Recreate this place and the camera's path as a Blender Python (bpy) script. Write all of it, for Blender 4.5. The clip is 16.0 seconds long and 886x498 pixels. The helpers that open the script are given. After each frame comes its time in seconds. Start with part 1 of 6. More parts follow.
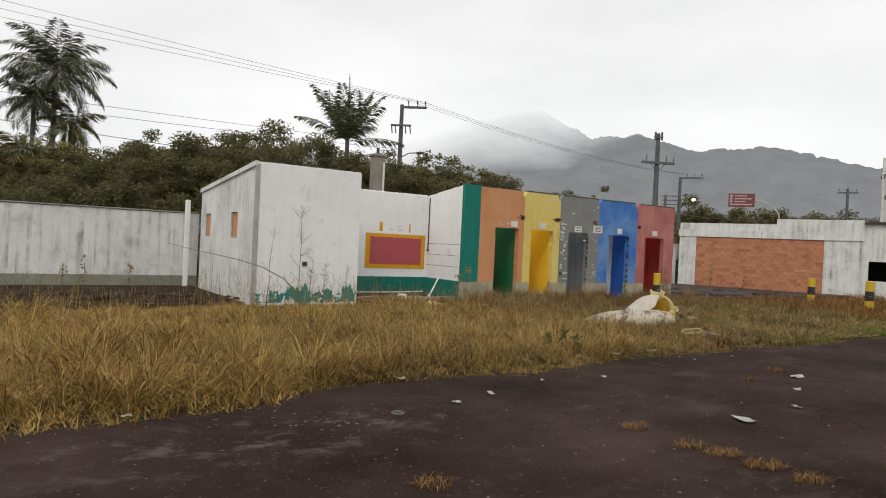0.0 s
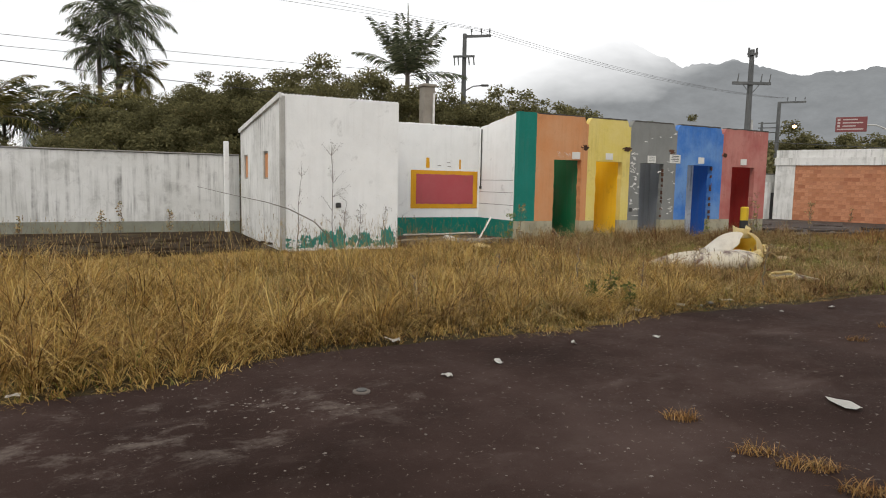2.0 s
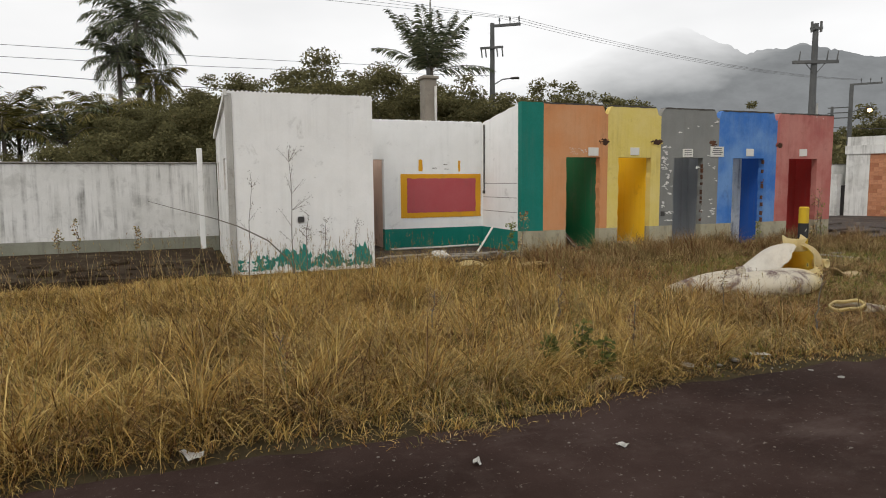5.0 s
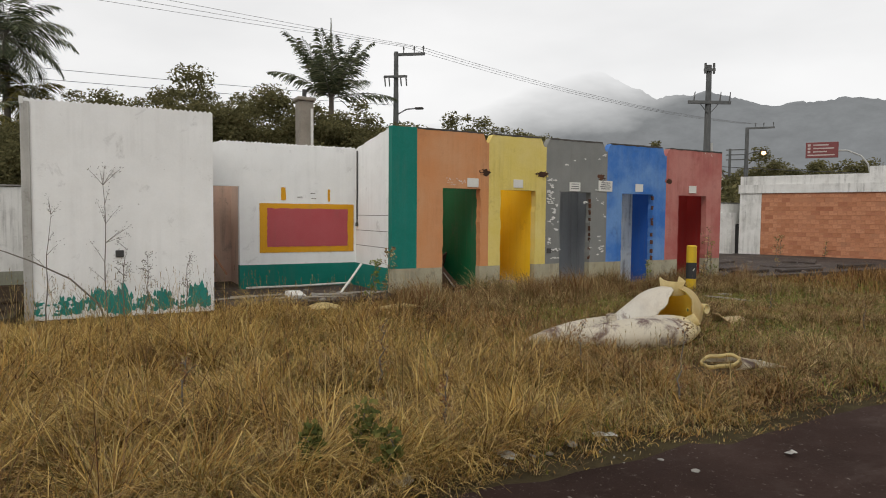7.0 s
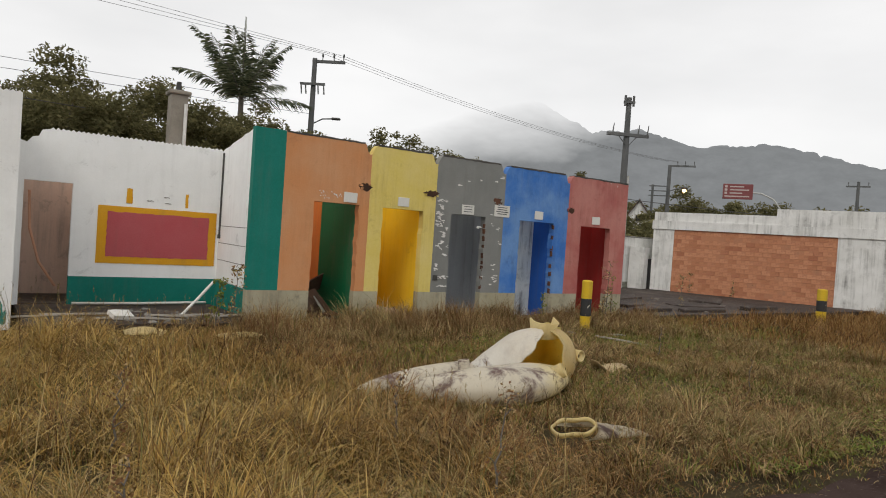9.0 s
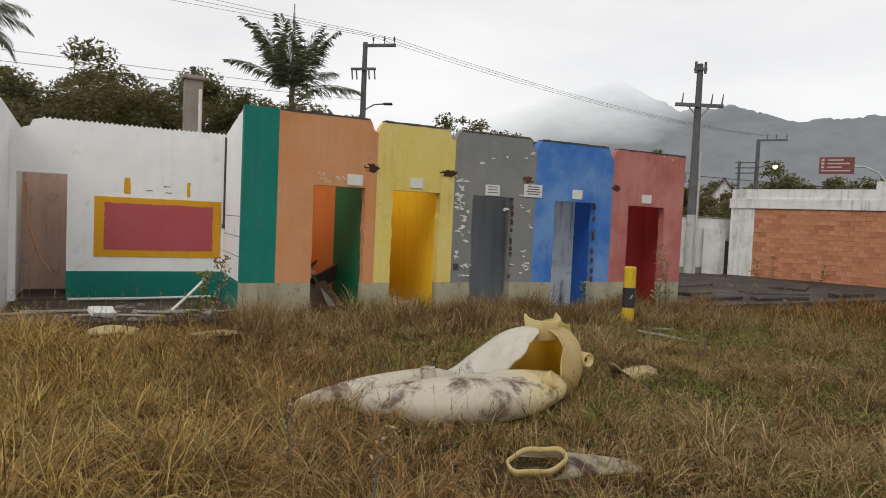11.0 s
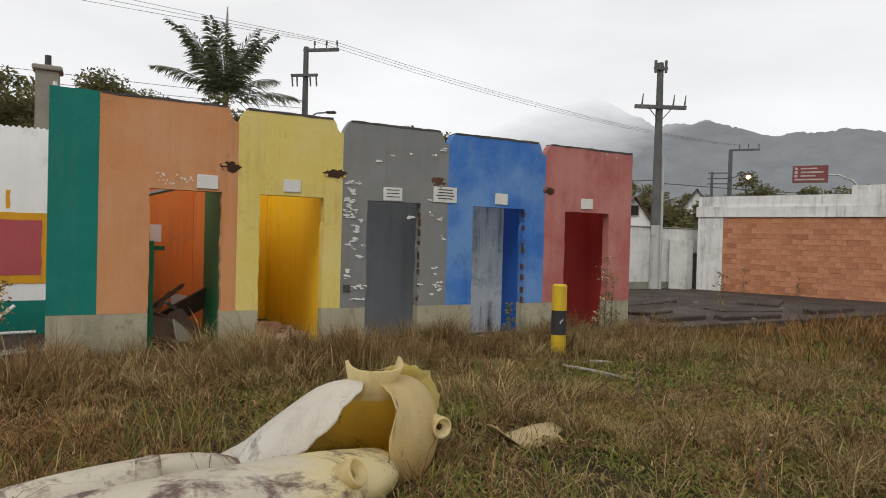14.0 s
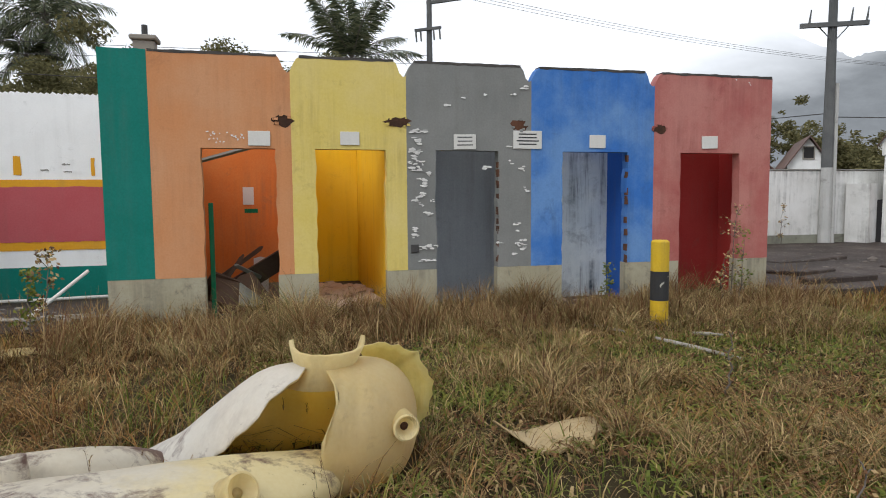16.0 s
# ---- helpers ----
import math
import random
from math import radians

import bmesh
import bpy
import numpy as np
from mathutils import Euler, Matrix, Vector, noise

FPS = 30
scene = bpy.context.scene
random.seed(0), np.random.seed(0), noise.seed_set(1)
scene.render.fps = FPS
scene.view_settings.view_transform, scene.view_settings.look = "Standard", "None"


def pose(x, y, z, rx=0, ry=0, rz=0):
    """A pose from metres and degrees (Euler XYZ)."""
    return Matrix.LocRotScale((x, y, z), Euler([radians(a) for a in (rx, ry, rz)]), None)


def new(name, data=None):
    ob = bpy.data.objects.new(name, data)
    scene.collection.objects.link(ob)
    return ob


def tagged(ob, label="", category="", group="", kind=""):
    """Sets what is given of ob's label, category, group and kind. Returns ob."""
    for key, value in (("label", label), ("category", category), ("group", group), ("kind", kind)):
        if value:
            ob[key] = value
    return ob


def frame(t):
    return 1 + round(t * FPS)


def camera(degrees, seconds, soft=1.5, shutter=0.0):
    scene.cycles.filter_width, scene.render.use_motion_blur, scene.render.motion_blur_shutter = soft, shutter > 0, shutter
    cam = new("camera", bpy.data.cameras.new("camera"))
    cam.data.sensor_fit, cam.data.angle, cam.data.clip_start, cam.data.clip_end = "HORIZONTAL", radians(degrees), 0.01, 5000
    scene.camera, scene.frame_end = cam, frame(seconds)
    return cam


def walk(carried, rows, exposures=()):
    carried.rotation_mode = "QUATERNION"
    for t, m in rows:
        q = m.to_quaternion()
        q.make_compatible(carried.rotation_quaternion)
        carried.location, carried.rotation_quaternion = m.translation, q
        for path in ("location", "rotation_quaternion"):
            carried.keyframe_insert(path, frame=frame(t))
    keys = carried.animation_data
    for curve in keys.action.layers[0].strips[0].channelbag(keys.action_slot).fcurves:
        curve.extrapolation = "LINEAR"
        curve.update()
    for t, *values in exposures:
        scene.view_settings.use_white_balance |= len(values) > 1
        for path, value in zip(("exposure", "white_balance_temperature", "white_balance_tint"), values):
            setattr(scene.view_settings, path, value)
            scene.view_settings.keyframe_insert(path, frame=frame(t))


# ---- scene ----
cam = camera(69.1, 16.0, soft=1.0)
METRES, EYE, TILT, LEAN, TURN = 13.5, 1.5, 0.0, 0.0, 0.0
ROWS = [
    (0.0, 0.0, 0.0, 0.0, 0.02, -0.36, -2.7),
    (0.5, 0.0145, 0.0288, -0.0012, -1.89, 0.16, -1.86),
    (1.0, 0.0301, 0.0556, -0.0017, -2.15, -3.5, -3.26),
    (1.5, 0.0406, 0.086, -0.0029, -0.78, -4.18, -3.29),
    (2.0, 0.0538, 0.1131, -0.0064, 7.28, -5.8, -1.11),
    (2.5, 0.065, 0.1425, -0.0007, 12.16, -6.25, -0.48),
    (3.0, 0.0807, 0.1727, -0.0008, 10.93, -3.67, 0.5),
    (3.5, 0.0929, 0.2007, 0.0005, 14.16, -5.59, 0.5),
    (6.0, 0.1605, 0.3501, 0.0044, 7.49, -5.88, -1.31),
    (6.5, 0.1768, 0.3773, 0.0038, 3.64, -2.49, -3.49),
    (7.0, 0.1925, 0.4044, 0.0025, 5.69, -2.98, -0.51),
    (7.5, 0.2144, 0.4292, 0.0055, 4.51, -3.28, -1.44),
    (8.0, 0.2325, 0.458, 0.0072, 4.43, -3.03, 0.4),
    (8.5, 0.2511, 0.4785, 0.0066, 3.09, -4.72, -0.68),
    (9.0, 0.2644, 0.5042, 0.0069, 0.05, -1.03, -3.95),
    (9.5, 0.2809, 0.5291, 0.0046, 4.12, -1.73, -2.25),
    (10.0, 0.302, 0.5517, 0.0075, 5.5, -2.5, -2.7),
    (12.5, 0.3813, 0.6744, 0.0044, 9.35, -2.22, -1.3),
    (13.0, 0.3911, 0.7049, 0.0032, 7.02, -1.79, -1.02),
    (13.5, 0.411, 0.7262, 0.0022, 9.01, -2.98, -1.16),
    (14.0, 0.4197, 0.7555, 0.0021, 5.91, -0.81, -1.56),
    (14.5, 0.433, 0.7809, 0.0019, 6.58, -0.37, -1.62),
    (15.0, 0.4523, 0.8021, 0.0007, 9.19, -2.56, -2.52),
    (15.5, 0.4652, 0.8281, 0.0011, 11.11, -1.87, -0.84),
    (16.0, 0.4832, 0.846, -0.002, 19.91, -4.65, 0.43),
]
walk(cam, [(t, pose(0, 0, EYE, TILT, LEAN, TURN) @ pose(METRES * x, METRES * y, METRES * z, 90 + pitch, roll, yaw)) for t, x, y, z, yaw, pitch, roll in ROWS],
     [(0, -0.15, 6720, 10), (0.5, -0.45, 6720, 10), (1, -0.24, 6720, 10), (1.5, -0.2, 6720, 10), (2, 0.06, 6700, 10), (2.5, 0.18, 6700, 10), (3.7, 0.0, 6700, 10), (5.8, -0.15, 6740, 10), (8, -0.25, 6740, 10), (9, -0.2, 6740, 10), (9.5, -0.29, 6740, 10), (10, -0.2, 6680, 10), (13, -0.2, 6680, 10), (15, -0.1, 6500, 10), (16.0, 0.1, 6250, 10)])


# ---- world, sun, exposure ----
SUN_EL, SUN_AZ = 46.0, 200.0
world = bpy.data.worlds.new("overcast_sky")
scene.world = world
world.use_nodes = True
wn, wl = world.node_tree.nodes, world.node_tree.links
wn.clear()
w_out = wn.new("ShaderNodeOutputWorld")
w_bg = wn.new("ShaderNodeBackground")
w_bg.inputs["Strength"].default_value = 1.0
w_sky = wn.new("ShaderNodeTexSky")
w_sky.sky_type = "NISHITA"
w_sky.sun_disc = False
w_sky.sun_elevation, w_sky.sun_rotation = radians(SUN_EL), radians(SUN_AZ)
w_dim = wn.new("ShaderNodeVectorMath")
w_dim.operation = "SCALE"
w_dim.inputs["Scale"].default_value = 0.1
w_tc = wn.new("ShaderNodeTexCoord")
w_map = wn.new("ShaderNodeMapping")
w_map.inputs["Scale"].default_value = (1.0, 1.0, 3.2)
w_noise = wn.new("ShaderNodeTexNoise")
w_noise.inputs["Scale"].default_value = 1.7
w_noise.inputs["Detail"].default_value = 5.0
w_noise.inputs["Roughness"].default_value = 0.5
w_ramp = wn.new("ShaderNodeValToRGB")
w_ramp.color_ramp.elements[0].position = 0.3
w_ramp.color_ramp.elements[0].color = (0.89, 0.905, 0.93, 1)
w_ramp.color_ramp.elements[1].position = 0.72
w_ramp.color_ramp.elements[1].color = (1.155, 1.17, 1.195, 1)
w_mix = wn.new("ShaderNodeMix")
w_mix.data_type = "RGBA"
w_mix.inputs["Factor"].default_value = 0.92
wl.new(w_tc.outputs["Generated"], w_map.inputs["Vector"])
wl.new(w_map.outputs["Vector"], w_noise.inputs["Vector"])
wl.new(w_noise.outputs["Fac"], w_ramp.inputs["Fac"])
wl.new(w_sky.outputs["Color"], w_dim.inputs[0])
wl.new(w_dim.outputs["Vector"], w_mix.inputs["A"])
wl.new(w_ramp.outputs["Color"], w_mix.inputs["B"])
wl.new(w_mix.outputs["Result"], w_bg.inputs["Color"])
wl.new(w_bg.outputs["Background"], w_out.inputs["Surface"])

sun = new("sun", bpy.data.lights.new("sun", "SUN"))
sun.data.energy = 1.1
sun.data.angle = radians(25)
sun.data.color = (1.0, 0.97, 0.92)
sun.matrix_world = pose(0, 0, 40, 90 - SUN_EL, 0, 180 - SUN_AZ)

# ---- frame of the booths: u along the front, b to the back, z up ----
FM = pose(0.62, 16.93, 0, 0, 0, 34)
FI = FM.inverted()


def loc(x, y, z=0.0):
    """World to booth frame."""
    return FI @ Vector((x, y, z))


# ---- materials ----
class Mat:
    """A small builder for node materials."""

    def __init__(self, name, rough=0.8, metal=0.0, coord="Object"):
        self.m = bpy.data.materials.new(name)
        self.m.use_nodes = True
        self.t = self.m.node_tree
        self.b = self.t.nodes["Principled BSDF"]
        self.b.inputs["Roughness"].default_value = rough
        self.b.inputs["Metallic"].default_value = metal
        self.b.inputs["Specular IOR Level"].default_value = 0.3
        self.tc = self.t.nodes.new("ShaderNodeTexCoord").outputs[coord]

    def noise(self, scale, detail=4.0, rough=0.55, stretch=(1, 1, 1), shift=(0, 0, 0), warp=0.0):
        mp = self.t.nodes.new("ShaderNodeMapping")
        mp.inputs["Scale"].default_value = stretch
        mp.inputs["Location"].default_value = shift
        self.t.links.new(self.tc, mp.inputs["Vector"])
        n = self.t.nodes.new("ShaderNodeTexNoise")
        n.inputs["Scale"].default_value = scale
        n.inputs["Detail"].default_value = detail
        n.inputs["Roughness"].default_value = rough
        n.inputs["Distortion"].default_value = warp
        self.t.links.new(mp.outputs["Vector"], n.inputs["Vector"])
        return n.outputs["Fac"]

    def ramp(self, fac, lo, hi, c0=(0, 0, 0), c1=(1, 1, 1)):
        r = self.t.nodes.new("ShaderNodeValToRGB")
        e = r.color_ramp.elements
        e[0].position, e[0].color = lo, (*c0, 1)
        e[1].position, e[1].color = hi, (*c1, 1)
        self.t.links.new(fac, r.inputs["Fac"])
        return r.outputs["Color"]

    def stops(self, fac, stops):
        r = self.t.nodes.new("ShaderNodeValToRGB")
        e = r.color_ramp.elements
        while len(e) < len(stops):
            e.new(0.5)
        for k, (p, c) in enumerate(stops):
            e[k].position, e[k].color = p, (*c, 1)
        self.t.links.new(fac, r.inputs["Fac"])
        return r.outputs["Color"]

    def put(self, sock, v):
        if isinstance(v, bpy.types.NodeSocket):
            self.t.links.new(v, sock)
        elif isinstance(v, (tuple, list)):
            sock.default_value = (*v, 1) if len(v) == 3 else v
        else:
            sock.default_value = v

    def mix(self, fac, a, b, blend="MIX"):
        x = self.t.nodes.new("ShaderNodeMix")
        x.data_type = "RGBA"
        x.blend_type = blend
        self.put(x.inputs["Factor"], fac)
        self.put(x.inputs["A"], a)
        self.put(x.inputs["B"], b)
        return x.outputs["Result"]

    def math(self, op, a, b=0.0):
        x = self.t.nodes.new("ShaderNodeMath")
        x.operation = op
        self.put(x.inputs[0], a)
        self.put(x.inputs[1], b)
        return x.outputs[0]

    def axis(self, k):
        s = self.t.nodes.new("ShaderNodeSeparateXYZ")
        self.t.links.new(self.tc, s.inputs[0])
        return s.outputs[k]

    def island(self):
        return self.t.nodes.new("ShaderNodeNewGeometry").outputs["Random Per Island"]

    def obj_random(self):
        return self.t.nodes.new("ShaderNodeObjectInfo").outputs["Random"]

    def color(self, v):
        self.put(self.b.inputs["Base Color"], v)
        return self

    def rough(self, v):
        self.put(self.b.inputs["Roughness"], v)
        return self

    def bump(self, h, strength=0.3, dist=0.01):
        x = self.t.nodes.new("ShaderNodeBump")
        x.inputs["Strength"].default_value = strength
        x.inputs["Distance"].default_value = dist
        self.t.links.new(h, x.inputs["Height"])
        self.t.links.new(x.outputs["Normal"], self.b.inputs["Normal"])
        return self


def paint(name, col, fade=(0.6, 0.6, 0.58), fade_amt=0.2, chip=0.0, chip_col=(0.66, 0.65, 0.62), streak=0.3, dirt=(0.12, 0.11, 0.09), seed=0.0, rough=0.75, run_amt=1.0, thin=0.0, smut_amt=1.0, along=None):
    """Old masonry paint: faded cloudy patches, rain streaks, chips to the plaster, fine grain."""
    m = Mat(name, rough)
    s = (seed * 7.3, seed * 3.1, seed * 1.7)
    cloud = m.ramp(m.noise(1.3, 6, 0.62, shift=s), 0.38, 0.64)
    c = m.mix(m.math("MULTIPLY", cloud, fade_amt), col, fade)
    if along:
        x0, x1, other = along
        where = m.math("MULTIPLY", m.math("SUBTRACT", m.axis(0), x0), 1.0 / (x1 - x0))
        c = m.mix(m.ramp(m.math("ADD", where, m.math("MULTIPLY", m.math("SUBTRACT", m.noise(4.0, 6, 0.65, shift=s), 0.5), 1.6)), 0.2, 0.8), c, other)
    grain = m.noise(45, 3, 0.6, shift=s)
    c = m.mix(0.18, c, m.ramp(grain, 0.3, 0.7, (0.25, 0.25, 0.25), (0.75, 0.75, 0.75)), "SOFT_LIGHT")
    run = m.ramp(m.noise(1.0, 6, 0.66, (6.5, 6.5, 0.32), s), 0.47, 0.66)
    spots = m.ramp(m.noise(1.1, 6, 0.7, shift=(s[1], s[0], 4)), 0.40, 0.66)
    c = m.mix(m.math("MULTIPLY", m.math("MULTIPLY", run, spots), streak * run_amt), c, dirt)
    smut = m.ramp(m.noise(2.6, 8, 0.72, shift=(4, s[0], s[1]), warp=0.4), 0.625 - 0.10 * streak, 0.74 - 0.11 * streak)
    c = m.mix(m.math("MULTIPLY", smut, min(1.0, streak * 0.8) * smut_amt), c, dirt)
    h = m.noise(18, 5, 0.6, shift=s)
    if chip > 0:
        k = m.ramp(m.noise(5.5, 6, 0.62, (1.0, 1.0, 1.7), (s[2], 9, s[0]), 0.6), 0.74 - chip, 0.755 - chip)
        c = m.mix(k, c, chip_col)
    m.color(c).bump(h, 0.25, 0.006)
    if thin:
        tl = m.t.nodes.new("ShaderNodeBsdfTranslucent")
        mx = m.t.nodes.new("ShaderNodeMixShader")
        mx.inputs[0].default_value = thin
        m.t.links.new(c, tl.inputs["Color"])
        m.t.links.new(m.b.outputs[0], mx.inputs[1])
        m.t.links.new(tl.outputs[0], mx.inputs[2])
        m.t.links.new(mx.outputs[0], m.t.nodes["Material Output"].inputs["Surface"])
    return m.m


WHITE = paint("white_wall_paint", (0.85, 0.85, 0.835), (0.74, 0.74, 0.72), 0.5, 0, streak=0.42, dirt=(0.26, 0.25, 0.23), seed=1, run_amt=0.35)
WHITE_DIRTY = paint("weathered_white_wall", (0.74, 0.735, 0.71), (0.55, 0.545, 0.51), 0.6, 0, streak=0.85, dirt=(0.13, 0.125, 0.11), seed=2, smut_amt=0.3)
GREEN = paint("green_wall_paint", (0.0, 0.165, 0.125), (0.02, 0.23, 0.19), 0.4, 0.0, streak=0.2, seed=3)
ORANGE = paint("orange_wall_paint", (0.58, 0.255, 0.105), (0.60, 0.33, 0.18), 0.6, 0.0, dirt=(0.30, 0.13, 0.06), streak=0.45, seed=4)
YELLOW = paint("yellow_wall_paint", (0.68, 0.54, 0.14), (0.72, 0.60, 0.27), 0.5, 0.0, dirt=(0.32, 0.22, 0.07), streak=0.5, seed=5)
GREY = paint("grey_wall_paint", (0.20, 0.205, 0.195), (0.27, 0.27, 0.255), 0.5, 0.0, streak=0.25, seed=6)
BLUE = paint("blue_wall_paint", (0.04, 0.16, 0.49), (0.20, 0.35, 0.58), 0.6, 0.0, dirt=(0.04, 0.08, 0.16), streak=0.45, seed=7)
RED = paint("red_wall_paint", (0.40, 0.115, 0.10), (0.52, 0.24, 0.20), 0.7, 0.0, dirt=(0.22, 0.06, 0.055), streak=0.6, seed=8)
PLINTH = paint("beige_plinth_paint", (0.36, 0.325, 0.22), (0.44, 0.41, 0.31), 0.6, 0.0, streak=0.85, seed=9)
IN_ORANGE = paint("inner_orange_paint", (0.70, 0.205, 0.04), (0.70, 0.29, 0.09), 0.4, 0.0, streak=0.3, seed=10)
GREEN_IN = paint("green_door_paint", (0.0, 0.14, 0.055), (0.01, 0.19, 0.09), 0.4, 0.0, streak=0.45, seed=70, rough=0.5)
IN_YELLOW = paint("inner_yellow_paint", (0.88, 0.56, 0.015), (0.88, 0.63, 0.1), 0.3, 0.0, dirt=(0.40, 0.20, 0.03), streak=0.35, seed=11)
IN_GREY = paint("inner_grey_paint", (0.30, 0.32, 0.345), (0.38, 0.40, 0.415), 0.4, 0.0, streak=0.4, seed=12)
IN_BLUE = paint("inner_blue_paint", (0.015, 0.10, 0.42), (0.05, 0.16, 0.5), 0.3, 0.0, streak=0.3, seed=13)
IN_BLUE_WORN = paint("worn_blue_white_paint", (0.82, 0.84, 0.80), (0.50, 0.58, 0.62), 0.6, 0.0, streak=1.0, dirt=(0.05, 0.065, 0.08), seed=14, smut_amt=0.4, run_amt=1.6)
IN_RED = paint("inner_red_paint", (0.38, 0.032, 0.028), (0.42, 0.07, 0.06), 0.3, 0.0, streak=0.4, seed=15)
IN_BEIGE = paint("inner_beige_paint", (0.68, 0.50, 0.40), (0.70, 0.55, 0.46), 0.3, 0.0, streak=0.5, seed=16)
PANEL_RED = paint("panel_red_paint", (0.42, 0.075, 0.085), (0.47, 0.13, 0.14), 0.4, 0.0, streak=0.2, seed=17)
PANEL_YELLOW = paint("panel_yellow_paint", (0.66, 0.32, 0.012), (0.66, 0.36, 0.05), 0.3, 0.0, streak=0.2, seed=18)
SIGN_WHITE = paint("sign_white", (0.68, 0.67, 0.63), (0.6, 0.58, 0.52), 0.3, 0.0, streak=0.15, seed=19)
INK = paint("dark_ink", (0.06, 0.06, 0.06), (0.1, 0.1, 0.1), 0.3, 0, streak=0, seed=20)
LAMP_YELLOW = paint("yellow_post_paint", (0.62, 0.40, 0.012), (0.6, 0.45, 0.1), 0.3, 0.03, (0.3, 0.3, 0.27), 0.35, seed=21)
POST_BLACK = paint("black_post_paint", (0.025, 0.025, 0.027), (0.07, 0.07, 0.065), 0.3, 0.09, (0.4, 0.38, 0.33), 0.2, seed=22)
FIBRE = paint("cream_fibreglass", (0.79, 0.66, 0.34), (0.81, 0.72, 0.47), 0.6, 0.0, streak=0.4, dirt=(0.2, 0.11, 0.06), seed=23, rough=0.5, thin=0.55)
FIBRE_WHITE = paint("white_fibreglass", (0.71, 0.65, 0.53), (0.64, 0.55, 0.39), 0.6, 0.0, (0.22, 0.12, 0.08), 1.12, dirt=(0.13, 0.065, 0.06), seed=24, rough=0.5, run_amt=0.3, thin=0.35, along=(0.95, 1.65, (0.78, 0.66, 0.36)))
FIBRE_EDGE = paint("lemon_fibreglass", (0.80, 0.70, 0.27), (0.82, 0.74, 0.42), 0.6, 0.0, streak=0.5, dirt=(0.3, 0.26, 0.06), seed=39, rough=0.5, thin=0.5)
FIBRE_FLAP = paint("greyed_white_fibreglass", (0.72, 0.69, 0.62), (0.66, 0.60, 0.50), 0.6, 0.0, streak=1.0, dirt=(0.13, 0.07, 0.06), seed=38, rough=0.5, run_amt=0.3, thin=0.3)
CONCRETE = paint("bare_concrete", (0.22, 0.21, 0.19), (0.3, 0.29, 0.26), 0.6, 0.0, streak=0.6, seed=25, rough=0.9)
CONCRETE_DARK = paint("blackened_concrete", (0.06, 0.055, 0.05), (0.12, 0.11, 0.1), 0.6, 0, streak=0.4, seed=35, rough=0.95)
POLE = paint("pole_concrete", (0.10, 0.105, 0.105), (0.17, 0.17, 0.165), 0.6, 0.0, streak=0.3, seed=26, rough=0.9)
POLE_LIGHT = paint("limed_pole_base", (0.5, 0.5, 0.48), (0.4, 0.4, 0.38), 0.6, 0.0, streak=0.5, seed=27, rough=0.9)
DARK_METAL = paint("dark_iron", (0.05, 0.05, 0.05), (0.09, 0.08, 0.07), 0.5, 0.0, streak=0.2, seed=28, rough=0.6)
# Sign red and lettering are muted: distance haze is put into these colours.
SIGN_RED = paint("road_sign_hazed_brown_red", (0.20, 0.055, 0.055), (0.22, 0.08, 0.08), 0.3, 0, streak=0.1, seed=29, rough=0.5)
SIGN_HAZED = paint("hazed_sign_lettering", (0.50, 0.42, 0.40), (0.42, 0.34, 0.33), 0.4, 0, streak=0.2, seed=34)
CORNER = paint("bare_grey_render", (0.40, 0.39, 0.36), (0.52, 0.51, 0.48), 0.6, 0.0, streak=0.6, seed=37, rough=0.9)
ROOF_TILE = paint("dark_roof", (0.16, 0.09, 0.07), (0.12, 0.1, 0.09), 0.6, 0, streak=0.5, seed=30)
TIMBER = paint("grey_timber", (0.30, 0.27, 0.23), (0.42, 0.4, 0.36), 0.6, 0, streak=0.6, seed=31)
OLIVE_BASE = paint("mossy_wall_foot", (0.30, 0.30, 0.24), (0.2, 0.2, 0.15), 0.7, 0, streak=0.7, seed=32)
TEAL_WORN = paint("peeling_teal_paint", (0.02, 0.22, 0.18), (0.05, 0.28, 0.24), 0.3, 0.0, streak=0.3, seed=33)


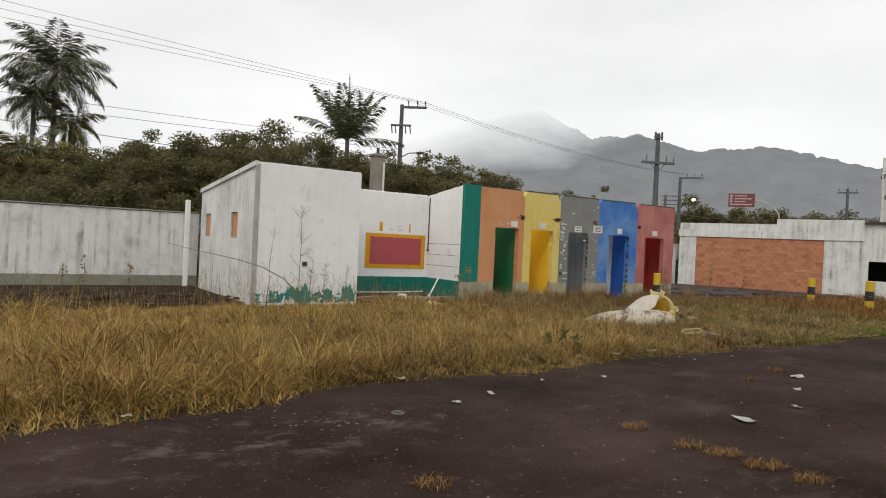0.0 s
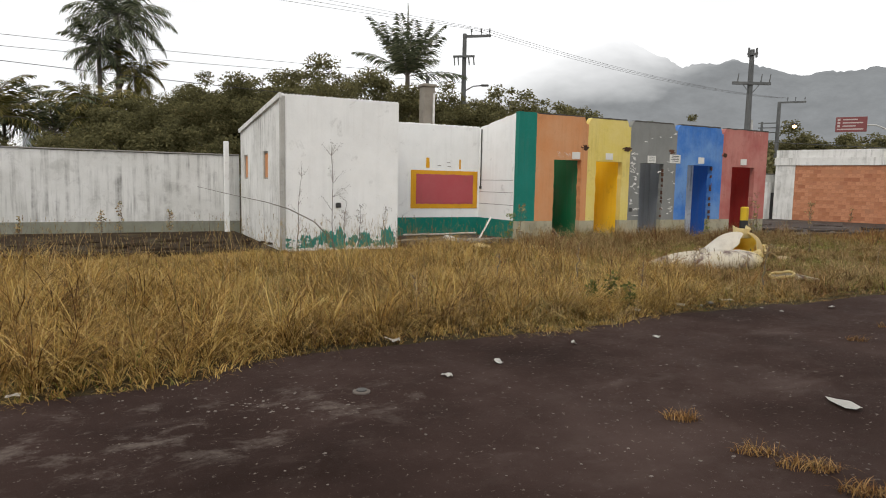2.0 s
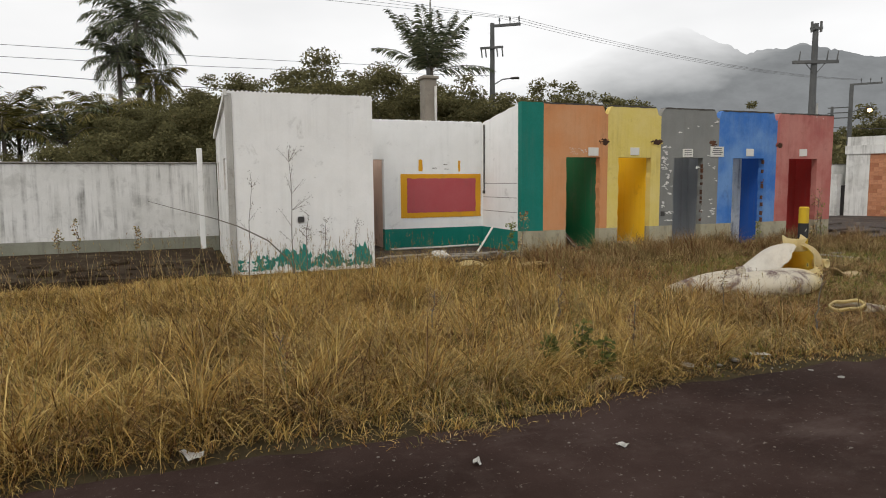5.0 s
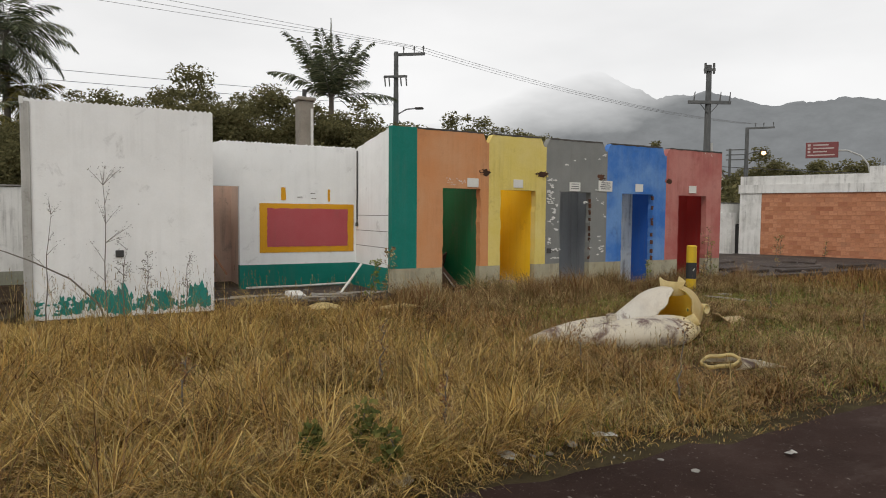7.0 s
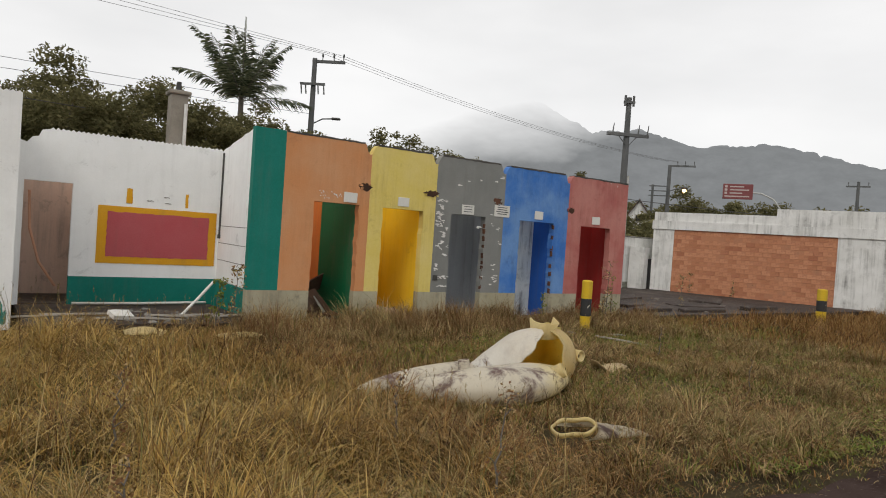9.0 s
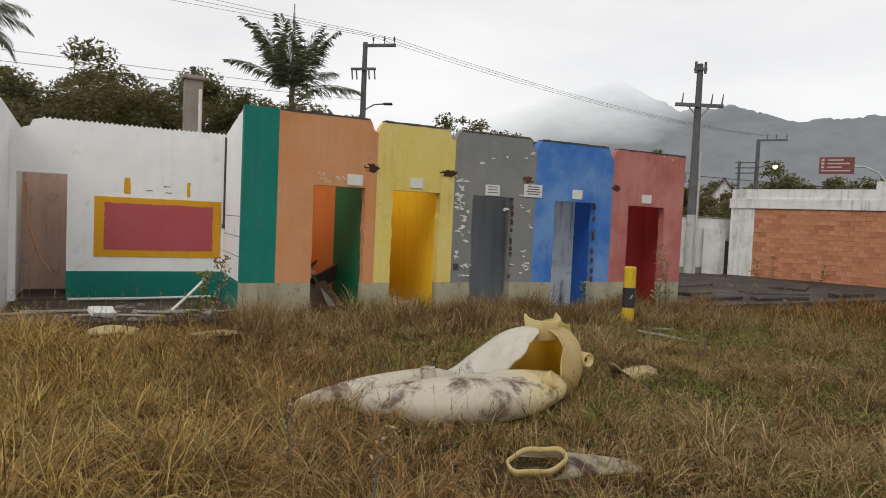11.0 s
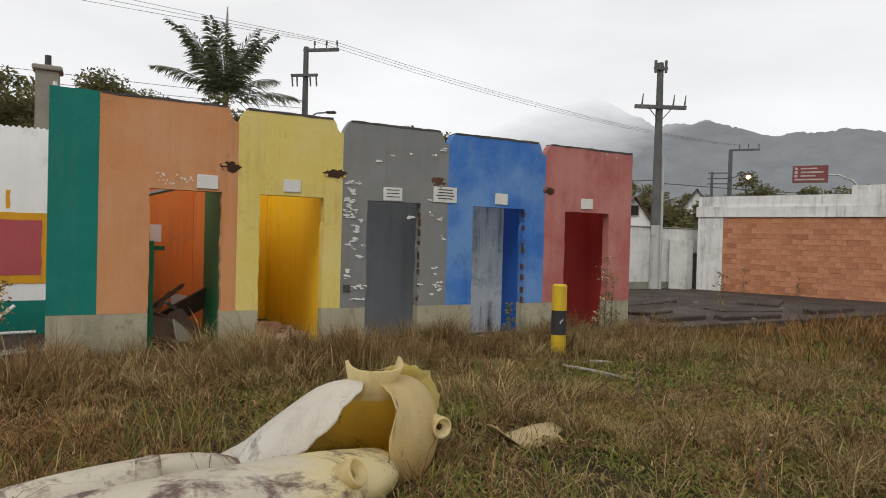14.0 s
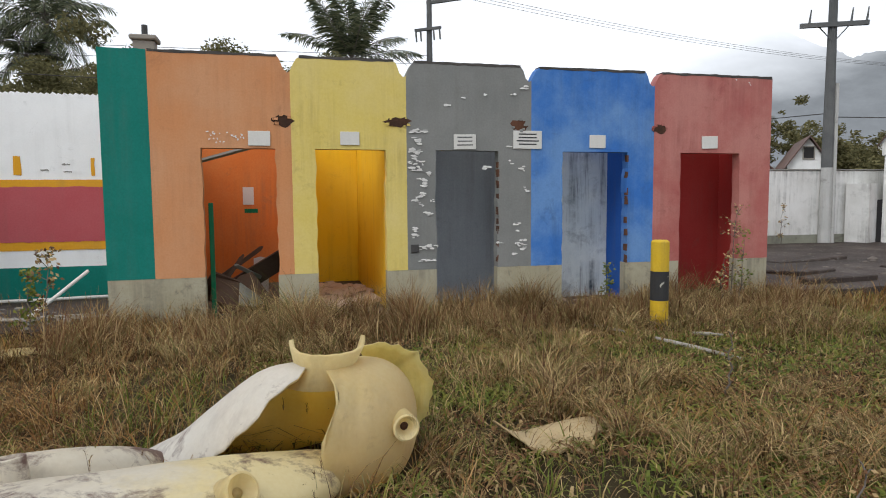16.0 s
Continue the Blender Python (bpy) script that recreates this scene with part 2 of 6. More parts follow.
def make_asphalt():
    m = Mat("old_asphalt", 0.9)
    m.b.inputs["Specular IOR Level"].default_value = 0.04
    c = m.stops(m.noise(0.55, 6, 0.62), [(0.30, (0.020, 0.0118, 0.0095)), (0.5, (0.038, 0.0235, 0.0195)), (0.70, (0.063, 0.042, 0.036))])
    lane = m.ramp(m.noise(0.8, 7, 0.72, (0.6, 1.3, 1), (3, 8, 0)), 0.56, 0.70)
    c = m.mix(m.math("MULTIPLY", lane, 0.4), c, (0.12, 0.092, 0.08))
    crust = m.ramp(m.noise(2.4, 8, 0.74, (1.0, 1.2, 1), (11, 2, 0), 0.2), 0.52, 0.66)
    du, db = m.math("MULTIPLY", m.math("ADD", m.axis(0), 8.3), 0.5), m.math("MULTIPLY", m.math("ADD", m.axis(1), 9.0), 1.35)
    far_off = m.math("ADD", m.math("MULTIPLY", du, du), m.math("MULTIPLY", db, db))
    spread = m.ramp(far_off, 0.1, 1.0, (1, 1, 1), (0.14, 0.14, 0.14))
    c = m.mix(m.math("MULTIPLY", m.math("MULTIPLY", crust, spread), 0.45), c, (0.21, 0.175, 0.15))
    grit = m.ramp(m.noise(90, 2, 0.7), 0.62, 0.75)
    c = m.mix(m.math("MULTIPLY", grit, 0.3), c, (0.11, 0.085, 0.075))
    fleck = m.ramp(m.noise(22, 4, 0.8, shift=(5, 5, 0)), 0.62, 0.66)
    c = m.mix(m.math("MULTIPLY", fleck, 0.7), c, (0.20, 0.17, 0.145))
    m.color(c).rough(m.ramp(m.noise(1.5, 4), 0.3, 0.7, (0.78,) * 3, (0.98,) * 3))
    return m.bump(m.noise(120, 3, 0.7), 0.6, 0.006).m


def make_soil():
    m = Mat("grassland_soil", 0.95)
    m.b.inputs["Specular IOR Level"].default_value = 0.04
    c = m.stops(m.noise(0.8, 7, 0.68), [(0.25, (0.03, 0.022, 0.013)), (0.5, (0.06, 0.047, 0.025)), (0.75, (0.10, 0.083, 0.04))])
    c = m.mix(m.ramp(m.noise(14, 5, 0.75), 0.5, 0.7), c, (0.035, 0.028, 0.018))
    return m.color(c).bump(m.noise(25, 5, 0.7), 0.8, 0.03).m


def make_slab():
    m = Mat("dark_wet_slab", 0.75)
    m.b.inputs["Specular IOR Level"].default_value = 0.2
    c = m.stops(m.noise(0.9, 6, 0.65), [(0.3, (0.028, 0.021, 0.017)), (0.55, (0.062, 0.047, 0.04)), (0.75, (0.12, 0.098, 0.083))])
    c = m.mix(m.ramp(m.noise(9, 5, 0.75), 0.58, 0.7), c, (0.2, 0.19, 0.17))
    return m.color(c).bump(m.noise(30, 5, 0.7), 0.6, 0.015).m


def leafy(name, stops, rough=0.6, patch=0.5, trans=0.3, drab=None):
    """Leaves and blades: a colour of its own for each blade, drifting over the ground in patches."""
    m = Mat(name, rough)
    m.b.inputs["Specular IOR Level"].default_value = 0.1
    f = m.math("ADD", m.math("MULTIPLY", m.island(), 1 - patch), m.math("MULTIPLY", m.noise(0.75, 5, 0.65), patch))
    c = m.stops(f, stops)
    if drab:
        k = m.ramp(m.math("ADD", m.math("MULTIPLY", m.axis(0), 0.125), m.math("MULTIPLY", m.noise(0.3, 3), 0.5)), -0.75 + 0.3, -0.05 + 0.3)
        c = m.mix(k, c, m.mix(1.0, c, drab, "MULTIPLY"))
    m.color(c)
    col = m.b.inputs["Base Color"].links[0].from_socket
    tl = m.t.nodes.new("ShaderNodeBsdfTranslucent")
    mx = m.t.nodes.new("ShaderNodeMixShader")
    mx.inputs[0].default_value = trans
    m.t.links.new(col, tl.inputs["Color"])
    m.t.links.new(m.b.outputs[0], mx.inputs[1])
    m.t.links.new(tl.outputs[0], mx.inputs[2])
    m.t.links.new(mx.outputs[0], m.t.nodes["Material Output"].inputs["Surface"])
    return m.m


def make_dirt():
    m = Mat("dark_damp_earth", 0.95)
    m.b.inputs["Specular IOR Level"].default_value = 0.04
    c = m.stops(m.noise(1.6, 7, 0.7), [(0.3, (0.022, 0.015, 0.010)), (0.5, (0.048, 0.034, 0.022)), (0.72, (0.10, 0.082, 0.055))])
    return m.color(c).bump(m.noise(22, 5, 0.7), 0.8, 0.03).m


ASPHALT, SOIL, SLAB, DIRT = make_asphalt(), make_soil(), make_slab(), make_dirt()
GRASS = leafy("dry_grass", [(0.24, (0.055, 0.028, 0.012)), (0.36, (0.26, 0.138, 0.042)), (0.45, (0.48, 0.295, 0.08)), (0.51, (0.16, 0.105, 0.03)), (0.59, (0.41, 0.275, 0.075)), (0.69, (0.64, 0.45, 0.17)), (0.80, (0.15, 0.145, 0.034))], 0.7, 0.5, trans=0.15, drab=(0.66, 0.57, 0.66))
GRASS_GREEN = leafy("green_weeds", [(0.25, (0.09, 0.12, 0.022)), (0.5, (0.16, 0.19, 0.035)), (0.75, (0.27, 0.26, 0.06))], 0.6, 0.4)
GRASS_DULL = leafy("brown_grass", [(0.28, (0.085, 0.042, 0.024)), (0.38, (0.29, 0.175, 0.085)), (0.46, (0.14, 0.095, 0.042)), (0.53, (0.15, 0.155, 0.048)), (0.60, (0.37, 0.275, 0.115)), (0.70, (0.58, 0.42, 0.21)), (0.8, (0.115, 0.13, 0.038))], 0.7, 0.5, trans=0.15)
WEED_LEAF = leafy("dull_weed_leaves", [(0.25, (0.07, 0.085, 0.025)), (0.5, (0.12, 0.13, 0.035)), (0.75, (0.19, 0.17, 0.05))], 0.7, 0.3)
GRASS_RED = leafy("reddish_grass", [(0.2, (0.12, 0.055, 0.028)), (0.42, (0.26, 0.14, 0.065)), (0.58, (0.17, 0.13, 0.05)), (0.75, (0.48, 0.34, 0.17))], 0.7, 0.4)
LEAF_DARK = leafy("tree_leaves", [(0.2, (0.075, 0.072, 0.034)), (0.5, (0.15, 0.14, 0.065)), (0.7, (0.22, 0.195, 0.09)), (0.9, (0.27, 0.22, 0.12))], 0.85, 0.6, 0.4)
LEAF_PALM = leafy("palm_leaflets", [(0.2, (0.055, 0.068, 0.042)), (0.55, (0.12, 0.14, 0.08)), (0.9, (0.26, 0.26, 0.15))], 0.45, 0.3)
LEAF_PALM_OLIVE = leafy("olive_palm_leaflets", [(0.2, (0.07, 0.065, 0.018)), (0.55, (0.15, 0.135, 0.04)), (0.9, (0.30, 0.24, 0.09))], 0.5, 0.3)
BARK = paint("bark", (0.13, 0.11, 0.09), (0.2, 0.18, 0.16), 0.6, 0, streak=0.5, seed=40, rough=0.95)


# ---- mesh helpers ----
def mesh_ob(name, bm, material, m=None, parent=None, smooth=False):
    me = bpy.data.meshes.new(name)
    bm.normal_update()
    bm.to_mesh(me)
    bm.free()
    for mt in material if isinstance(material, (list, tuple)) else [material]:
        me.materials.append(mt)
    if smooth:
        me.polygons.foreach_set("use_smooth", [True] * len(me.polygons))
    ob = new(name, me)
    if parent:
        ob.parent = parent
    if m is not None:
        ob.matrix_basis = m
    return ob


def part(name, bm, material, parent, label="", smooth=False):
    ob = mesh_ob(name, bm, material, parent=parent, smooth=smooth)
    return tagged(ob, label) if label else ob


def thing(name, m, label, category, group=""):
    ob = new(name)
    ob.empty_display_size = 0.1
    ob.matrix_basis = m
    return tagged(ob, label, category, group)


def arrays_ob(name, verts, faces, material, m=None, parent=None, smooth=False):
    me = bpy.data.meshes.new(name)
    me.from_pydata(verts, [], faces)
    me.materials.append(material)
    if smooth:
        me.polygons.foreach_set("use_smooth", [True] * len(me.polygons))
    ob = new(name, me)
    if parent:
        ob.parent = parent
    if m is not None:
        ob.matrix_basis = m
    return ob


def box(bm, x0, x1, y0, y1, z0, z1, bevel=0.0, jig=0.0):
    vs = bmesh.ops.create_cube(bm, size=1.0)["verts"]
    for v in vs:
        v.co = Vector((x0 if v.co.x < 0 else x1, y0 if v.co.y < 0 else y1, z0 if v.co.z < 0 else z1))
        if jig:
            v.co += Vector([random.uniform(-jig, jig) for _ in range(3)])
    if bevel:
        es = list({e for v in vs for e in v.link_edges})
        bmesh.ops.bevel(bm, geom=es, offset=bevel, segments=1, affect="EDGES")
    return bm


def tube(bm, pts, radii, sides=8, cap=True):
    """A tapering tube along points."""
    rings = []
    pts = [Vector(p) for p in pts]
    for k, p in enumerate(pts):
        d = (pts[min(k + 1, len(pts) - 1)] - pts[max(k - 1, 0)]).normalized()
        a = d.orthogonal().normalized()
        if abs(d.z) < 0.95:
            a = d.cross(Vector((0, 0, 1))).normalized()
        b = d.cross(a)
        r = radii[k] if isinstance(radii, (list, tuple)) else radii
        rings.append([bm.verts.new(p + (a * math.cos(2 * math.pi * i / sides) + b * math.sin(2 * math.pi * i / sides)) * r) for i in range(sides)])
    for q, w in zip(rings, rings[1:]):
        for i in range(sides):
            bm.faces.new((q[i], q[(i + 1) % sides], w[(i + 1) % sides], w[i]))
    if cap:
        bm.faces.new(rings[0][::-1])
        bm.faces.new(rings[-1])
    return bm


def plate(bm, outline, y0, y1):
    """A flat slab with an outline in x and z, thick from y0 to y1."""
    f = [bm.verts.new((x, y0, z)) for x, z in outline]
    g = [bm.verts.new((x, y1, z)) for x, z in outline]
    bm.faces.new(f)
    bm.faces.new(g[::-1])
    n = len(f)
    for i in range(n):
        bm.faces.new((f[(i + 1) % n], f[i], g[i], g[(i + 1) % n]))
    bmesh.ops.recalc_face_normals(bm, faces=bm.faces)
    return bm


def cross_plate(bm, outline, x0, x1):
    """As plate, with an outline in y and z, thick from x0 to x1."""
    f = [bm.verts.new((x0, y, z)) for y, z in outline]
    g = [bm.verts.new((x1, y, z)) for y, z in outline]
    bm.faces.new(f)
    bm.faces.new(g[::-1])
    n = len(f)
    for i in range(n):
        bm.faces.new((f[(i + 1) % n], f[i], g[i], g[(i + 1) % n]))
    bmesh.ops.recalc_face_normals(bm, faces=bm.faces)
    return bm


def rough_top(rng, x0, x1, z, step=0.07, amp=0.012):
    """Points of a broken wall top from x0 to x1."""
    n = max(2, int(abs(x1 - x0) / step))
    return [(x0 + (x1 - x0) * k / n, z + rng.uniform(-amp, amp)) for k in range(n + 1)]


# ---- ground ----
bm = bmesh.new()
bmesh.ops.create_grid(bm, x_segments=40, y_segments=40, size=1500)
tagged(mesh_ob("ground", bm, SOIL, pose(0, 0, -0.02)), "brown soil under dry grass reaching to the horizon", "ground", kind="structure")

rng = random.Random(3)
bm = bmesh.new()
edge = []
for k in range(301):
    u = -30 + k * 0.25
    b = -7.78 + 0.16 * noise.noise((u * 0.7, 1.3, 0)) + 0.10 * noise.noise((u * 2.9, 4, 0)) + 0.05 * noise.noise((u * 9, 2, 0))
    if u < -7.6:
        b -= 0.35 * min(1, (-7.6 - u) / 0.5)
    if -3.6 < u < -1.0:
        b += 0.14
    edge.append((u, b))
top = [bm.verts.new((u, b, 0.0)) for u, b in edge]
low = [bm.verts.new((u, b + 0.02, -0.04)) for u, b in edge]
far = [bm.verts.new((u, -45, 0.0)) for u, b in edge]
for i in range(300):
    bm.faces.new((far[i], far[i + 1], top[i + 1], top[i]))
    bm.faces.new((top[i], top[i + 1], low[i + 1], low[i]))
tagged(mesh_ob("road", bm, ASPHALT, FM), "dark worn asphalt yard with grit and pale stains", "asphalt", kind="structure")


def asphalt_edge(u):
    return edge[max(0, min(300, int((u + 30) / 0.25)))][1]


# apron of bare slab beyond the booths and along the old wall
def slab(name, pts, z, label, mat=None):
    bm = bmesh.new()
    a = [bm.verts.new((x, y, z + random.uniform(-0.01, 0.01))) for x, y in pts]
    b = [bm.verts.new((x, y, -0.05)) for x, y in pts]
    bm.faces.new(a)
    n = len(a)
    for i in range(n):
        bm.faces.new((a[i], b[i], b[(i + 1) % n], a[(i + 1) % n]))
    bmesh.ops.recalc_face_normals(bm, faces=bm.faces)
    return tagged(mesh_ob(name, bm, mat or SLAB, FM), label, "pavement", kind="structure")


def wobble(x0, x1, y, step=0.35, amp=0.07, seed=0):
    n = int((x1 - x0) / step)
    return [(x0 + (x1 - x0) * k / n, y + amp * noise.noise((k * 0.6, seed, 0)) * 2) for k in range(n + 1)]


slab("pavement_east", wobble(8.9, 34, -0.3, seed=1) + [(34, 7.1), (8.9, 7.1)], 0.10, "dark broken concrete slab with a low worn edge")
slab("pavement_west", wobble(-24, -5.8, -0.1, seed=5) + [(-5.8, 4.8), (-24, 4.8)], 0.07, "dark damp earth-covered apron beside the old wall", DIRT)
slab("pavement_booths", wobble(-3.0, 0.0, -0.45, seed=8) + [(-0.2, 1.78), (-3.1, 1.78)], 0.12, "cracked concrete floor of the roofless recess")

# ---- booth building ----
T = 0.15
BAYS = [
    ("orange", -0.1, 1.95, ORANGE, 0.94, 1.76),
    ("yellow", 1.95, 3.33, YELLOW, 2.23, 3.07),
    ("grey", 3.33, 4.97, GREY, 3.70, 4.51),
    ("blue", 4.97, 6.75, BLUE, 5.41, 6.35),
    ("red", 6.75, 8.62, RED, 7.17, 8.11),
]
ZT, ZD, ZP = 3.12, 2.05, 0.56


def bay(name, u0, u1, mat, d0, d1, k):
    rng = random.Random(k)
    # upper coloured wall with its door opening; notches where the roof beams sat
    nl = 0.0 if k == 0 else 0.10
    nr = 0.14 if k < 4 else 0.0
    top = []
    zt = ZT - 0.002 * k
    if nl:
        top += [(u0, zt - 0.17), (u0 + 0.03, zt - 0.10), (u0 + 0.07, zt - 0.03)]
        start = u0 + 0.10
    else:
        start = u0
    end = u1 - nr if nr else u1
    top += rough_top(rng, start, end, zt, 0.12, 0.008)
    if nr:
        top += [(u1 - 0.11, zt - 0.05), (u1 - 0.08, zt - 0.14), (u1 - 0.03, zt - 0.19), (u1, zt - 0.17)]
    jl = [(d0 + rng.uniform(-0.012, 0.008), ZP + (ZD - ZP) * q / 14) for q in range(15)]
    jr = [(d1 + rng.uniform(-0.008, 0.018), ZP + (ZD - ZP) * q / 14) for q in range(15)]
    outline = [(u0, ZP)] + top + [(u1, ZP)] + jr + jl[::-1]
    bm = plate(bmesh.new(), outline, 0, T)
    ob = mesh_ob("wall_" + name, bm, mat, FM)
    tagged(ob, name + " painted masonry wall with a doorway, paint worn", "wall", kind="structure")
    cap = rough_top(rng, start + 0.01, end - 0.01, zt + 0.016, 0.09, 0.006) + rough_top(rng, end - 0.01, start + 0.01, zt - 0.014, 0.09, 0.007)
    tagged(mesh_ob("coping_" + name, plate(bmesh.new(), cap, -0.004, T + 0.004), CONCRETE_DARK, FM), "thin blackened top edge of the wall", "coping", kind="structure")
    for a, b in ((u0, d0), (d1, u1)):
        bm = box(bmesh.new(), a, b - 0.0, 0.002, T, -0.1, ZP - 0.001)
        tagged(mesh_ob("plinth_" + name, bm, PLINTH, FM), "stained beige painted foot of the wall", "wall", kind="structure")


for k, (nm, u0, u1, mt, d0, d1) in enumerate(BAYS):
    if k == 0:
        u0 = 0.4
        bm = plate(bmesh.new(), [(-0.1, ZP)] + rough_top(random.Random(77), -0.1, 0.399, ZT + 0.01, 0.1, 0.006) + [(0.399, ZP)], -0.002, T)
        tagged(mesh_ob("wall_green", bm, GREEN, FM), "dark green painted corner of the booth wall", "wall", kind="structure")
        bm = box(bmesh.new(), -0.1, 0.399, 0.0, T, -0.1, ZP - 0.001)
        tagged(mesh_ob("plinth_green", bm, PLINTH, FM), "stained beige painted foot of the wall", "wall", kind="structure")
    bay(nm, u0, u1, mt, d0, d1, k)


def wall(name, x0, x1, y0, y1, z0, z1, mat, label):
    bm = box(bmesh.new(), x0, x1, y0, y1, z0, z1)
    return tagged(mesh_ob(name, bm, mat, FM), label, "wall", kind="structure")


# rooms behind the doors: partitions and backs
BACK = 3.7
wall("wall_orange_back", 0.05, 1.875, BACK, BACK + T, -0.1, 2.7, IN_ORANGE, "orange painted back wall of a booth")
wall("wall_orange_side", 1.88, 1.947, T, BACK, -0.1, 2.75, IN_ORANGE, "orange painted partition")
wall("wall_green_lining", 1.785, 1.878, T + 0.001, 1.65, -0.1, 2.72, GREEN_IN, "dark green painted face of the partition")
wall("wall_orange_left", 0.052, 0.10, T + 0.002, BACK, -0.1, 2.68, IN_ORANGE, "orange painted inner face of the side wall")
wall("wall_yellow_back", 2.03, 3.115, 3.5, 3.6, -0.1, 2.7, IN_YELLOW, "yellow painted back wall of a booth")
wall("wall_yellow_side", 3.12, 3.325, T, BACK, -0.1, 2.75, IN_YELLOW, "yellow painted partition")
wall("wall_yellow_left", 1.953, 2.03, T, BACK, -0.1, 2.75, IN_YELLOW, "yellow painted partition")
wall("wall_grey_back", 3.41, 4.885, 0.85, 0.95, -0.1, 2.75, IN_GREY, "grey painted inner wall of a booth")
wall("wall_grey_side", 4.89, 4.965, T, BACK, -0.1, 2.75, IN_GREY, "grey painted partition")
wall("wall_grey_left", 3.331, 3.41, T, BACK, -0.1, 2.75, IN_GREY, "grey painted partition")
wall("wall_blue_back", 5.05, 6.46, 0.75, 0.85, -0.1, 2.75, IN_BLUE_WORN, "whitish worn inner wall of the blue booth")
wall("wall_blue_side", 6.462, 6.745, T, BACK, -0.1, 2.75, IN_BLUE, "deep blue painted partition")
wall("wall_blue_left", 4.97, 5.05, T, BACK, -0.1, 2.75, IN_BLUE, "deep blue painted partition")
wall("wall_red_back", 6.83, 8.429, 0.85, 0.95, -0.1, 2.75, IN_RED, "dark red painted inner wall of a booth")
wall("wall_red_lining", 8.43, 8.468, T + 0.001, 0.85, -0.1, 2.75, IN_RED, "dark red painted inner face of the end wall")
wall("wall_red_left", 6.75, 6.83, T, BACK, -0.1, 2.75, IN_RED, "dark red painted partition")
bm = cross_plate(bmesh.new(), [(T, -0.1), (T, 3.08), (BACK, 2.7), (BACK, -0.1)], 8.47, 8.62)
tagged(mesh_ob("wall_red_side", bm, RED, FM), "red painted end wall of the booths", "wall", kind="structure")

# recess with the painted panel
YB = 1.85
bm = cross_plate(bmesh.new(), [(T + 0.001, ZP)] + [(T + (YB - T) * q / 12, 3.11 - 0.24 * q / 12 + random.uniform(-0.01, 0.01)) for q in range(13)] + [(BACK, 2.66), (BACK, ZP)], -0.09, 0.05)
tagged(mesh_ob("wall_recess_side", bm, WHITE, FM), "white painted side wall with a sloping broken top", "wall", kind="structure")
bm = box(bmesh.new(), -0.095, 0.05, T + 0.001, YB, -0.1, ZP - 0.001)
tagged(mesh_ob("dado_recess_side", bm, GREEN, FM), "dark green painted band at the wall foot", "wall", kind="structure")
rng = random.Random(9)
corr = [(-2.75 + 2.66 * k / 76, 2.88 + (0.018 if k % 2 else -0.012) + rng.uniform(-0.006, 0.006)) for k in range(77)]
outline = [(-2.40, ZP + 0.001), (-2.40, ZD), (-3.06, ZD), (-3.06, 0.1), (-3.15, 0.1), (-3.15, 2.66), (-3.05, 2.63), (-2.98, 2.72), (-2.9, 2.74), (-2.86, 2.84)] + corr + [(-0.09, ZP + 0.001)]
bm = plate(bmesh.new(), outline, YB, YB + T)
tagged(mesh_ob("wall_recess", bm, WHITE, FM), "white painted wall with a corrugated broken top and a doorway", "wall", kind="structure")
bm = box(bmesh.new(), -2.40, -0.095, YB - 0.004, YB + T, -0.1, ZP)
tagged(mesh_ob("dado_recess", bm, GREEN, FM), "dark green painted band at the wall foot", "wall", kind="structure")
wall("wall_recess_room", -3.6, -0.3, 3.3, 3.4, -0.1, 2.4, IN_BEIGE, "beige painted wall of the room behind the doorway")
wall("wall_recess_room_side", -2.3, -2.2, YB + T + 0.01, 3.3, -0.1, 2.5, IN_BEIGE, "beige painted inner partition")

# white block
C0, C1, CB = -5.63, -3.15, 4.7
rng = random.Random(12)
corr = [(C0 + (C1 - C0) * k / 70, 3.10 + (0.014 if k % 2 else -0.010) + rng.uniform(-0.006, 0.006)) for k in range(71)]
bm = plate(bmesh.new(), [(C0, 0.0)] + corr + [(C1, 0.0)], 0, T)
tagged(mesh_ob("wall_block_front", bm, WHITE, FM), "white painted wall with a ragged top and dark smears", "wall", kind="structure")
bm = bmesh.new()
WINS = [(1.28, 1.84), (3.68, 4.24)]
segs = [(T + 0.001, 1.28), (1.84, 3.68), (4.24, CB)]
zs = lambda y: 3.09 - 0.42 * y / CB
for a, b in segs:
    cross_plate(bm, [(a, 0.0), (a, zs(a)), (b, zs(b)), (b, 0.0)], C0, C0 + T)
for a, b in WINS:
    cross_plate(bm, [(a, 0.0), (a, 1.44), (b, 1.44), (b, 0.0)], C0, C0 + T)
    cross_plate(bm, [(a, 2.04), (a, zs(a)), (b, zs(b)), (b, 2.04)], C0, C0 + T)
bmesh.ops.remove_doubles(bm, verts=bm.verts, dist=0.0005)
tagged(mesh_ob("wall_block_west", bm, WHITE_DIRTY, FM), "stained white side wall with two small windows", "wall", kind="structure")
bm = cross_plate(bmesh.new(), [(T + 0.001, -0.05), (T + 0.001, 3.08), (CB, 2.68), (CB, -0.05)], C1 - T, C1 - 0.001)
tagged(mesh_ob("wall_block_east", bm, WHITE, FM), "white painted side wall of the block", "wall", kind="structure")
bm = box(bmesh.new(), C0 + T, C1 - T, CB - T, CB, -0.05, 2.68)
tagged(mesh_ob("wall_block_back", bm, WHITE_DIRTY, FM), "stained white back wall of the block", "wall", kind="structure")
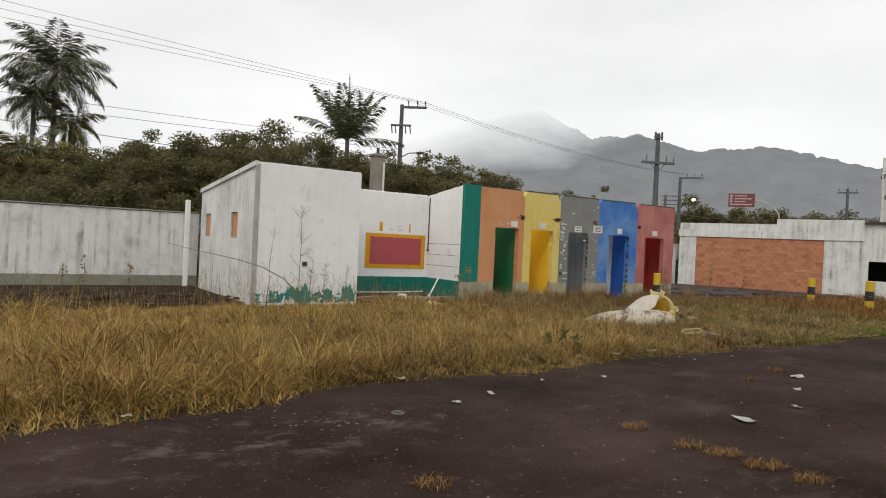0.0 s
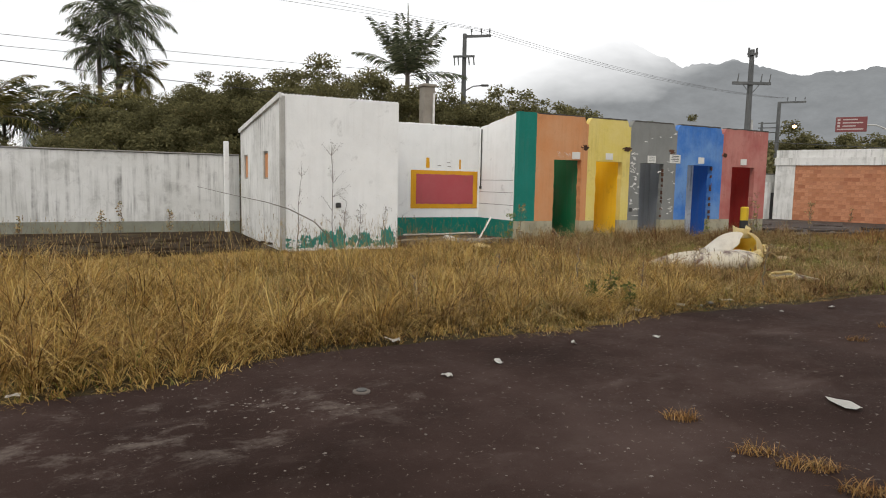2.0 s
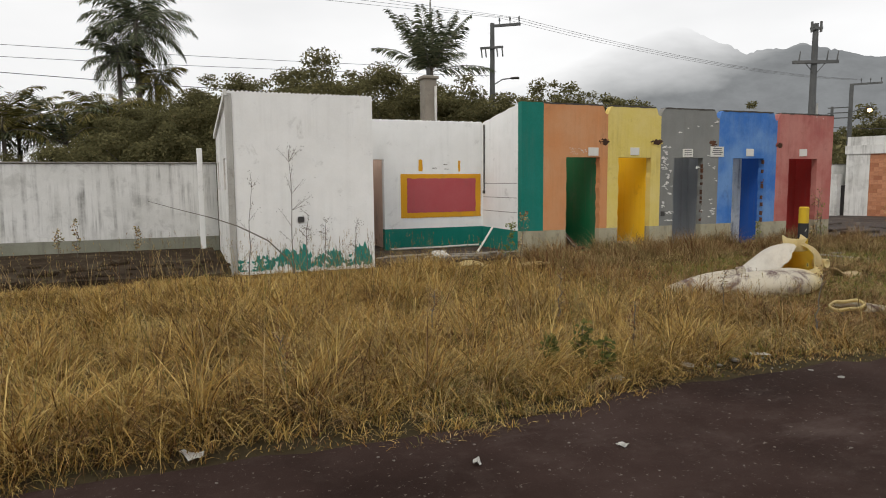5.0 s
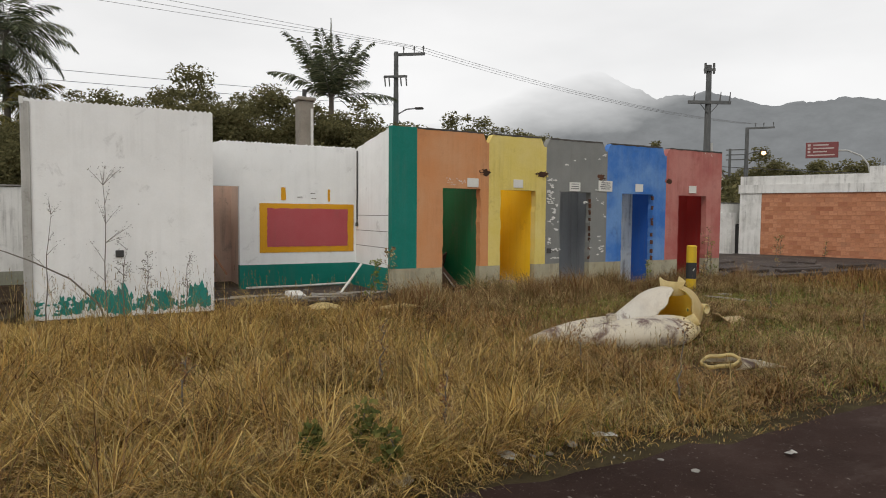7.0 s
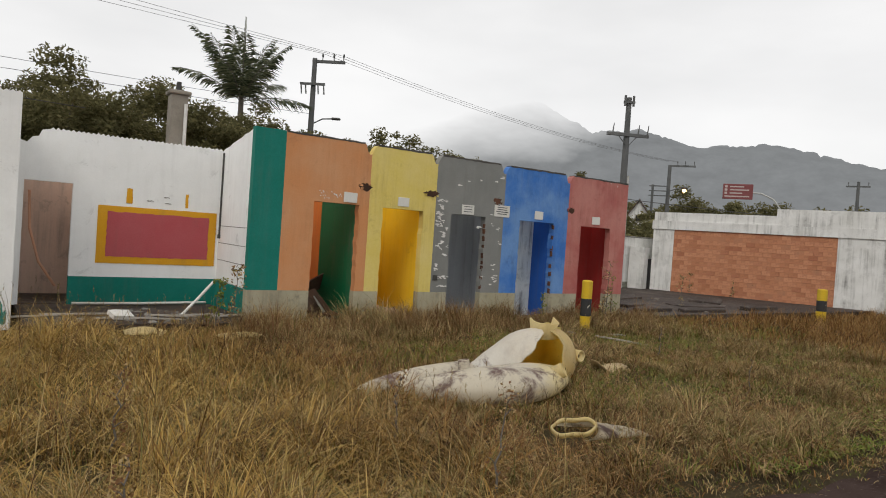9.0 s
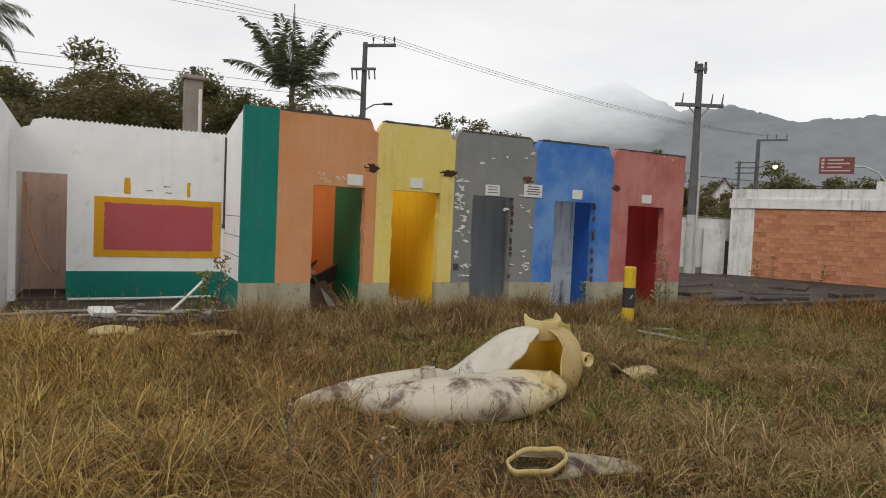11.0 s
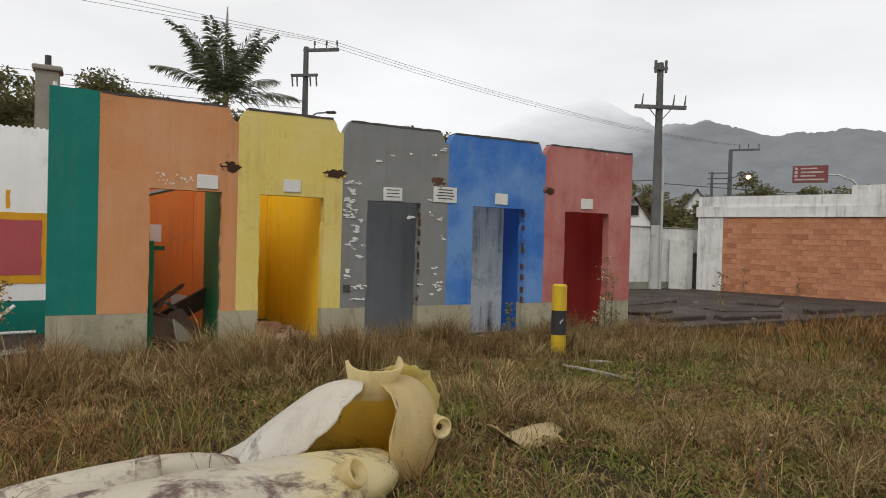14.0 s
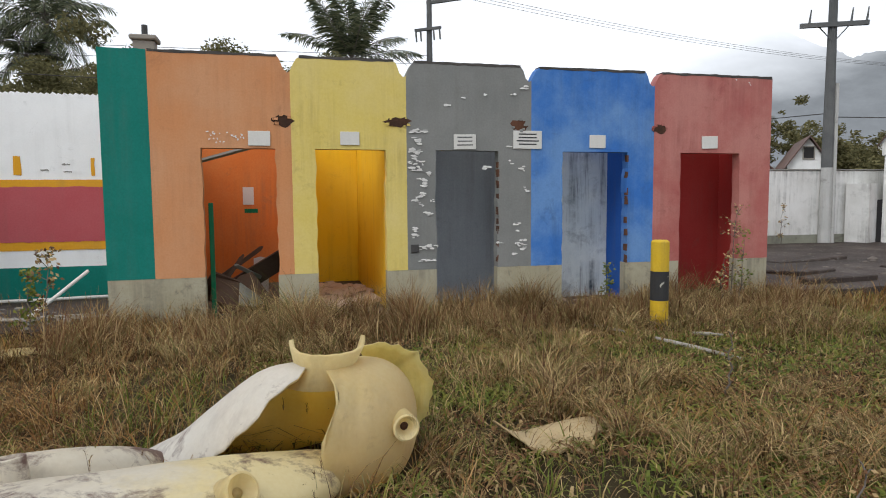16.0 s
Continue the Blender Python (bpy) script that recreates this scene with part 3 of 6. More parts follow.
bm = cross_plate(bmesh.new(), [(-0.03, 3.02), (-0.03, 3.12), (CB, 2.72), (CB, 2.62)], C0 - 0.05, C0 - 0.001)
tagged(mesh_ob("trim_block", bm, WHITE_DIRTY, FM), "sloping stained cornice along the wall top", "cornice", kind="structure")
bm = box(bmesh.new(), C0 - 0.045, C0 + 0.07, -0.02, -0.001, 0, 3.06, 0.008)
tagged(mesh_ob("trim_corner", bm, CORNER, FM), "grey bare corner strip of the white block", "wall trim", kind="structure")

# old boundary walls
def boundary(name, u0, u1, b, zt, label):
    rng = random.Random(int(abs(u0) * 10))
    n = int((u1 - u0) / 0.2)
    top = [(u0 + (u1 - u0) * k / n, zt + rng.uniform(-0.006, 0.006)) for k in range(n + 1)]
    bm = plate(bmesh.new(), [(u0, 0.33)] + top + [(u1, 0.33)], b, b + T)
    tagged(mesh_ob(name, bm, WHITE_DIRTY, FM), label, "wall", kind="structure")
    bm = box(bmesh.new(), u0, u1, b - 0.006, b + T, -0.1, 0.329)
    tagged(mesh_ob("foot_" + name, bm, OLIVE_BASE, FM), "mossy grey foot of the boundary wall", "wall", kind="structure")
    bm = box(bmesh.new(), u0, u1, b - 0.03, b + T + 0.03, zt + 0.008, zt + 0.045, 0.01)
    tagged(mesh_ob("coping_" + name, bm, CONCRETE, FM), "dark mossy coping on the boundary wall", "coping", kind="structure")


boundary("wall_west", -32, -5.64, 4.9, 2.03, "white boundary wall with dark vertical rain stains")
boundary("wall_north", 8, 20.3, 7.2, 2.12, "white boundary wall with a mossy foot")

# ---- brick-filled building to the east ----
EM = pose(12.6, 32.1, 0, 0, 0, -33.1)
BRICK = Mat("hollow_clay_brick", 0.9)
BRICK.color(BRICK.mix(BRICK.ramp(BRICK.noise(6, 5, 0.7), 0.55, 0.75), BRICK.stops(BRICK.obj_random(), [(0.0, (0.40, 0.165, 0.085)), (0.35, (0.48, 0.215, 0.115)), (0.8, (0.53, 0.25, 0.14)), (1.0, (0.36, 0.14, 0.075))]), (0.24, 0.10, 0.06)))
BRICK.bump(BRICK.noise(40, 4, 0.7), 0.5, 0.006)
BRICK = BRICK.m
MORTAR = paint("brick_mortar", (0.44, 0.20, 0.11), (0.38, 0.17, 0.10), 0.6, 0, streak=0.4, seed=50, rough=0.95)
# Near-black colour stands in for the shade inside openings and gaps.
PAINTED_DARK = paint("painted_dark_interior", (0.02, 0.02, 0.02), (0.035, 0.03, 0.03), 0.5, 0, streak=0.1, seed=51)


def ebox(name, x0, x1, y0, y1, z0, z1, mat, label, cat="wall"):
    return tagged(mesh_ob(name, box(bmesh.new(), x0, x1, y0, y1, z0, z1), mat, EM), label, cat, kind="structure")


ebox("wall_east_low", -0.8, -0.001, 0.0, 0.2, -0.1, 2.52, WHITE_DIRTY, "stained white wall end")
brick_core = ebox("wall_brick", 0, 5.5, 0.013, 0.2, -0.1, 2.52, MORTAR, "orange hollow-brick infill wall with eroded joints")
ebox("wall_east_right", 5.501, 7.0, 0.0, 0.2, -0.1, 2.52, WHITE_DIRTY, "stained white wall with black mould")
ebox("trim_east_ledge", -0.85, 7.0, -0.05, 0.2, 2.524, 2.86, WHITE_DIRTY, "stained white lintel band", "lintel")
ebox("parapet_east", -0.8, 3.55, 0.02, 0.2, 2.864, 3.2, WHITE_DIRTY, "mould-streaked white parapet", "parapet")
ebox("parapet_east_high", 3.554, 7.0, -0.02, 0.2, 2.864, 3.45, WHITE_DIRTY, "mould-streaked white parapet", "parapet")
for nm, a, b in (("a", 7.004, 7.21), ("b", 7.88, 8.11), ("c", 8.54, 10.0), ("d", 10.6, 24)):
    ebox("wall_kiosk_" + nm, a, b, -0.05, 0.2, 0.8, 1.65, WHITE_DIRTY, "mouldy white kiosk wall between openings")
ebox("wall_kiosk_foot", 7.004, 24, -0.05, 0.2, -0.1, 0.798, WHITE_DIRTY, "mouldy white kiosk wall under the openings")
ebox("wall_kiosk_top", 7.004, 24, -0.05, 0.2, 1.652, 3.3, WHITE_DIRTY, "mouldy white kiosk wall over the openings")
# Back wall coloured black so the kiosk inside reads as unlit.
ebox("wall_kiosk_inside", 7.0, 24, 2.2, 2.3, -0.1, 3.2, PAINTED_DARK, "wall painted near black for the unlit inside of the kiosk")
ebox("roof_east", -0.7, 24, 0.2, 6, 2.9, 3.0, CONCRETE, "grey flat roof", "roof")
ebox("roof_kiosk_edge", 7.0, 10.5, -0.25, 0.2, 3.304, 3.38, DARK_METAL, "dark thin roof edge", "roof")
ebox("wall_east_side", -0.8, -0.65, 0.2, 6, -0.1, 3.0, WHITE_DIRTY, "stained white end wall")
ebox("wall_stub", -1.55, -0.95, -0.5, 0.3, -0.05, 1.75, WHITE_DIRTY, "low stained white wall stub")
# Solid block; the shade of the gap is its colour.
ebox("wall_stub_dark_fill", -0.949, -0.805, 0.05, 0.3, -0.05, 1.3, PAINTED_DARK, "near-black block painted as the shaded gap beside the wall stub")

# ---- water tank ----
tank = thing("water_tank", pose(25.9, 34.4, 0), "round white concrete water tank with a dark band", "water tank")
bm = tube(bmesh.new(), [(0, 0, 0), (0, 0, 5.05)], 2.2, 40)
part("body", bm, WHITE_DIRTY, tank)
part("band", tube(bmesh.new(), [(0, 0, 5.054), (0, 0, 5.3)], 2.16, 40), CONCRETE, tank, "dark grey recessed band")
part("upper_body", tube(bmesh.new(), [(0, 0, 5.304), (0, 0, 6.35)], 2.2, 40), WHITE_DIRTY, tank)
part("rim", tube(bmesh.new(), [(0, 0, 6.354), (0, 0, 6.45)], 2.26, 40), CONCRETE, tank)
part("pipe", tube(bmesh.new(), [(-2.1, 0.65, 0), (-2.1, 0.65, 7.35)], 0.09, 10), WHITE_DIRTY, tank)

# ---- striped bollards ----
def bollard(x, y, h, r, label):
    t = thing("bollard", pose(x, y, 0, 0, 0, random.uniform(0, 90)), label, "bollard", "striped bollards")
    z = [-0.05, 0.30 * h, 0.64 * h, h]
    part("foot", tube(bmesh.new(), [(0, 0, z[0]), (0, 0, z[1])], r, 20), LAMP_YELLOW, t)
    part("band", tube(bmesh.new(), [(0, 0, z[1] + 0.001), (0, 0, z[2])], r + 0.001, 20), POST_BLACK, t, "black chipped middle band")
    part("head", tube(bmesh.new(), [(0, 0, z[2] + 0.001), (0, 0, h - 0.02), (0, 0, h)], [r, r, r - 0.02], 20), LAMP_YELLOW, t)


bollard(6.36, 19.02, 0.97, 0.10, "yellow and black striped post with chipped paint in dry grass")
bollard(14.2, 24.7, 0.88, 0.13, "yellow and black striped post at the slab edge")
bollard(14.45, 21.7, 0.95, 0.13, "yellow and black striped post at the slab edge")
bollard(15.99, 22.2, 0.95, 0.13, "yellow and black striped post at the slab edge")

# ---- post at the old wall ----
bm = box(bmesh.new(), -0.06, 0.06, -0.06, 0.06, 0, 2.34, 0.012)
tagged(mesh_ob("concrete_post", bm, WHITE, pose(-6.95, 17.42, 0.05, 0, 0, 34)), "slim white concrete post against the boundary wall", "post")

# ---- chimney behind the booths ----
CHIM = paint("sooty_concrete", (0.22, 0.195, 0.16), (0.31, 0.285, 0.245), 0.6, 0, streak=0.6, seed=36, rough=0.95)
ch = thing("chimney", FM @ pose(-0.4, 4.45, 0), "stained grey concrete chimney with a cap and pipe", "chimney")
part("shaft", box(bmesh.new(), -0.17, 0.17, -0.17, 0.17, 0, 4.18, 0.01), CHIM, ch)
part("cap", box(bmesh.new(), -0.22, 0.22, -0.22, 0.22, 4.184, 4.27, 0.02), CHIM, ch)
part("pipe", tube(bmesh.new(), [(0, 0, 4.27), (0, 0, 4.47)], 0.05, 10), DARK_METAL, ch, "short dark pipe")
part("downpipe", tube(bmesh.new(), [(0.12, -0.21, 0), (0.12, -0.21, 4.0)], 0.035, 8), WHITE_DIRTY, ch, "pale pipe on the chimney")

# ---- painted panel ----
def ragged(x0, x1, z0, z1, amp, seed, n=24):
    r = random.Random(seed)
    o = []
    for k in range(n):
        o.append((x0 + (x1 - x0) * k / n, z1 + r.uniform(-amp, amp)))
    for k in range(n // 2):
        o.append((x1 + r.uniform(-amp, amp), z1 + (z0 - z1) * k / (n // 2)))
    for k in range(n):
        o.append((x1 + (x0 - x1) * k / n, z0 + r.uniform(-amp, amp)))
    for k in range(n // 2):
        o.append((x0 + r.uniform(-amp, amp), z0 + (z1 - z0) * k / (n // 2)))
    return o


pn = thing("notice_panel", FM, "yellow-bordered red painted panel on a white wall", "panel")
part("border", plate(bmesh.new(), ragged(-2.03, -0.14, 0.79, 1.74, 0.002, 1), YB - 0.012, YB - 0.001), PANEL_YELLOW, pn, "yellow painted border")
part("field", plate(bmesh.new(), ragged(-1.89, -0.27, 0.90, 1.645, 0.007, 2), YB - 0.017, YB - 0.0125), PANEL_RED, pn, "faded red painted field")
for u, z0, z1, mt, w in ((-1.57, 1.80, 2.05, PANEL_YELLOW, 0.045), (-0.66, 1.79, 2.03, PANEL_YELLOW, 0.022)):
    tagged(mesh_ob("letter_remnant", plate(bmesh.new(), ragged(u - w, u + w, z0, z1, 0.008, int(u * 50), 6), YB - 0.006, YB - 0.001), mt, FM), "flaking yellow remnant of a painted letter on white wall", "letter", "letter remnants")
for u, z0, z1 in ((-1.25, 1.86, 1.95), (-0.97, 1.84, 1.93), (-0.99, 1.94, 2.02)):
    tagged(mesh_ob("letter_remnant", plate(bmesh.new(), ragged(u - 0.05, u + 0.05, z0, z0 + 0.014, 0.006, int(u * 90), 6), YB - 0.006, YB - 0.001), CONCRETE, FM), "faint grey remnant of a painted letter on white wall", "letter", "letter remnants")
part_pipe = tube(bmesh.new(), [(-0.11, 1.72, 2.82), (-0.11, 1.72, 1.36)], 0.016, 8)
tagged(mesh_ob("conduit", part_pipe, DARK_METAL, FM), "thin dark conduit pipe on the white side wall", "pipe")
bm = box(bmesh.new(), -0.135, -0.094, 1.69, 1.75, 1.30, 1.37, 0.005)
tagged(mesh_ob("socket_box", bm, DARK_METAL, FM), "small dark socket box under a conduit", "socket")
bm = bmesh.new()
for z in (1.52, 1.22, 0.92):
    box(bm, -0.0925, -0.0905, 0.2, 1.8, z, z + 0.012)
tagged(mesh_ob("cracks", bm, CONCRETE, FM), "thin dark joints showing through white plaster", "cracks", kind="structure")

# ---- signs over the doors ----
def plaque(u0, u1, z0, z1, lines, label):
    t = thing("door_sign", FM @ pose((u0 + u1) / 2, -0.002, (z0 + z1) / 2, 0, random.uniform(-1.5, 1.5), 0), label, "sign", "signs over the doors")
    w, h = (u1 - u0) / 2, (z1 - z0) / 2
    part("board", box(bmesh.new(), -w, w, -0.014, 0, -h, h, 0.003), SIGN_WHITE, t)
    for k in range(lines):
        z = h * (0.62 - 1.3 * k / max(1, lines - 0.5))
        ww = w * random.uniform(0.55, 0.82)
        part("text_bar", box(bmesh.new(), -ww, ww, -0.0165, -0.0145, z - h * 0.07, z + h * 0.07), INK, t)


plaque(1.46, 1.71, 2.08, 2.25, 0, "blank white plaque over the green door")
plaque(2.52, 2.75, 2.10, 2.26, 0, "blank faded white plaque on yellow wall")
plaque(3.93, 4.22, 2.065, 2.25, 3, "white plaque with lines of small text on grey wall")
plaque(4.72, 5.11, 2.08, 2.31, 4, "wide white notice with small text at the blue wall")
plaque(5.79, 6.02, 2.10, 2.27, 0, "blank white plaque over the blue door")
plaque(7.49, 7.74, 2.11, 2.28, 0, "blank cream plaque over the red door")

# ---- broken beam holes ----
# Brick brown plus near-black blotches that paint the shade of a recess.
BRICK_DARK = paint("brick_with_painted_dark", (0.13, 0.06, 0.035), (0.03, 0.02, 0.015), 0.9, 0, streak=0.7, dirt=(0.01, 0.008, 0.006), seed=55, rough=1.0)


def blob(cx, cz, rx, rz, seed, n=18, amp=0.3):
    r = random.Random(seed)
    return [(cx + rx * (1 + r.uniform(-amp, amp)) * math.cos(2 * math.pi * k / n), cz + rz * (1 + r.uniform(-amp, amp)) * math.sin(2 * math.pi * k / n)) for k in range(n)]


for k, (u, z, rx, rz) in enumerate(((1.86, 2.375, 0.115, 0.065), (3.23, 2.385, 0.16, 0.065), (4.80, 2.37, 0.10, 0.085), (6.83, 2.37, 0.11, 0.06))):
    t = thing("beam_hole", FM, "ragged flat plate of brown brick, darkened to look like a hole", "hole", "beam holes")
    # Flat plate on the wall; its dark colour gives the depth of the hole.
    part("break", plate(bmesh.new(), blob(u, z, rx, rz, k), -0.004, -0.001), BRICK_DARK, t)
    bm = bmesh.new()
    r = random.Random(k + 40)
    for q in range(7):
        a, rr = r.uniform(0, 6.28), r.uniform(0.75, 1.05)
        s = r.uniform(0.008, 0.022)
        x, zz = u + rx * rr * math.cos(a), z + rz * rr * math.sin(a)
        box(bm, x - s, x + s, -0.018, -0.003, zz - s * 0.7, zz + s * 0.7, 0, 0.006)
    tagged(part("rubble", bm, (ORANGE, YELLOW, GREY, RED)[k], t), kind="stuff")

# broken brick showing at the door jambs
for k, (u, z0, z1, n) in enumerate(((4.515, 0.6, 1.98, 9), (6.355, 0.5, 2.0, 8))):
    bm = bmesh.new()
    r = random.Random(60 + k)
    for q in range(n):
        z = z0 + (z1 - z0) * (q + r.uniform(0, 0.6)) / n
        h = (z1 - z0) / n * r.uniform(0.35, 0.75)
        box(bm, u - 0.006, u + r.uniform(0.006, 0.018), -0.003, 0.06, z, z + h, 0, 0.006)
    tagged(mesh_ob("jamb_break", bm, BRICK_DARK, FM), "broken reddish brick along a door jamb", "broken brick", kind="structure")

# ---- flaking paint ----
FLAKE = paint("curled_white_flakes", (0.62, 0.61, 0.58), (0.5, 0.49, 0.46), 0.4, 0, streak=0.2, seed=61)


def flakes(name, spots, label, mat, size=(0.012, 0.045), flat=0.5):
    bm = bmesh.new()
    for (u0, u1, z0, z1, n, seed) in spots:
        r = random.Random(seed)
        for q in range(n):
            x, z = r.uniform(u0, u1), r.uniform(z0, z1)
            a, b = r.uniform(*size), r.uniform(*size) * flat
            tilt = r.uniform(0.004, 0.016)
            vs = []
            m = r.randint(5, 8)
            for k in range(m):
                th = 2 * math.pi * k / m
                f = r.uniform(0.5, 1.2)
                dz = b * f * math.sin(th)
                vs.append(bm.verts.new((x + a * f * math.cos(th), -0.004 - tilt * max(0, 0.5 - dz / (2 * b)), z + dz)))
            bm.faces.new(vs[::-1])
    ob = mesh_ob(name, bm, mat, FM)
    return tagged(ob, label, "flaking paint", kind="stuff")


spots = []
r = random.Random(77)
for k in range(30):
    z, u = r.uniform(0.65, 2.35), 3.35 + abs(r.gauss(0, 0.11))
    spots.append((u, u + r.uniform(0.05, 0.16), z, z + r.uniform(0.02, 0.07), r.randint(3, 8), k))
for k in range(16):
    z, u = r.uniform(0.7, 2.9), 4.90 - abs(r.gauss(0, 0.13))
    spots.append((u - 0.06, u + 0.04, z, z + r.uniform(0.02, 0.08), r.randint(2, 5), 50 + k))
for k in range(3):
    z, u = r.uniform(2.4, 3.0), r.uniform(3.6, 4.6)
    spots.append((u, u + 0.06, z, z + 0.02, 2, 80 + k))
flakes("paint_flakes", spots, "curling white paint flakes on a grey wall", FLAKE, (0.012, 0.05), 0.38)
flakes("plaster_marks", [(0.98, 1.42, 2.1, 2.24, 26, 8)], "small white plaster marks on orange wall", FLAKE, (0.006, 0.016), 0.9)
flakes("paint_chips", [(-5.0, -3.3, 1.1, 2.6, 5, 9), (8.0, 8.4, 3.0, 3.08, 3, 10)], "few pale chips on painted walls", FLAKE, (0.01, 0.02), 0.8)

bm = bmesh.new()
r = random.Random(8)
for q in range(110):
    u = r.uniform(C0 + 0.06, C1 - 0.09)
    big = max(0.12, min(1.0, 0.55 + 1.3 * noise.noise((u * 2.1, 3.3, 0)) + 0.25 * (u > -4.0)))
    w = r.uniform(0.03, 0.075) * (0.5 + big)
    z0 = r.uniform(0.05, 0.26)
    h = r.uniform(0.10, 0.25) * big
    plate(bm, [(u + (w * (x + r.uniform(-0.25, 0.25))), z0 + h * (z + r.uniform(-0.2, 0.2))) for x, z in ((-1, 0), (-0.9, 0.6), (-0.7, 1.0), (-0.3, 0.8), (0, 0.5), (0.2, 0.9), (0.5, 1.15), (1, 0.6), (0.9, 0.1), (0.3, -0.3), (-0.3, 0.1))], -0.0032 - 0.00004 * q, -0.001)
tagged(mesh_ob("peeling_paint", bm, TEAL_WORN, FM), "ragged remains of teal paint along the wall foot", "peeling paint", kind="stuff")
bm = box(bmesh.new(), -4.53, -4.42, -0.03, -0.001, 0.88, 0.98, 0.006)
tagged(mesh_ob("switch_box", bm, DARK_METAL, FM), "small black electrical box on the white wall", "electrical box")
bm = box(bmesh.new(), 3.37, 3.47, -0.02, -0.001, 0.78, 0.88, 0.004)
tagged(mesh_ob("switch_box", bm, DARK_METAL, FM), "small black electrical box on the grey wall", "electrical box")

# windows of the block, boarded in orange
for k, (a, b) in enumerate(WINS):
    t = tagged(new("window_%d" % (k + 1)), "small window boarded with a faded orange panel", "window", kind="structure")
    t.matrix_basis = FM
    part("board", box(bmesh.new(), C0 + 0.05, C0 + 0.075, a, b, 1.44, 2.04), ORANGE, t)
    bm = bmesh.new()
    for y0, y1, z0, z1 in ((a, a + 0.035, 1.44, 2.04), (b - 0.035, b, 1.44, 2.04), (a + 0.035, b - 0.035, 1.44, 1.475), (a + 0.035, b - 0.035, 2.005, 2.04)):
        box(bm, C0 + 0.03, C0 + 0.05, y0, y1, z0, z1)
    part("frame", bm, TIMBER, t)

# ---- inside the booths ----
tagged(mesh_ob("paper_notice", box(bmesh.new(), 1.18, 1.36, BACK - 0.006, BACK - 0.001, 1.36, 1.66), SIGN_WHITE, FM), "white paper notice on the orange back wall", "notice")
tagged(mesh_ob("green_label", box(bmesh.new(), 1.2, 1.42, BACK - 0.008, BACK - 0.001, 1.22, 1.29), GREEN_IN, FM), "small green label on the orange back wall", "label")
tagged(mesh_ob("fallen_beam", tube(bmesh.new(), [(0.12, 1.3, 1.78), (1.86, 1.7, 2.32)], 0.035, 6), TIMBER, FM), "pale fallen roof beam across the booth", "beam")


def board(x, y, z, w, h, d, rx, ry, rz, mat, label, name="broken_board"):
    r = random.Random(int(abs(x * 97 + y * 31 + z * 13)))
    pts = [(-w / 2, -h / 2), (-w / 2, h / 2 * r.uniform(0.8, 1)), (-w * 0.1, h / 2), (w / 2, h / 2 * r.uniform(0.85, 1)), (w / 2 * r.uniform(0.85, 1), -h / 2)]
    bm = plate(bmesh.new(), pts, -d / 2, d / 2)
    ob = mesh_ob(name, bm, mat, FM @ pose(x, y, z, rx, ry, rz))
    return tagged(ob, label, "board", "broken boards")


board(1.5, 2.1, 0.30, 0.22, 0.60, 0.02, -12, 2, 8, SIGN_WHITE, "white broken board leaning in the doorway")
BURNT = paint("charred_timber", (0.07, 0.04, 0.028), (0.16, 0.09, 0.06), 0.7, 0, streak=0.4, seed=74, rough=0.95)
board(1.18, 0.9, 0.22, 0.8, 0.45, 0.03, 35, 25, 20, BURNT, "dark charred panel heaped in the booth")
board(1.45, 0.5, 0.15, 0.5, 0.42, 0.02, -50, 40, 30, TIMBER, "grey broken sheet in the booth rubble")
board(1.45, 1.5, 0.40, 1.1, 0.30, 0.03, 30, -32, -10, BURNT, "dark charred plank heaped in the booth")
board(1.10, 1.1, 0.42, 0.05, 0.8, 0.03, -30, 34, 0, BURNT, "brown splintered slat in the doorway")
board(1.36, 1.2, 0.48, 0.05, 0.8, 0.03, 60, -50, 0, TIMBER, "grey splintered slat in the doorway")
board(1.22, 1.6, 0.55, 0.06, 0.9, 0.03, -20, 58, 10, BURNT, "brown splintered lath in the doorway")
board(1.2, 0.6, 0.28, 0.55, 0.5, 0.02, -55, 20, 12, BURNT, "dark charred sheet in the booth rubble")
board(1.45, 0.75, 0.25, 0.28, 0.6, 0.03, -35, -25, 25, BURNT, "dark charred board in the booth rubble")


def rubble(name, cx, cy, rx, ry, n, smin, smax, mat, label, m=FM, z0=0.0, seed=0, cat="rubble"):
    r = random.Random(seed)
    bm = bmesh.new()
    for q in range(n):
        a, d = r.uniform(0, 6.28), r.random() ** 0.7
        x, y, s = cx + rx * d * math.cos(a), cy + ry * d * math.sin(a), smin + (smax - smin) * r.random() ** 2.5
        k = r.randint(5, 7)
        hz = s * r.uniform(0.25, 0.8)
        low = [bm.verts.new((x + s * r.uniform(0.7, 1.3) * math.cos(6.283 * i / k), y + s * r.uniform(0.5, 1.1) * math.sin(6.283 * i / k), z0 - 0.005)) for i in range(k)]
        up = [bm.verts.new((v.co.x * 0.35 + x * 0.65 + r.uniform(-0.2, 0.2) * s, v.co.y * 0.35 + y * 0.65, z0 + hz * r.uniform(0.7, 1.1))) for v in low]
        mid = [bm.verts.new((v.co.x + r.uniform(-0.1, 0.1) * s, v.co.y + r.uniform(-0.1, 0.1) * s, z0 + hz * r.uniform(0.3, 0.6))) for v in low]
        for i in range(k):
            i2 = (i + 1) % k
            bm.faces.new((low[i], low[i2], mid[i2], mid[i]))
            bm.faces.new((mid[i], mid[i2], up[i2], up[i]))
        bm.faces.new(up)
    return tagged(mesh_ob(name, bm, mat, m), label, cat, kind="stuff")


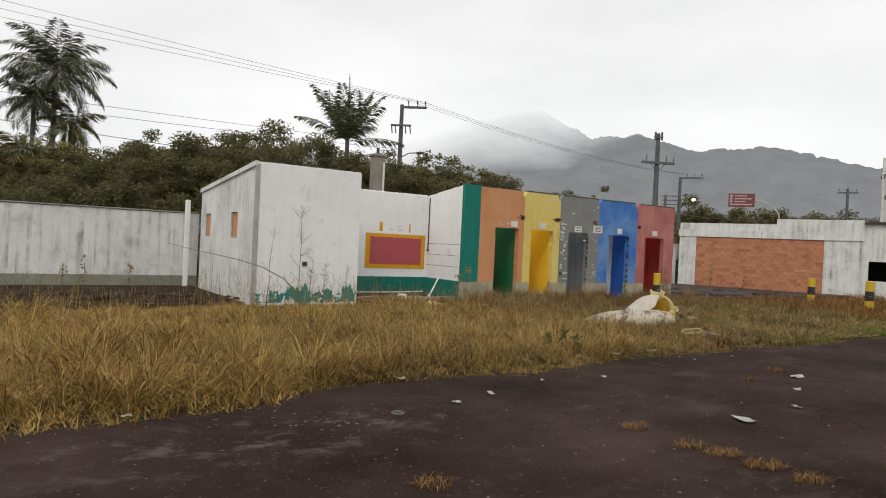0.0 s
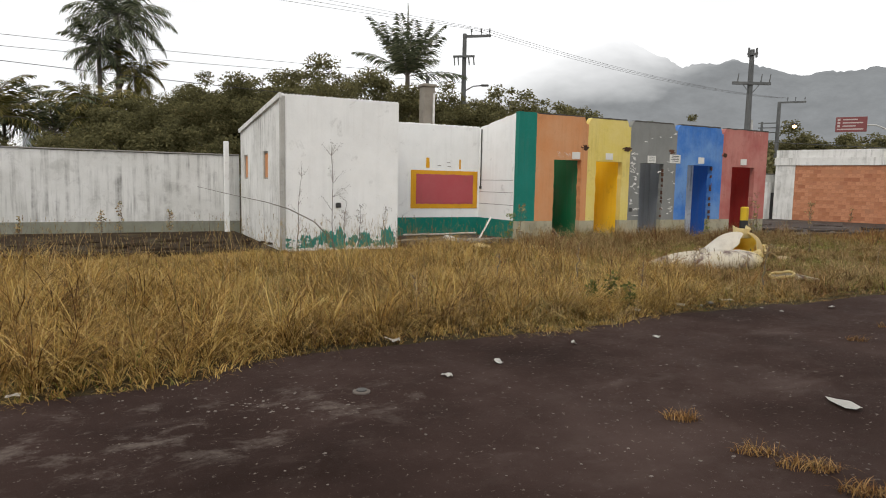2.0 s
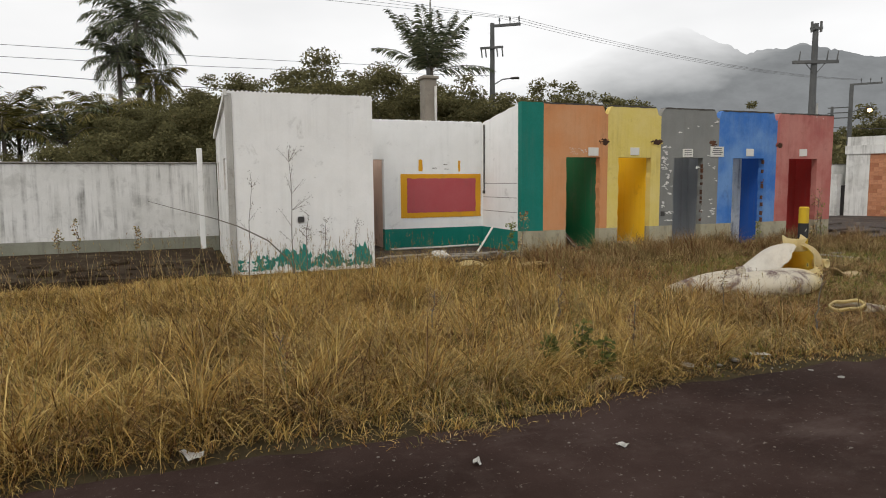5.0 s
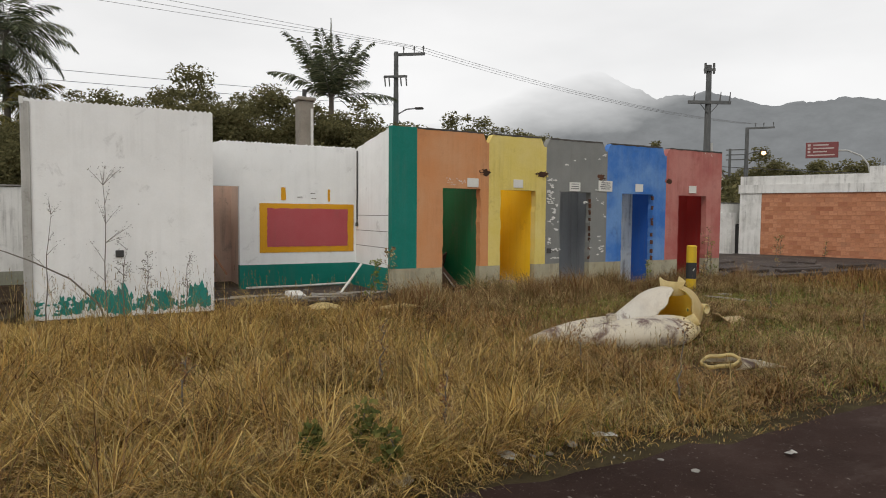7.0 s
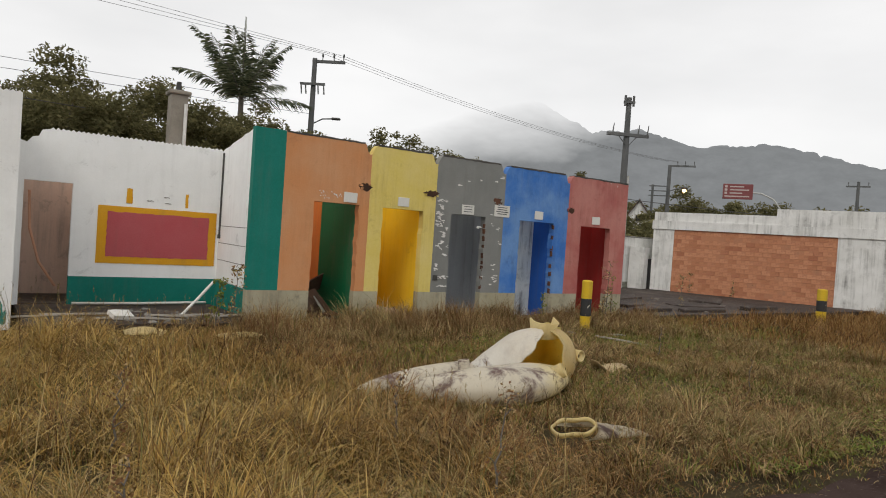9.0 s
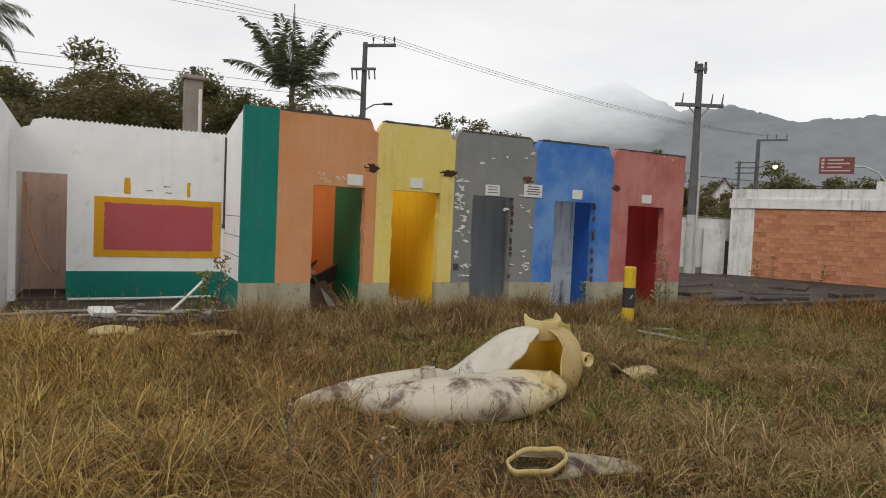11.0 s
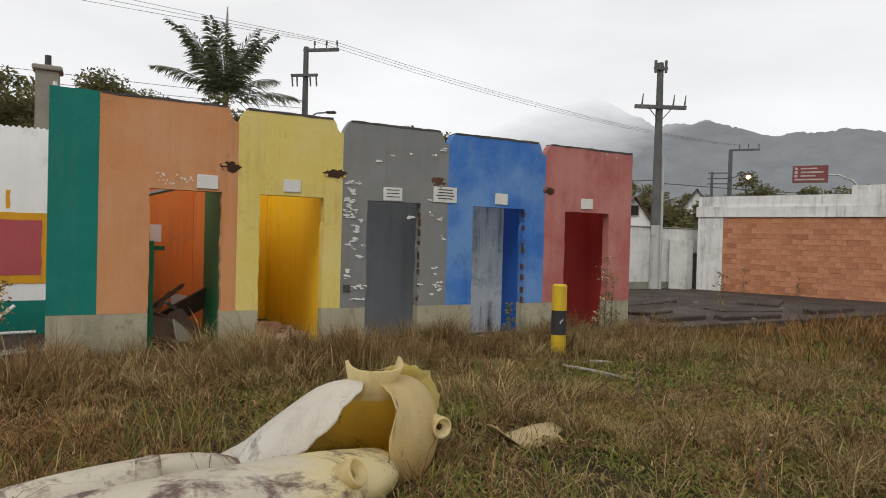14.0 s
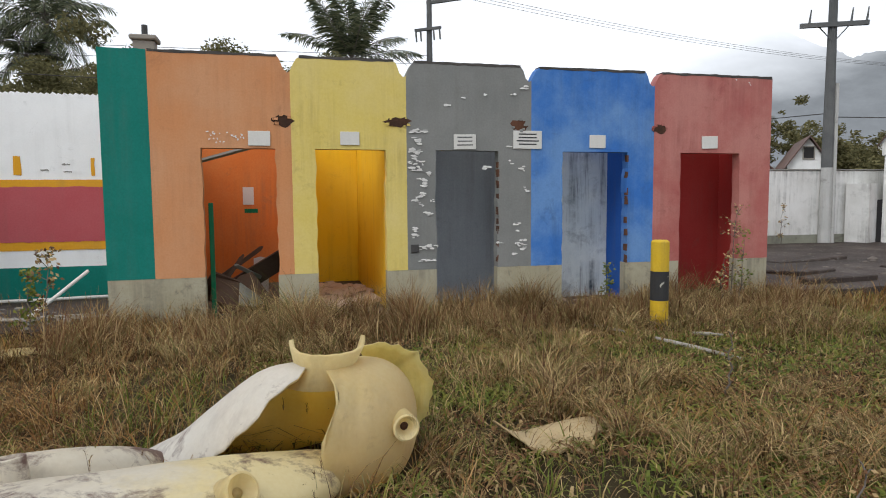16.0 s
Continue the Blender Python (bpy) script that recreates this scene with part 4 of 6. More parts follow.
DUST = paint("brick_dust", (0.40, 0.26, 0.20), (0.52, 0.42, 0.35), 0.8, 0, streak=0.4, seed=72, rough=1.0)
rubble("rubble_yellow_booth", 2.65, 0.35, 0.42, 0.45, 70, 0.03, 0.11, DUST, "heap of pinkish broken plaster in the yellow doorway", seed=1)
rubble("rubble_yellow_heap", 2.55, 0.15, 0.26, 0.25, 40, 0.05, 0.15, DUST, "raised heap of pinkish plaster in the yellow doorway", z0=0.12, seed=6)
rubble("rubble_yellow_back", 2.6, 1.3, 0.46, 1.1, 130, 0.05, 0.17, DUST, "spread of pinkish broken plaster on the yellow booth floor", z0=0.08, seed=16)
# Added green strip standing in for the edge of a wall further back.
tagged(mesh_ob("green_edge_strip", box(bmesh.new(), 0.965, 1.02, 0.30, 0.33, 0.0, 1.42, 0.006), GREEN_IN, FM), "narrow dark green strip added inside the doorway for a wall edge", "board")
rubble("rubble_orange_heap", 1.35, 0.6, 0.36, 0.5, 40, 0.05, 0.15, BRICK_DARK, "raised heap of brown rubble in the orange booth", z0=0.10, seed=7)
rubble("rubble_orange_booth", 1.35, 0.8, 0.4, 0.8, 50, 0.03, 0.10, DARK_METAL, "heap of dark rubble in the orange booth", seed=2)
rubble("rubble_blue_booth", 5.85, 0.2, 0.4, 0.4, 26, 0.02, 0.06, DUST, "scattered rubble in the blue doorway", seed=3)
rubble("rubble_recess", -1.6, 0.3, 1.4, 0.8, 70, 0.02, 0.07, CONCRETE, "grey rubble on the floor of the recess", z0=0.12, seed=4)
tagged(mesh_ob("floor_booths", box(bmesh.new(), 0.05, 8.5, 0.1, BACK, -0.06, 0.0), SLAB, FM), "dirty concrete floor inside the booths", "floor", kind="structure")
tagged(mesh_ob("floor_recess_room", box(bmesh.new(), -3.1, -0.1, YB + 0.1, 3.3, -0.06, 0.12), SLAB, FM), "dirty concrete floor behind the doorway", "floor", kind="structure")
tagged(mesh_ob("hanging_hose", tube(bmesh.new(), [(-2.98, 2.2, 1.9), (-2.95, 2.25, 1.3), (-2.8, 2.3, 0.75), (-2.55, 2.35, 0.35)], 0.02, 8), paint("pale_orange_hose", (0.62, 0.32, 0.2), (0.6, 0.4, 0.3), 0.3, 0, streak=0.3, seed=73), FM), "pale orange hose hanging in the doorway", "hose")
for a, b, rr, lab in (((-0.45, 0.6, 0.62), (-1.0, 0.2, 0.14), 0.022, "white pipe leaning in the recess"), ((-2.35, 1.55, 0.16), (-0.3, 1.6, 0.17), 0.02, "long white pipe on the recess floor")):
    tagged(mesh_ob("white_pipe", tube(bmesh.new(), [a, ((a[0] + b[0]) / 2, (a[1] + b[1]) / 2, (a[2] + b[2]) / 2 - 0.01), b], rr, 8), SIGN_WHITE, FM), lab, "pipe", "white pipes")
board(-1.85, 0.0, 0.19, 0.32, 0.2, 0.06, -70, 5, 25, SIGN_WHITE, "white broken slab on the recess floor")
for k in range(7):
    r = random.Random(k + 5)
    board(-2.8 + 0.42 * k, r.uniform(-0.3, 0.6), 0.15, r.uniform(0.4, 1.0), 0.07, 0.02, 88, 0, r.uniform(-25, 25), TIMBER, "grey weathered plank on the recess floor")

# ---- power poles ----
def insulator(bm, x, y, z, h=0.16):
    tube(bm, [(x, y, z), (x, y, z + h * 0.5), (x, y, z + h * 0.55), (x, y, z + h)], [0.02, 0.025, 0.05, 0.03], 8)
    return bm


p1 = thing("power_pole", pose(-2.6, 35.2, 0, 0, 0, -4), "dark concrete power pole with crossarms and a lamp", "power pole", "power poles")
part("shaft", tube(bmesh.new(), [(0, 0, 0), (0, 0, 9.05)], [0.17, 0.10], 12), POLE, p1)
part("top_arm", box(bmesh.new(), -0.1, 1.35, -0.05, 0.05, 8.86, 8.98), POLE, p1)
part("lower_arm", box(bmesh.new(), -0.55, 0.55, -0.18, -0.09, 7.85, 7.95), POLE, p1)
for x in (0.35, 0.85, 1.28):
    part("insulator", insulator(bmesh.new(), x, 0, 8.98, 0.3), POLE, p1)
for x in (-0.5, -0.3, 0.25, 0.5):
    part("cutout_fuse", tube(bmesh.new(), [(x, -0.16, 7.85), (x + 0.05, -0.2, 7.45)], 0.035, 6), POLE, p1)
lamp = part("lamp_arm", tube(bmesh.new(), [(0, 0, 6.15), (0.5, 0, 6.42), (0.95, 0, 6.45)], 0.03, 8), POLE, p1)
part("lamp_head", box(bmesh.new(), 0.9, 1.3, -0.09, 0.09, 6.40, 6.50, 0.03), DARK_METAL, p1)

p2 = thing("power_pole", pose(10.45, 32.1, 0, 0, 0, 8), "grey concrete power pole with a wide crossarm and conduit", "power pole", "power poles")
part("shaft", tube(bmesh.new(), [(0, 0, 2.2), (0, 0, 7.55)], [0.15, 0.10], 12), POLE, p2)
part("limed_base", tube(bmesh.new(), [(0, 0, 0), (0, 0, 2.2)], [0.17, 0.151], 12), POLE_LIGHT, p2, "whitewashed pole foot")
part("conduit", tube(bmesh.new(), [(0.19, -0.05, 0), (0.165, -0.05, 4.5)], 0.05, 8), POLE_LIGHT, p2)
part("cross_arm", box(bmesh.new(), -0.85, 0.85, -0.16, -0.06, 6.02, 6.14), POLE, p2)
for s in (-1, 1):
    part("brace", tube(bmesh.new(), [(0, -0.1, 5.6), (0.36 * s, -0.1, 6.02)], 0.016, 6), POLE, p2)
for x in (-0.62, 0.42, 0.8):
    part("insulator", tube(bmesh.new(), [(x, -0.11, 6.14), (x + 0.04, -0.11, 6.5)], [0.03, 0.015], 6), POLE, p2)
part("fuse_bar", box(bmesh.new(), -0.24, 0.2, -0.14, -0.05, 7.3, 7.4), POLE, p2)
for x in (-0.2, 0.14):
    part("fuse", tube(bmesh.new(), [(x, -0.12, 7.2), (x, -0.12, 7.6)], 0.05, 8), POLE, p2)

GLOW = bpy.data.materials.new("sodium_lamp_glow")
GLOW.use_nodes = True
GLOW.node_tree.nodes["Principled BSDF"].inputs["Emission Color"].default_value = (1.0, 0.55, 0.22, 1)
GLOW.node_tree.nodes["Principled BSDF"].inputs["Emission Strength"].default_value = 6.0
p3 = thing("street_lamp", pose(22.0, 60.6, 0, 0, 0, -18), "dark pole with a pin arm and a lit orange lamp", "street lamp")
part("shaft", tube(bmesh.new(), [(0, 0, 0), (0, 0, 8.9)], [0.2, 0.14], 10), POLE, p3)
part("top_arm", box(bmesh.new(), -0.1, 2.0, -0.06, 0.06, 8.78, 8.92), POLE, p3)
for x in (0.6, 1.2, 1.9):
    part("insulator", insulator(bmesh.new(), x, 0, 8.92, 0.35), POLE, p3)
part("lamp_arm", tube(bmesh.new(), [(0, 0, 6.7), (0.6, 0, 6.95), (1.1, 0, 7.0)], 0.04, 6), POLE, p3)
hd = part("lamp_head", box(bmesh.new(), 1.0, 1.5, -0.14, 0.14, 6.98, 7.1, 0.03), DARK_METAL, p3)
part("bulb", tube(bmesh.new(), [(1.1, 0, 6.84), (1.25, 0, 6.80), (1.4, 0, 6.86)], [0.08, 0.16, 0.08], 10), GLOW, hd, "glowing orange bulb")
p4 = thing("utility_post", pose(20.7, 60.6, 0, 0, 0, -18), "thin dark utility post with short crossbars", "utility post")
part("shaft", tube(bmesh.new(), [(0, 0, 0), (0, 0, 7.2)], 0.1, 8), POLE, p4)
for zz in (6.3, 6.7, 7.1):
    part("crossbar", box(bmesh.new(), -0.3, 1.2, -0.05, 0.05, zz - 0.04, zz + 0.04), POLE, p4)
p5 = thing("power_pole", pose(37.3, 59.8, 0, 0, 0, -30), "distant dark power pole with a wide crossarm", "power pole", "power poles")
part("shaft", tube(bmesh.new(), [(0, 0, 0), (0, 0, 8.5)], [0.17, 0.11], 8), POLE, p5)
part("cross_arm", box(bmesh.new(), -0.85, 0.85, -0.06, 0.06, 8.05, 8.17), POLE, p5)
for x in (-0.7, 0.0, 0.7):
    part("insulator", insulator(bmesh.new(), x, 0, 8.17, 0.3), POLE, p5)

# ---- road sign ----
rs = thing("road_sign", pose(25.1, 54.6, 0, 0, 0, -22), "brown-red direction sign on a curved mast", "road sign")
part("panel", box(bmesh.new(), -1.02, 1.02, -0.03, 0.03, 5.92, 7.05, 0.02), SIGN_RED, rs)
for k, (a, b) in enumerate(((-0.55, 0.4), (-0.55, 0.75), (-0.55, 0.3), (-0.9, 0.8))):
    z = 6.85 - 0.24 * k
    part("text_bar", box(bmesh.new(), a, b, -0.036, -0.031, z - 0.045, z + 0.045), SIGN_HAZED, rs)
for k in range(3):
    part("pictogram", box(bmesh.new(), -0.9, -0.72, -0.036, -0.031, 6.77 - 0.24 * k, 6.93 - 0.24 * k), SIGN_HAZED, rs)
part("mast", tube(bmesh.new(), [(3.0, 0.1, 0), (3.0, 0.1, 4.6), (2.85, 0.1, 5.4), (2.4, 0.1, 6.0), (1.6, 0.1, 6.4), (-0.8, 0.1, 6.5)], 0.06, 8), POLE_LIGHT, rs)

# ---- wires ----
def wire(a, b, sag, r=0.005, label="thin dark overhead power line"):
    a, b = Vector(a), Vector(b)
    pts = [a.lerp(b, k / 24) - Vector((0, 0, sag * 4 * (k / 24) * (1 - k / 24))) for k in range(25)]
    tagged(mesh_ob("power_line", tube(bmesh.new(), pts, r, 5, False), DARK_METAL), label, "wire", "power lines")


for k, (dx, dz) in enumerate(((0.35, 9.28), (0.85, 9.25), (1.28, 9.22))):
    a = (-2.6 + dx, 35.2, dz)
    wire((-45 + dx * 1.5, 12 + dx, 11.7 + 0.75 * k), a, 0.25, 0.008)
    wire(a, (21.4 + dx, 60.4, 9.2), 0.55, 0.008)
wire((-40, 2, 6.4), (-2.6, 35.1, 6.9), 0.5, 0.009)
wire((-40, 2.3, 5.9), (-2.6, 35.1, 6.6), 0.5, 0.009)
wire((-26, 4.5, 5.15), (-0.4 - 5.0, 22.6, 4.15), 0.25, 0.009)
wire((10.45, 32.1, 3.6), (40, 44, 4.2), 0.3, 0.014)
wire((10.45, 32.1, 3.7), (-14, 40, 4.6), 0.4, 0.014)

# ---- distant hills, mist painted into their colour ----
def hill_material(name, tone, mist, z_mist, seed):
    m = Mat(name, 1.0)
    t = m.t
    z = m.axis(2)
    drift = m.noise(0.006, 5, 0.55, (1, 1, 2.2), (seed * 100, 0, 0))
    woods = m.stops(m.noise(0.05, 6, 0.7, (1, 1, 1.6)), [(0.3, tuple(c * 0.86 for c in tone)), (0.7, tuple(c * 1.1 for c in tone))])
    # Haze is painted: glowing tone blends to mist colour, then clear, with height.
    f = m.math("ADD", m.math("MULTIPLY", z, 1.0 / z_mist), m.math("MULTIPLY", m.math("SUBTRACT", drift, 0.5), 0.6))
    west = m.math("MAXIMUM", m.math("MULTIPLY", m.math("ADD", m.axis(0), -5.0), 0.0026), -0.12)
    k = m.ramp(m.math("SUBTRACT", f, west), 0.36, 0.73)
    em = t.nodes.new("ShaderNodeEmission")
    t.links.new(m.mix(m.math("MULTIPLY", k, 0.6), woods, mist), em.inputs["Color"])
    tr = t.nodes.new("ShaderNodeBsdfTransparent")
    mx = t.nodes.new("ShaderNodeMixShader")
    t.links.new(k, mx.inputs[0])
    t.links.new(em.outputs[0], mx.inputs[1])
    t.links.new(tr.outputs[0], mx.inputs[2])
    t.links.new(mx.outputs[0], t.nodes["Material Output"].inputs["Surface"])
    return m.m


def hills(name, dist, profile, mat, label, amp):
    bm = bmesh.new()
    prev = None
    for k in range(420):
        az = radians(-40 + 95 * k / 419)
        h = profile(math.degrees(az)) + amp * noise.fractal((math.degrees(az) * 0.55, 2.0, 0), 0.9, 2.1, 6)
        h += 1.5 * noise.noise((math.degrees(az) * 9, 7, 0))
        col = []
        for q in range(7):
            f = q / 6
            d = dist + 90 * f
            col.append(bm.verts.new((math.sin(az) * d, math.cos(az) * d, -5 + (h + 5) * (1 - (1 - f) ** 1.7))))
        if prev:
            for q in range(6):
                bm.faces.new((prev[q], col[q], col[q + 1], prev[q + 1]))
        prev = col
    tagged(mesh_ob(name, bm, mat, smooth=True), label, "hills", kind="structure")


SKYLINE = ((-40, 30), (-20, 40), (-9, 80), (-5.5, 98), (-2.6, 112), (2.4, 122), (6.4, 120), (10, 104), (12.4, 91), (16.6, 94), (19, 86), (21.7, 81), (26, 84), (30, 76), (32, 69), (36, 65), (45, 58), (60, 50))
RIDGE = ((-40, 8), (-10, 12), (0, 16), (8, 15), (16, 13), (24, 16), (33, 19), (40, 17), (60, 12))
line = lambda pts: (lambda a: float(np.interp(a, [p[0] for p in pts], [p[1] for p in pts])))
hills("backdrop_hills", 430, line(SKYLINE), hill_material("wooded_hill_painted_haze", (0.265, 0.282, 0.298), (0.74, 0.76, 0.78), 118, 1), "wooded hills with painted haze, fading into low grey cloud", 3)
hills("backdrop_ridge", 300, line(RIDGE), hill_material("wooded_ridge_painted_haze", (0.19, 0.205, 0.205), (0.5, 0.52, 0.53), 70, 2), "lower wooded ridge with painted haze", 2)

# ---- houses behind the boundary wall ----
def house(x, y, turn, w, d, ze, zr, label):
    h = thing("house", pose(x, y, 0, 0, 0, turn), label, "house", "houses behind the wall")
    part("wall", plate(bmesh.new(), [(-w, 0), (-w, ze), (0, zr), (w, ze), (w, 0)], 0, d), WHITE_DIRTY if w > 1.2 else WHITE, h)
    for s in (-1, 1):
        bm = bmesh.new()
        a = Vector((s * (w + 0.25), 0, ze - 0.25 * (zr - ze) / w))
        b = Vector((0, 0, zr + 0.04))
        nrm = Vector((0, 0, 0.09))
        vs = [bm.verts.new(p + Vector((0, yy, 0)) + n2) for n2 in (nrm * 0.2, nrm) for yy in (-0.3, d + 0.3) for p in (a, b)]
        for f in ((0, 1, 3, 2), (4, 6, 7, 5), (0, 4, 5, 1), (2, 3, 7, 6), (0, 2, 6, 4), (1, 5, 7, 3)):
            bm.faces.new([vs[i] for i in f])
        bmesh.ops.recalc_face_normals(bm, faces=bm.faces)
        part("roof", bm, ROOF_TILE, h, "dark tiled roof slope")
    win = part("window", box(bmesh.new(), -0.2, 0.2, -0.03, -0.001, ze + 0.25 * (zr - ze), ze + 0.25 * (zr - ze) + 0.5), PAINTED_DARK, h)
    bm = bmesh.new()
    z0 = ze + 0.25 * (zr - ze)
    for x0, x1, a, b in ((-0.25, -0.2, z0 - 0.05, z0 + 0.55), (0.2, 0.25, z0 - 0.05, z0 + 0.55), (-0.2, 0.2, z0 + 0.5, z0 + 0.55), (-0.2, 0.2, z0 - 0.05, z0)):
        box(bm, x0, x1, -0.05, -0.001, a, b)
    part("frame", bm, TIMBER, win)
    return h


house(12.15, 45.0, -2, 0.85, 5, 2.8, 4.0, "small white house with a steep dark gable roof")
house(9.2, 48.5, 20, 2.2, 6, 2.6, 4.3, "grey house with a dark tiled roof")
house(19.2, 59, -15, 1.5, 6, 3.4, 5.7, "pale house with a dark gable roof far off")

# ---- trees ----
def leaf_cloud(rng, clumps, per, size, flat=0.75):
    """Many small leaves scattered in clumps: vertices and faces."""
    vs, fs = [], []
    for c, rad in clumps:
        n = max(8, int(per * rad * rad))
        p = rng.normal(size=(n, 3))
        p *= (1.35 * rng.random(n) ** 0.55 / np.linalg.norm(p, axis=1))[:, None]
        p = np.array(c) + p * rad * np.array((1.0, 1.0, flat))
        a = rng.normal(size=(n, 3)) * np.array((1.0, 1.0, 0.6))
        a /= np.linalg.norm(a, axis=1)[:, None]
        b = np.cross(a, rng.normal(size=(n, 3)))
        b /= np.linalg.norm(b, axis=1)[:, None]
        s = size * rng.uniform(0.6, 1.5, n)[:, None]
        base = len(vs)
        quad = np.stack((p - a * s, p + b * s * 0.42, p + a * s, p - b * s * 0.42), 1).reshape(-1, 3)
        vs.extend(map(tuple, quad))
        fs.extend((base + 4 * k, base + 4 * k + 1, base + 4 * k + 2, base + 4 * k + 3) for k in range(n))
    return vs, fs


def tree(x, y, h, spread, seed, label, leaf=0.09, per=520, low=0.35, mat=None, clumps_n=46, flat=0.62, limbs=7, cat="tree"):
    rng = np.random.default_rng(seed)
    r = random.Random(seed)
    t = thing("tree", pose(x, y, 0, 0, 0, r.uniform(0, 360)), label, cat)
    bm = bmesh.new()
    fork = Vector((r.uniform(-0.2, 0.2), r.uniform(-0.2, 0.2), h * low))
    tube(bm, [(0, 0, -0.1), fork * 0.5, fork], [0.035 * h, 0.026 * h, 0.02 * h], 9)
    tips = []
    for k in range(limbs):
        a = 2 * math.pi * (k + r.uniform(-0.3, 0.3)) / limbs
        d = spread * r.uniform(0.45, 0.9)
        tip = Vector((math.cos(a) * d, math.sin(a) * d, h * r.uniform(0.62, 0.93)))
        mid = fork.lerp(tip, 0.5) + Vector((0, 0, 0.07 * h))
        tube(bm, [fork, mid, tip], [0.013 * h, 0.008 * h, 0.003 * h], 6)
        tips.append((mid, tip))
    part("trunk", bm, BARK, t)
    clumps = []
    for q in range(clumps_n):
        mid, tip = tips[q % limbs]
        p = mid.lerp(tip, r.uniform(0.3, 1.25)) + Vector((r.gauss(0, spread * 0.2), r.gauss(0, spread * 0.2), r.gauss(0, h * 0.07)))
        clumps.append((tuple(p), spread * r.uniform(0.07, 0.19)))
    vs, fs = leaf_cloud(rng, clumps, per, leaf, flat)
    arrays_ob("crown", vs, fs, mat or LEAF_DARK, parent=t)
    return t


def bare_tree(x, y, h, seed, label):
    r = random.Random(seed)
    t = thing("bare_tree", pose(x, y, 0), label, "tree")
    bm = bmesh.new()

    def grow(p, d, length, rad, depth):
        q = p + d * length
        tube(bm, [p, p.lerp(q, 0.5) + Vector((r.gauss(0, 0.03), r.gauss(0, 0.03), 0)), q], [rad, rad * 0.8, rad * 0.6], 5, False)
        if depth:
            for _ in range(r.randint(2, 4)):
                nd = (d + Vector((r.gauss(0, 0.45), r.gauss(0, 0.45), r.gauss(0.1, 0.2)))).normalized()
                grow(q, nd, length * r.uniform(0.6, 0.85), rad * 0.55, depth - 1)

    grow(Vector((0, 0, 0)), Vector((0, 0, 1)), h * 0.36, 0.05, 4)
    part("branches", bm, BARK, t)


def frond(bm_r, lv, lf, base, yaw, lift, length, droop, rng, leaflet=0.42, n=26):
    """One palm frond: a bending rib and two rows of leaflets."""
    pts = []
    p = Vector(base)
    el = lift
    step = length / n
    for k in range(n + 1):
        pts.append(p.copy())
        p = p + Vector((math.cos(yaw) * math.cos(el), math.sin(yaw) * math.cos(el), math.sin(el))) * step
        el -= droop / n * (0.5 + 1.2 * k / n)
    tube(bm_r, pts[::3] + [pts[-1]], [0.028 * (1 - 0.85 * i / (len(pts[::3]))) for i in range(len(pts[::3]) + 1)], 5, False)
    side = Vector((-math.sin(yaw), math.cos(yaw), 0))
    for k in range(3, n + 1):
        q = pts[k]
        d = (pts[k] - pts[k - 1]).normalized()
        f = k / n
        ll = leaflet * (0.45 + 0.9 * math.sin(math.pi * min(1, f * 0.9 + 0.12)))
        for s in (-1, 1):
            for rep in (0, 0.5):
                out = (d * rng.uniform(0.5, 0.8) + side * s * rng.uniform(0.6, 0.95) + Vector((0, 0, rng.uniform(-0.65, -0.05)))).normalized()
                o = q + d * step * rep
                w = d * 0.028
                tip = o + out * ll * rng.uniform(0.8, 1.15) - Vector((0, 0, ll * 0.16))
                mid = o + out * ll * 0.55
                i = len(lv)
                lv.extend((tuple(o - w), tuple(mid + w * 1.1), tuple(tip), tuple(mid - w * 1.1)))
                lf.append((i, i + 1, i + 2, i + 3))


def palm(x, y, crown_z, fronds, length, seed, label, trunk_r=0.13, mat=None, lifts=(0.1, 1.35), droop=1.5, leaflet=0.42, lean=(0, 0), dens=26, spear=0.0):
    rng = random.Random(seed)
    t = thing("palm_tree", pose(x, y, 0), label, "palm")
    bm = bmesh.new()
    n = 14
    tube(bm, [(lean[0] * (k / n) ** 2, lean[1] * (k / n) ** 2, crown_z * k / n) for k in range(n + 1)], [trunk_r * (1.25 if k == 0 else 1.0 - 0.25 * k / n + (0.05 if k % 2 else 0)) for k in range(n + 1)], 10)
    part("trunk", bm, BARK, t)
    bm = bmesh.new()
    lv, lf = [], []
    for k in range(fronds):
        yaw = 2.399 * k + rng.uniform(-0.25, 0.25)
        f = k / max(1, fronds - 1)
        lift = lifts[0] + (lifts[1] - lifts[0]) * (f ** 0.6 if spear else f) + rng.uniform(-0.12, 0.12)
        frond(bm, lv, lf, (lean[0], lean[1], crown_z - 0.05), yaw, lift, length * rng.uniform(0.85, 1.1), droop * rng.uniform(0.75, 1.2), rng, leaflet, dens)
    if spear:
        frond(bm, lv, lf, (lean[0], lean[1], crown_z - 0.05), 2.0, 1.6, spear, 0.12, rng, 0.07, dens)
    part("crown_core", bm, BARK, t)
    arrays_ob("foliage", lv, lf, mat or LEAF_PALM, parent=t)


palm(-5.3, 33.9, 6.75, 17, 3.1, 4, "tall palm with upright feathery fronds behind the booths", 0.14, lifts=(0.3, 1.5), droop=0.62, leaflet=0.62, dens=34, spear=3.5)
palm(-20.5, 33.4, 9.6, 34, 2.9, 5, "very tall palm with a dense dark crown", 0.15, lifts=(-0.6, 1.5), droop=1.2, leaflet=0.75)
palm(-21.3, 33.0, 8.0, 18, 2.0, 6, "tall palm with a dark drooping crown", 0.13, lifts=(-0.6, 1.3), droop=1.2, leaflet=0.55)
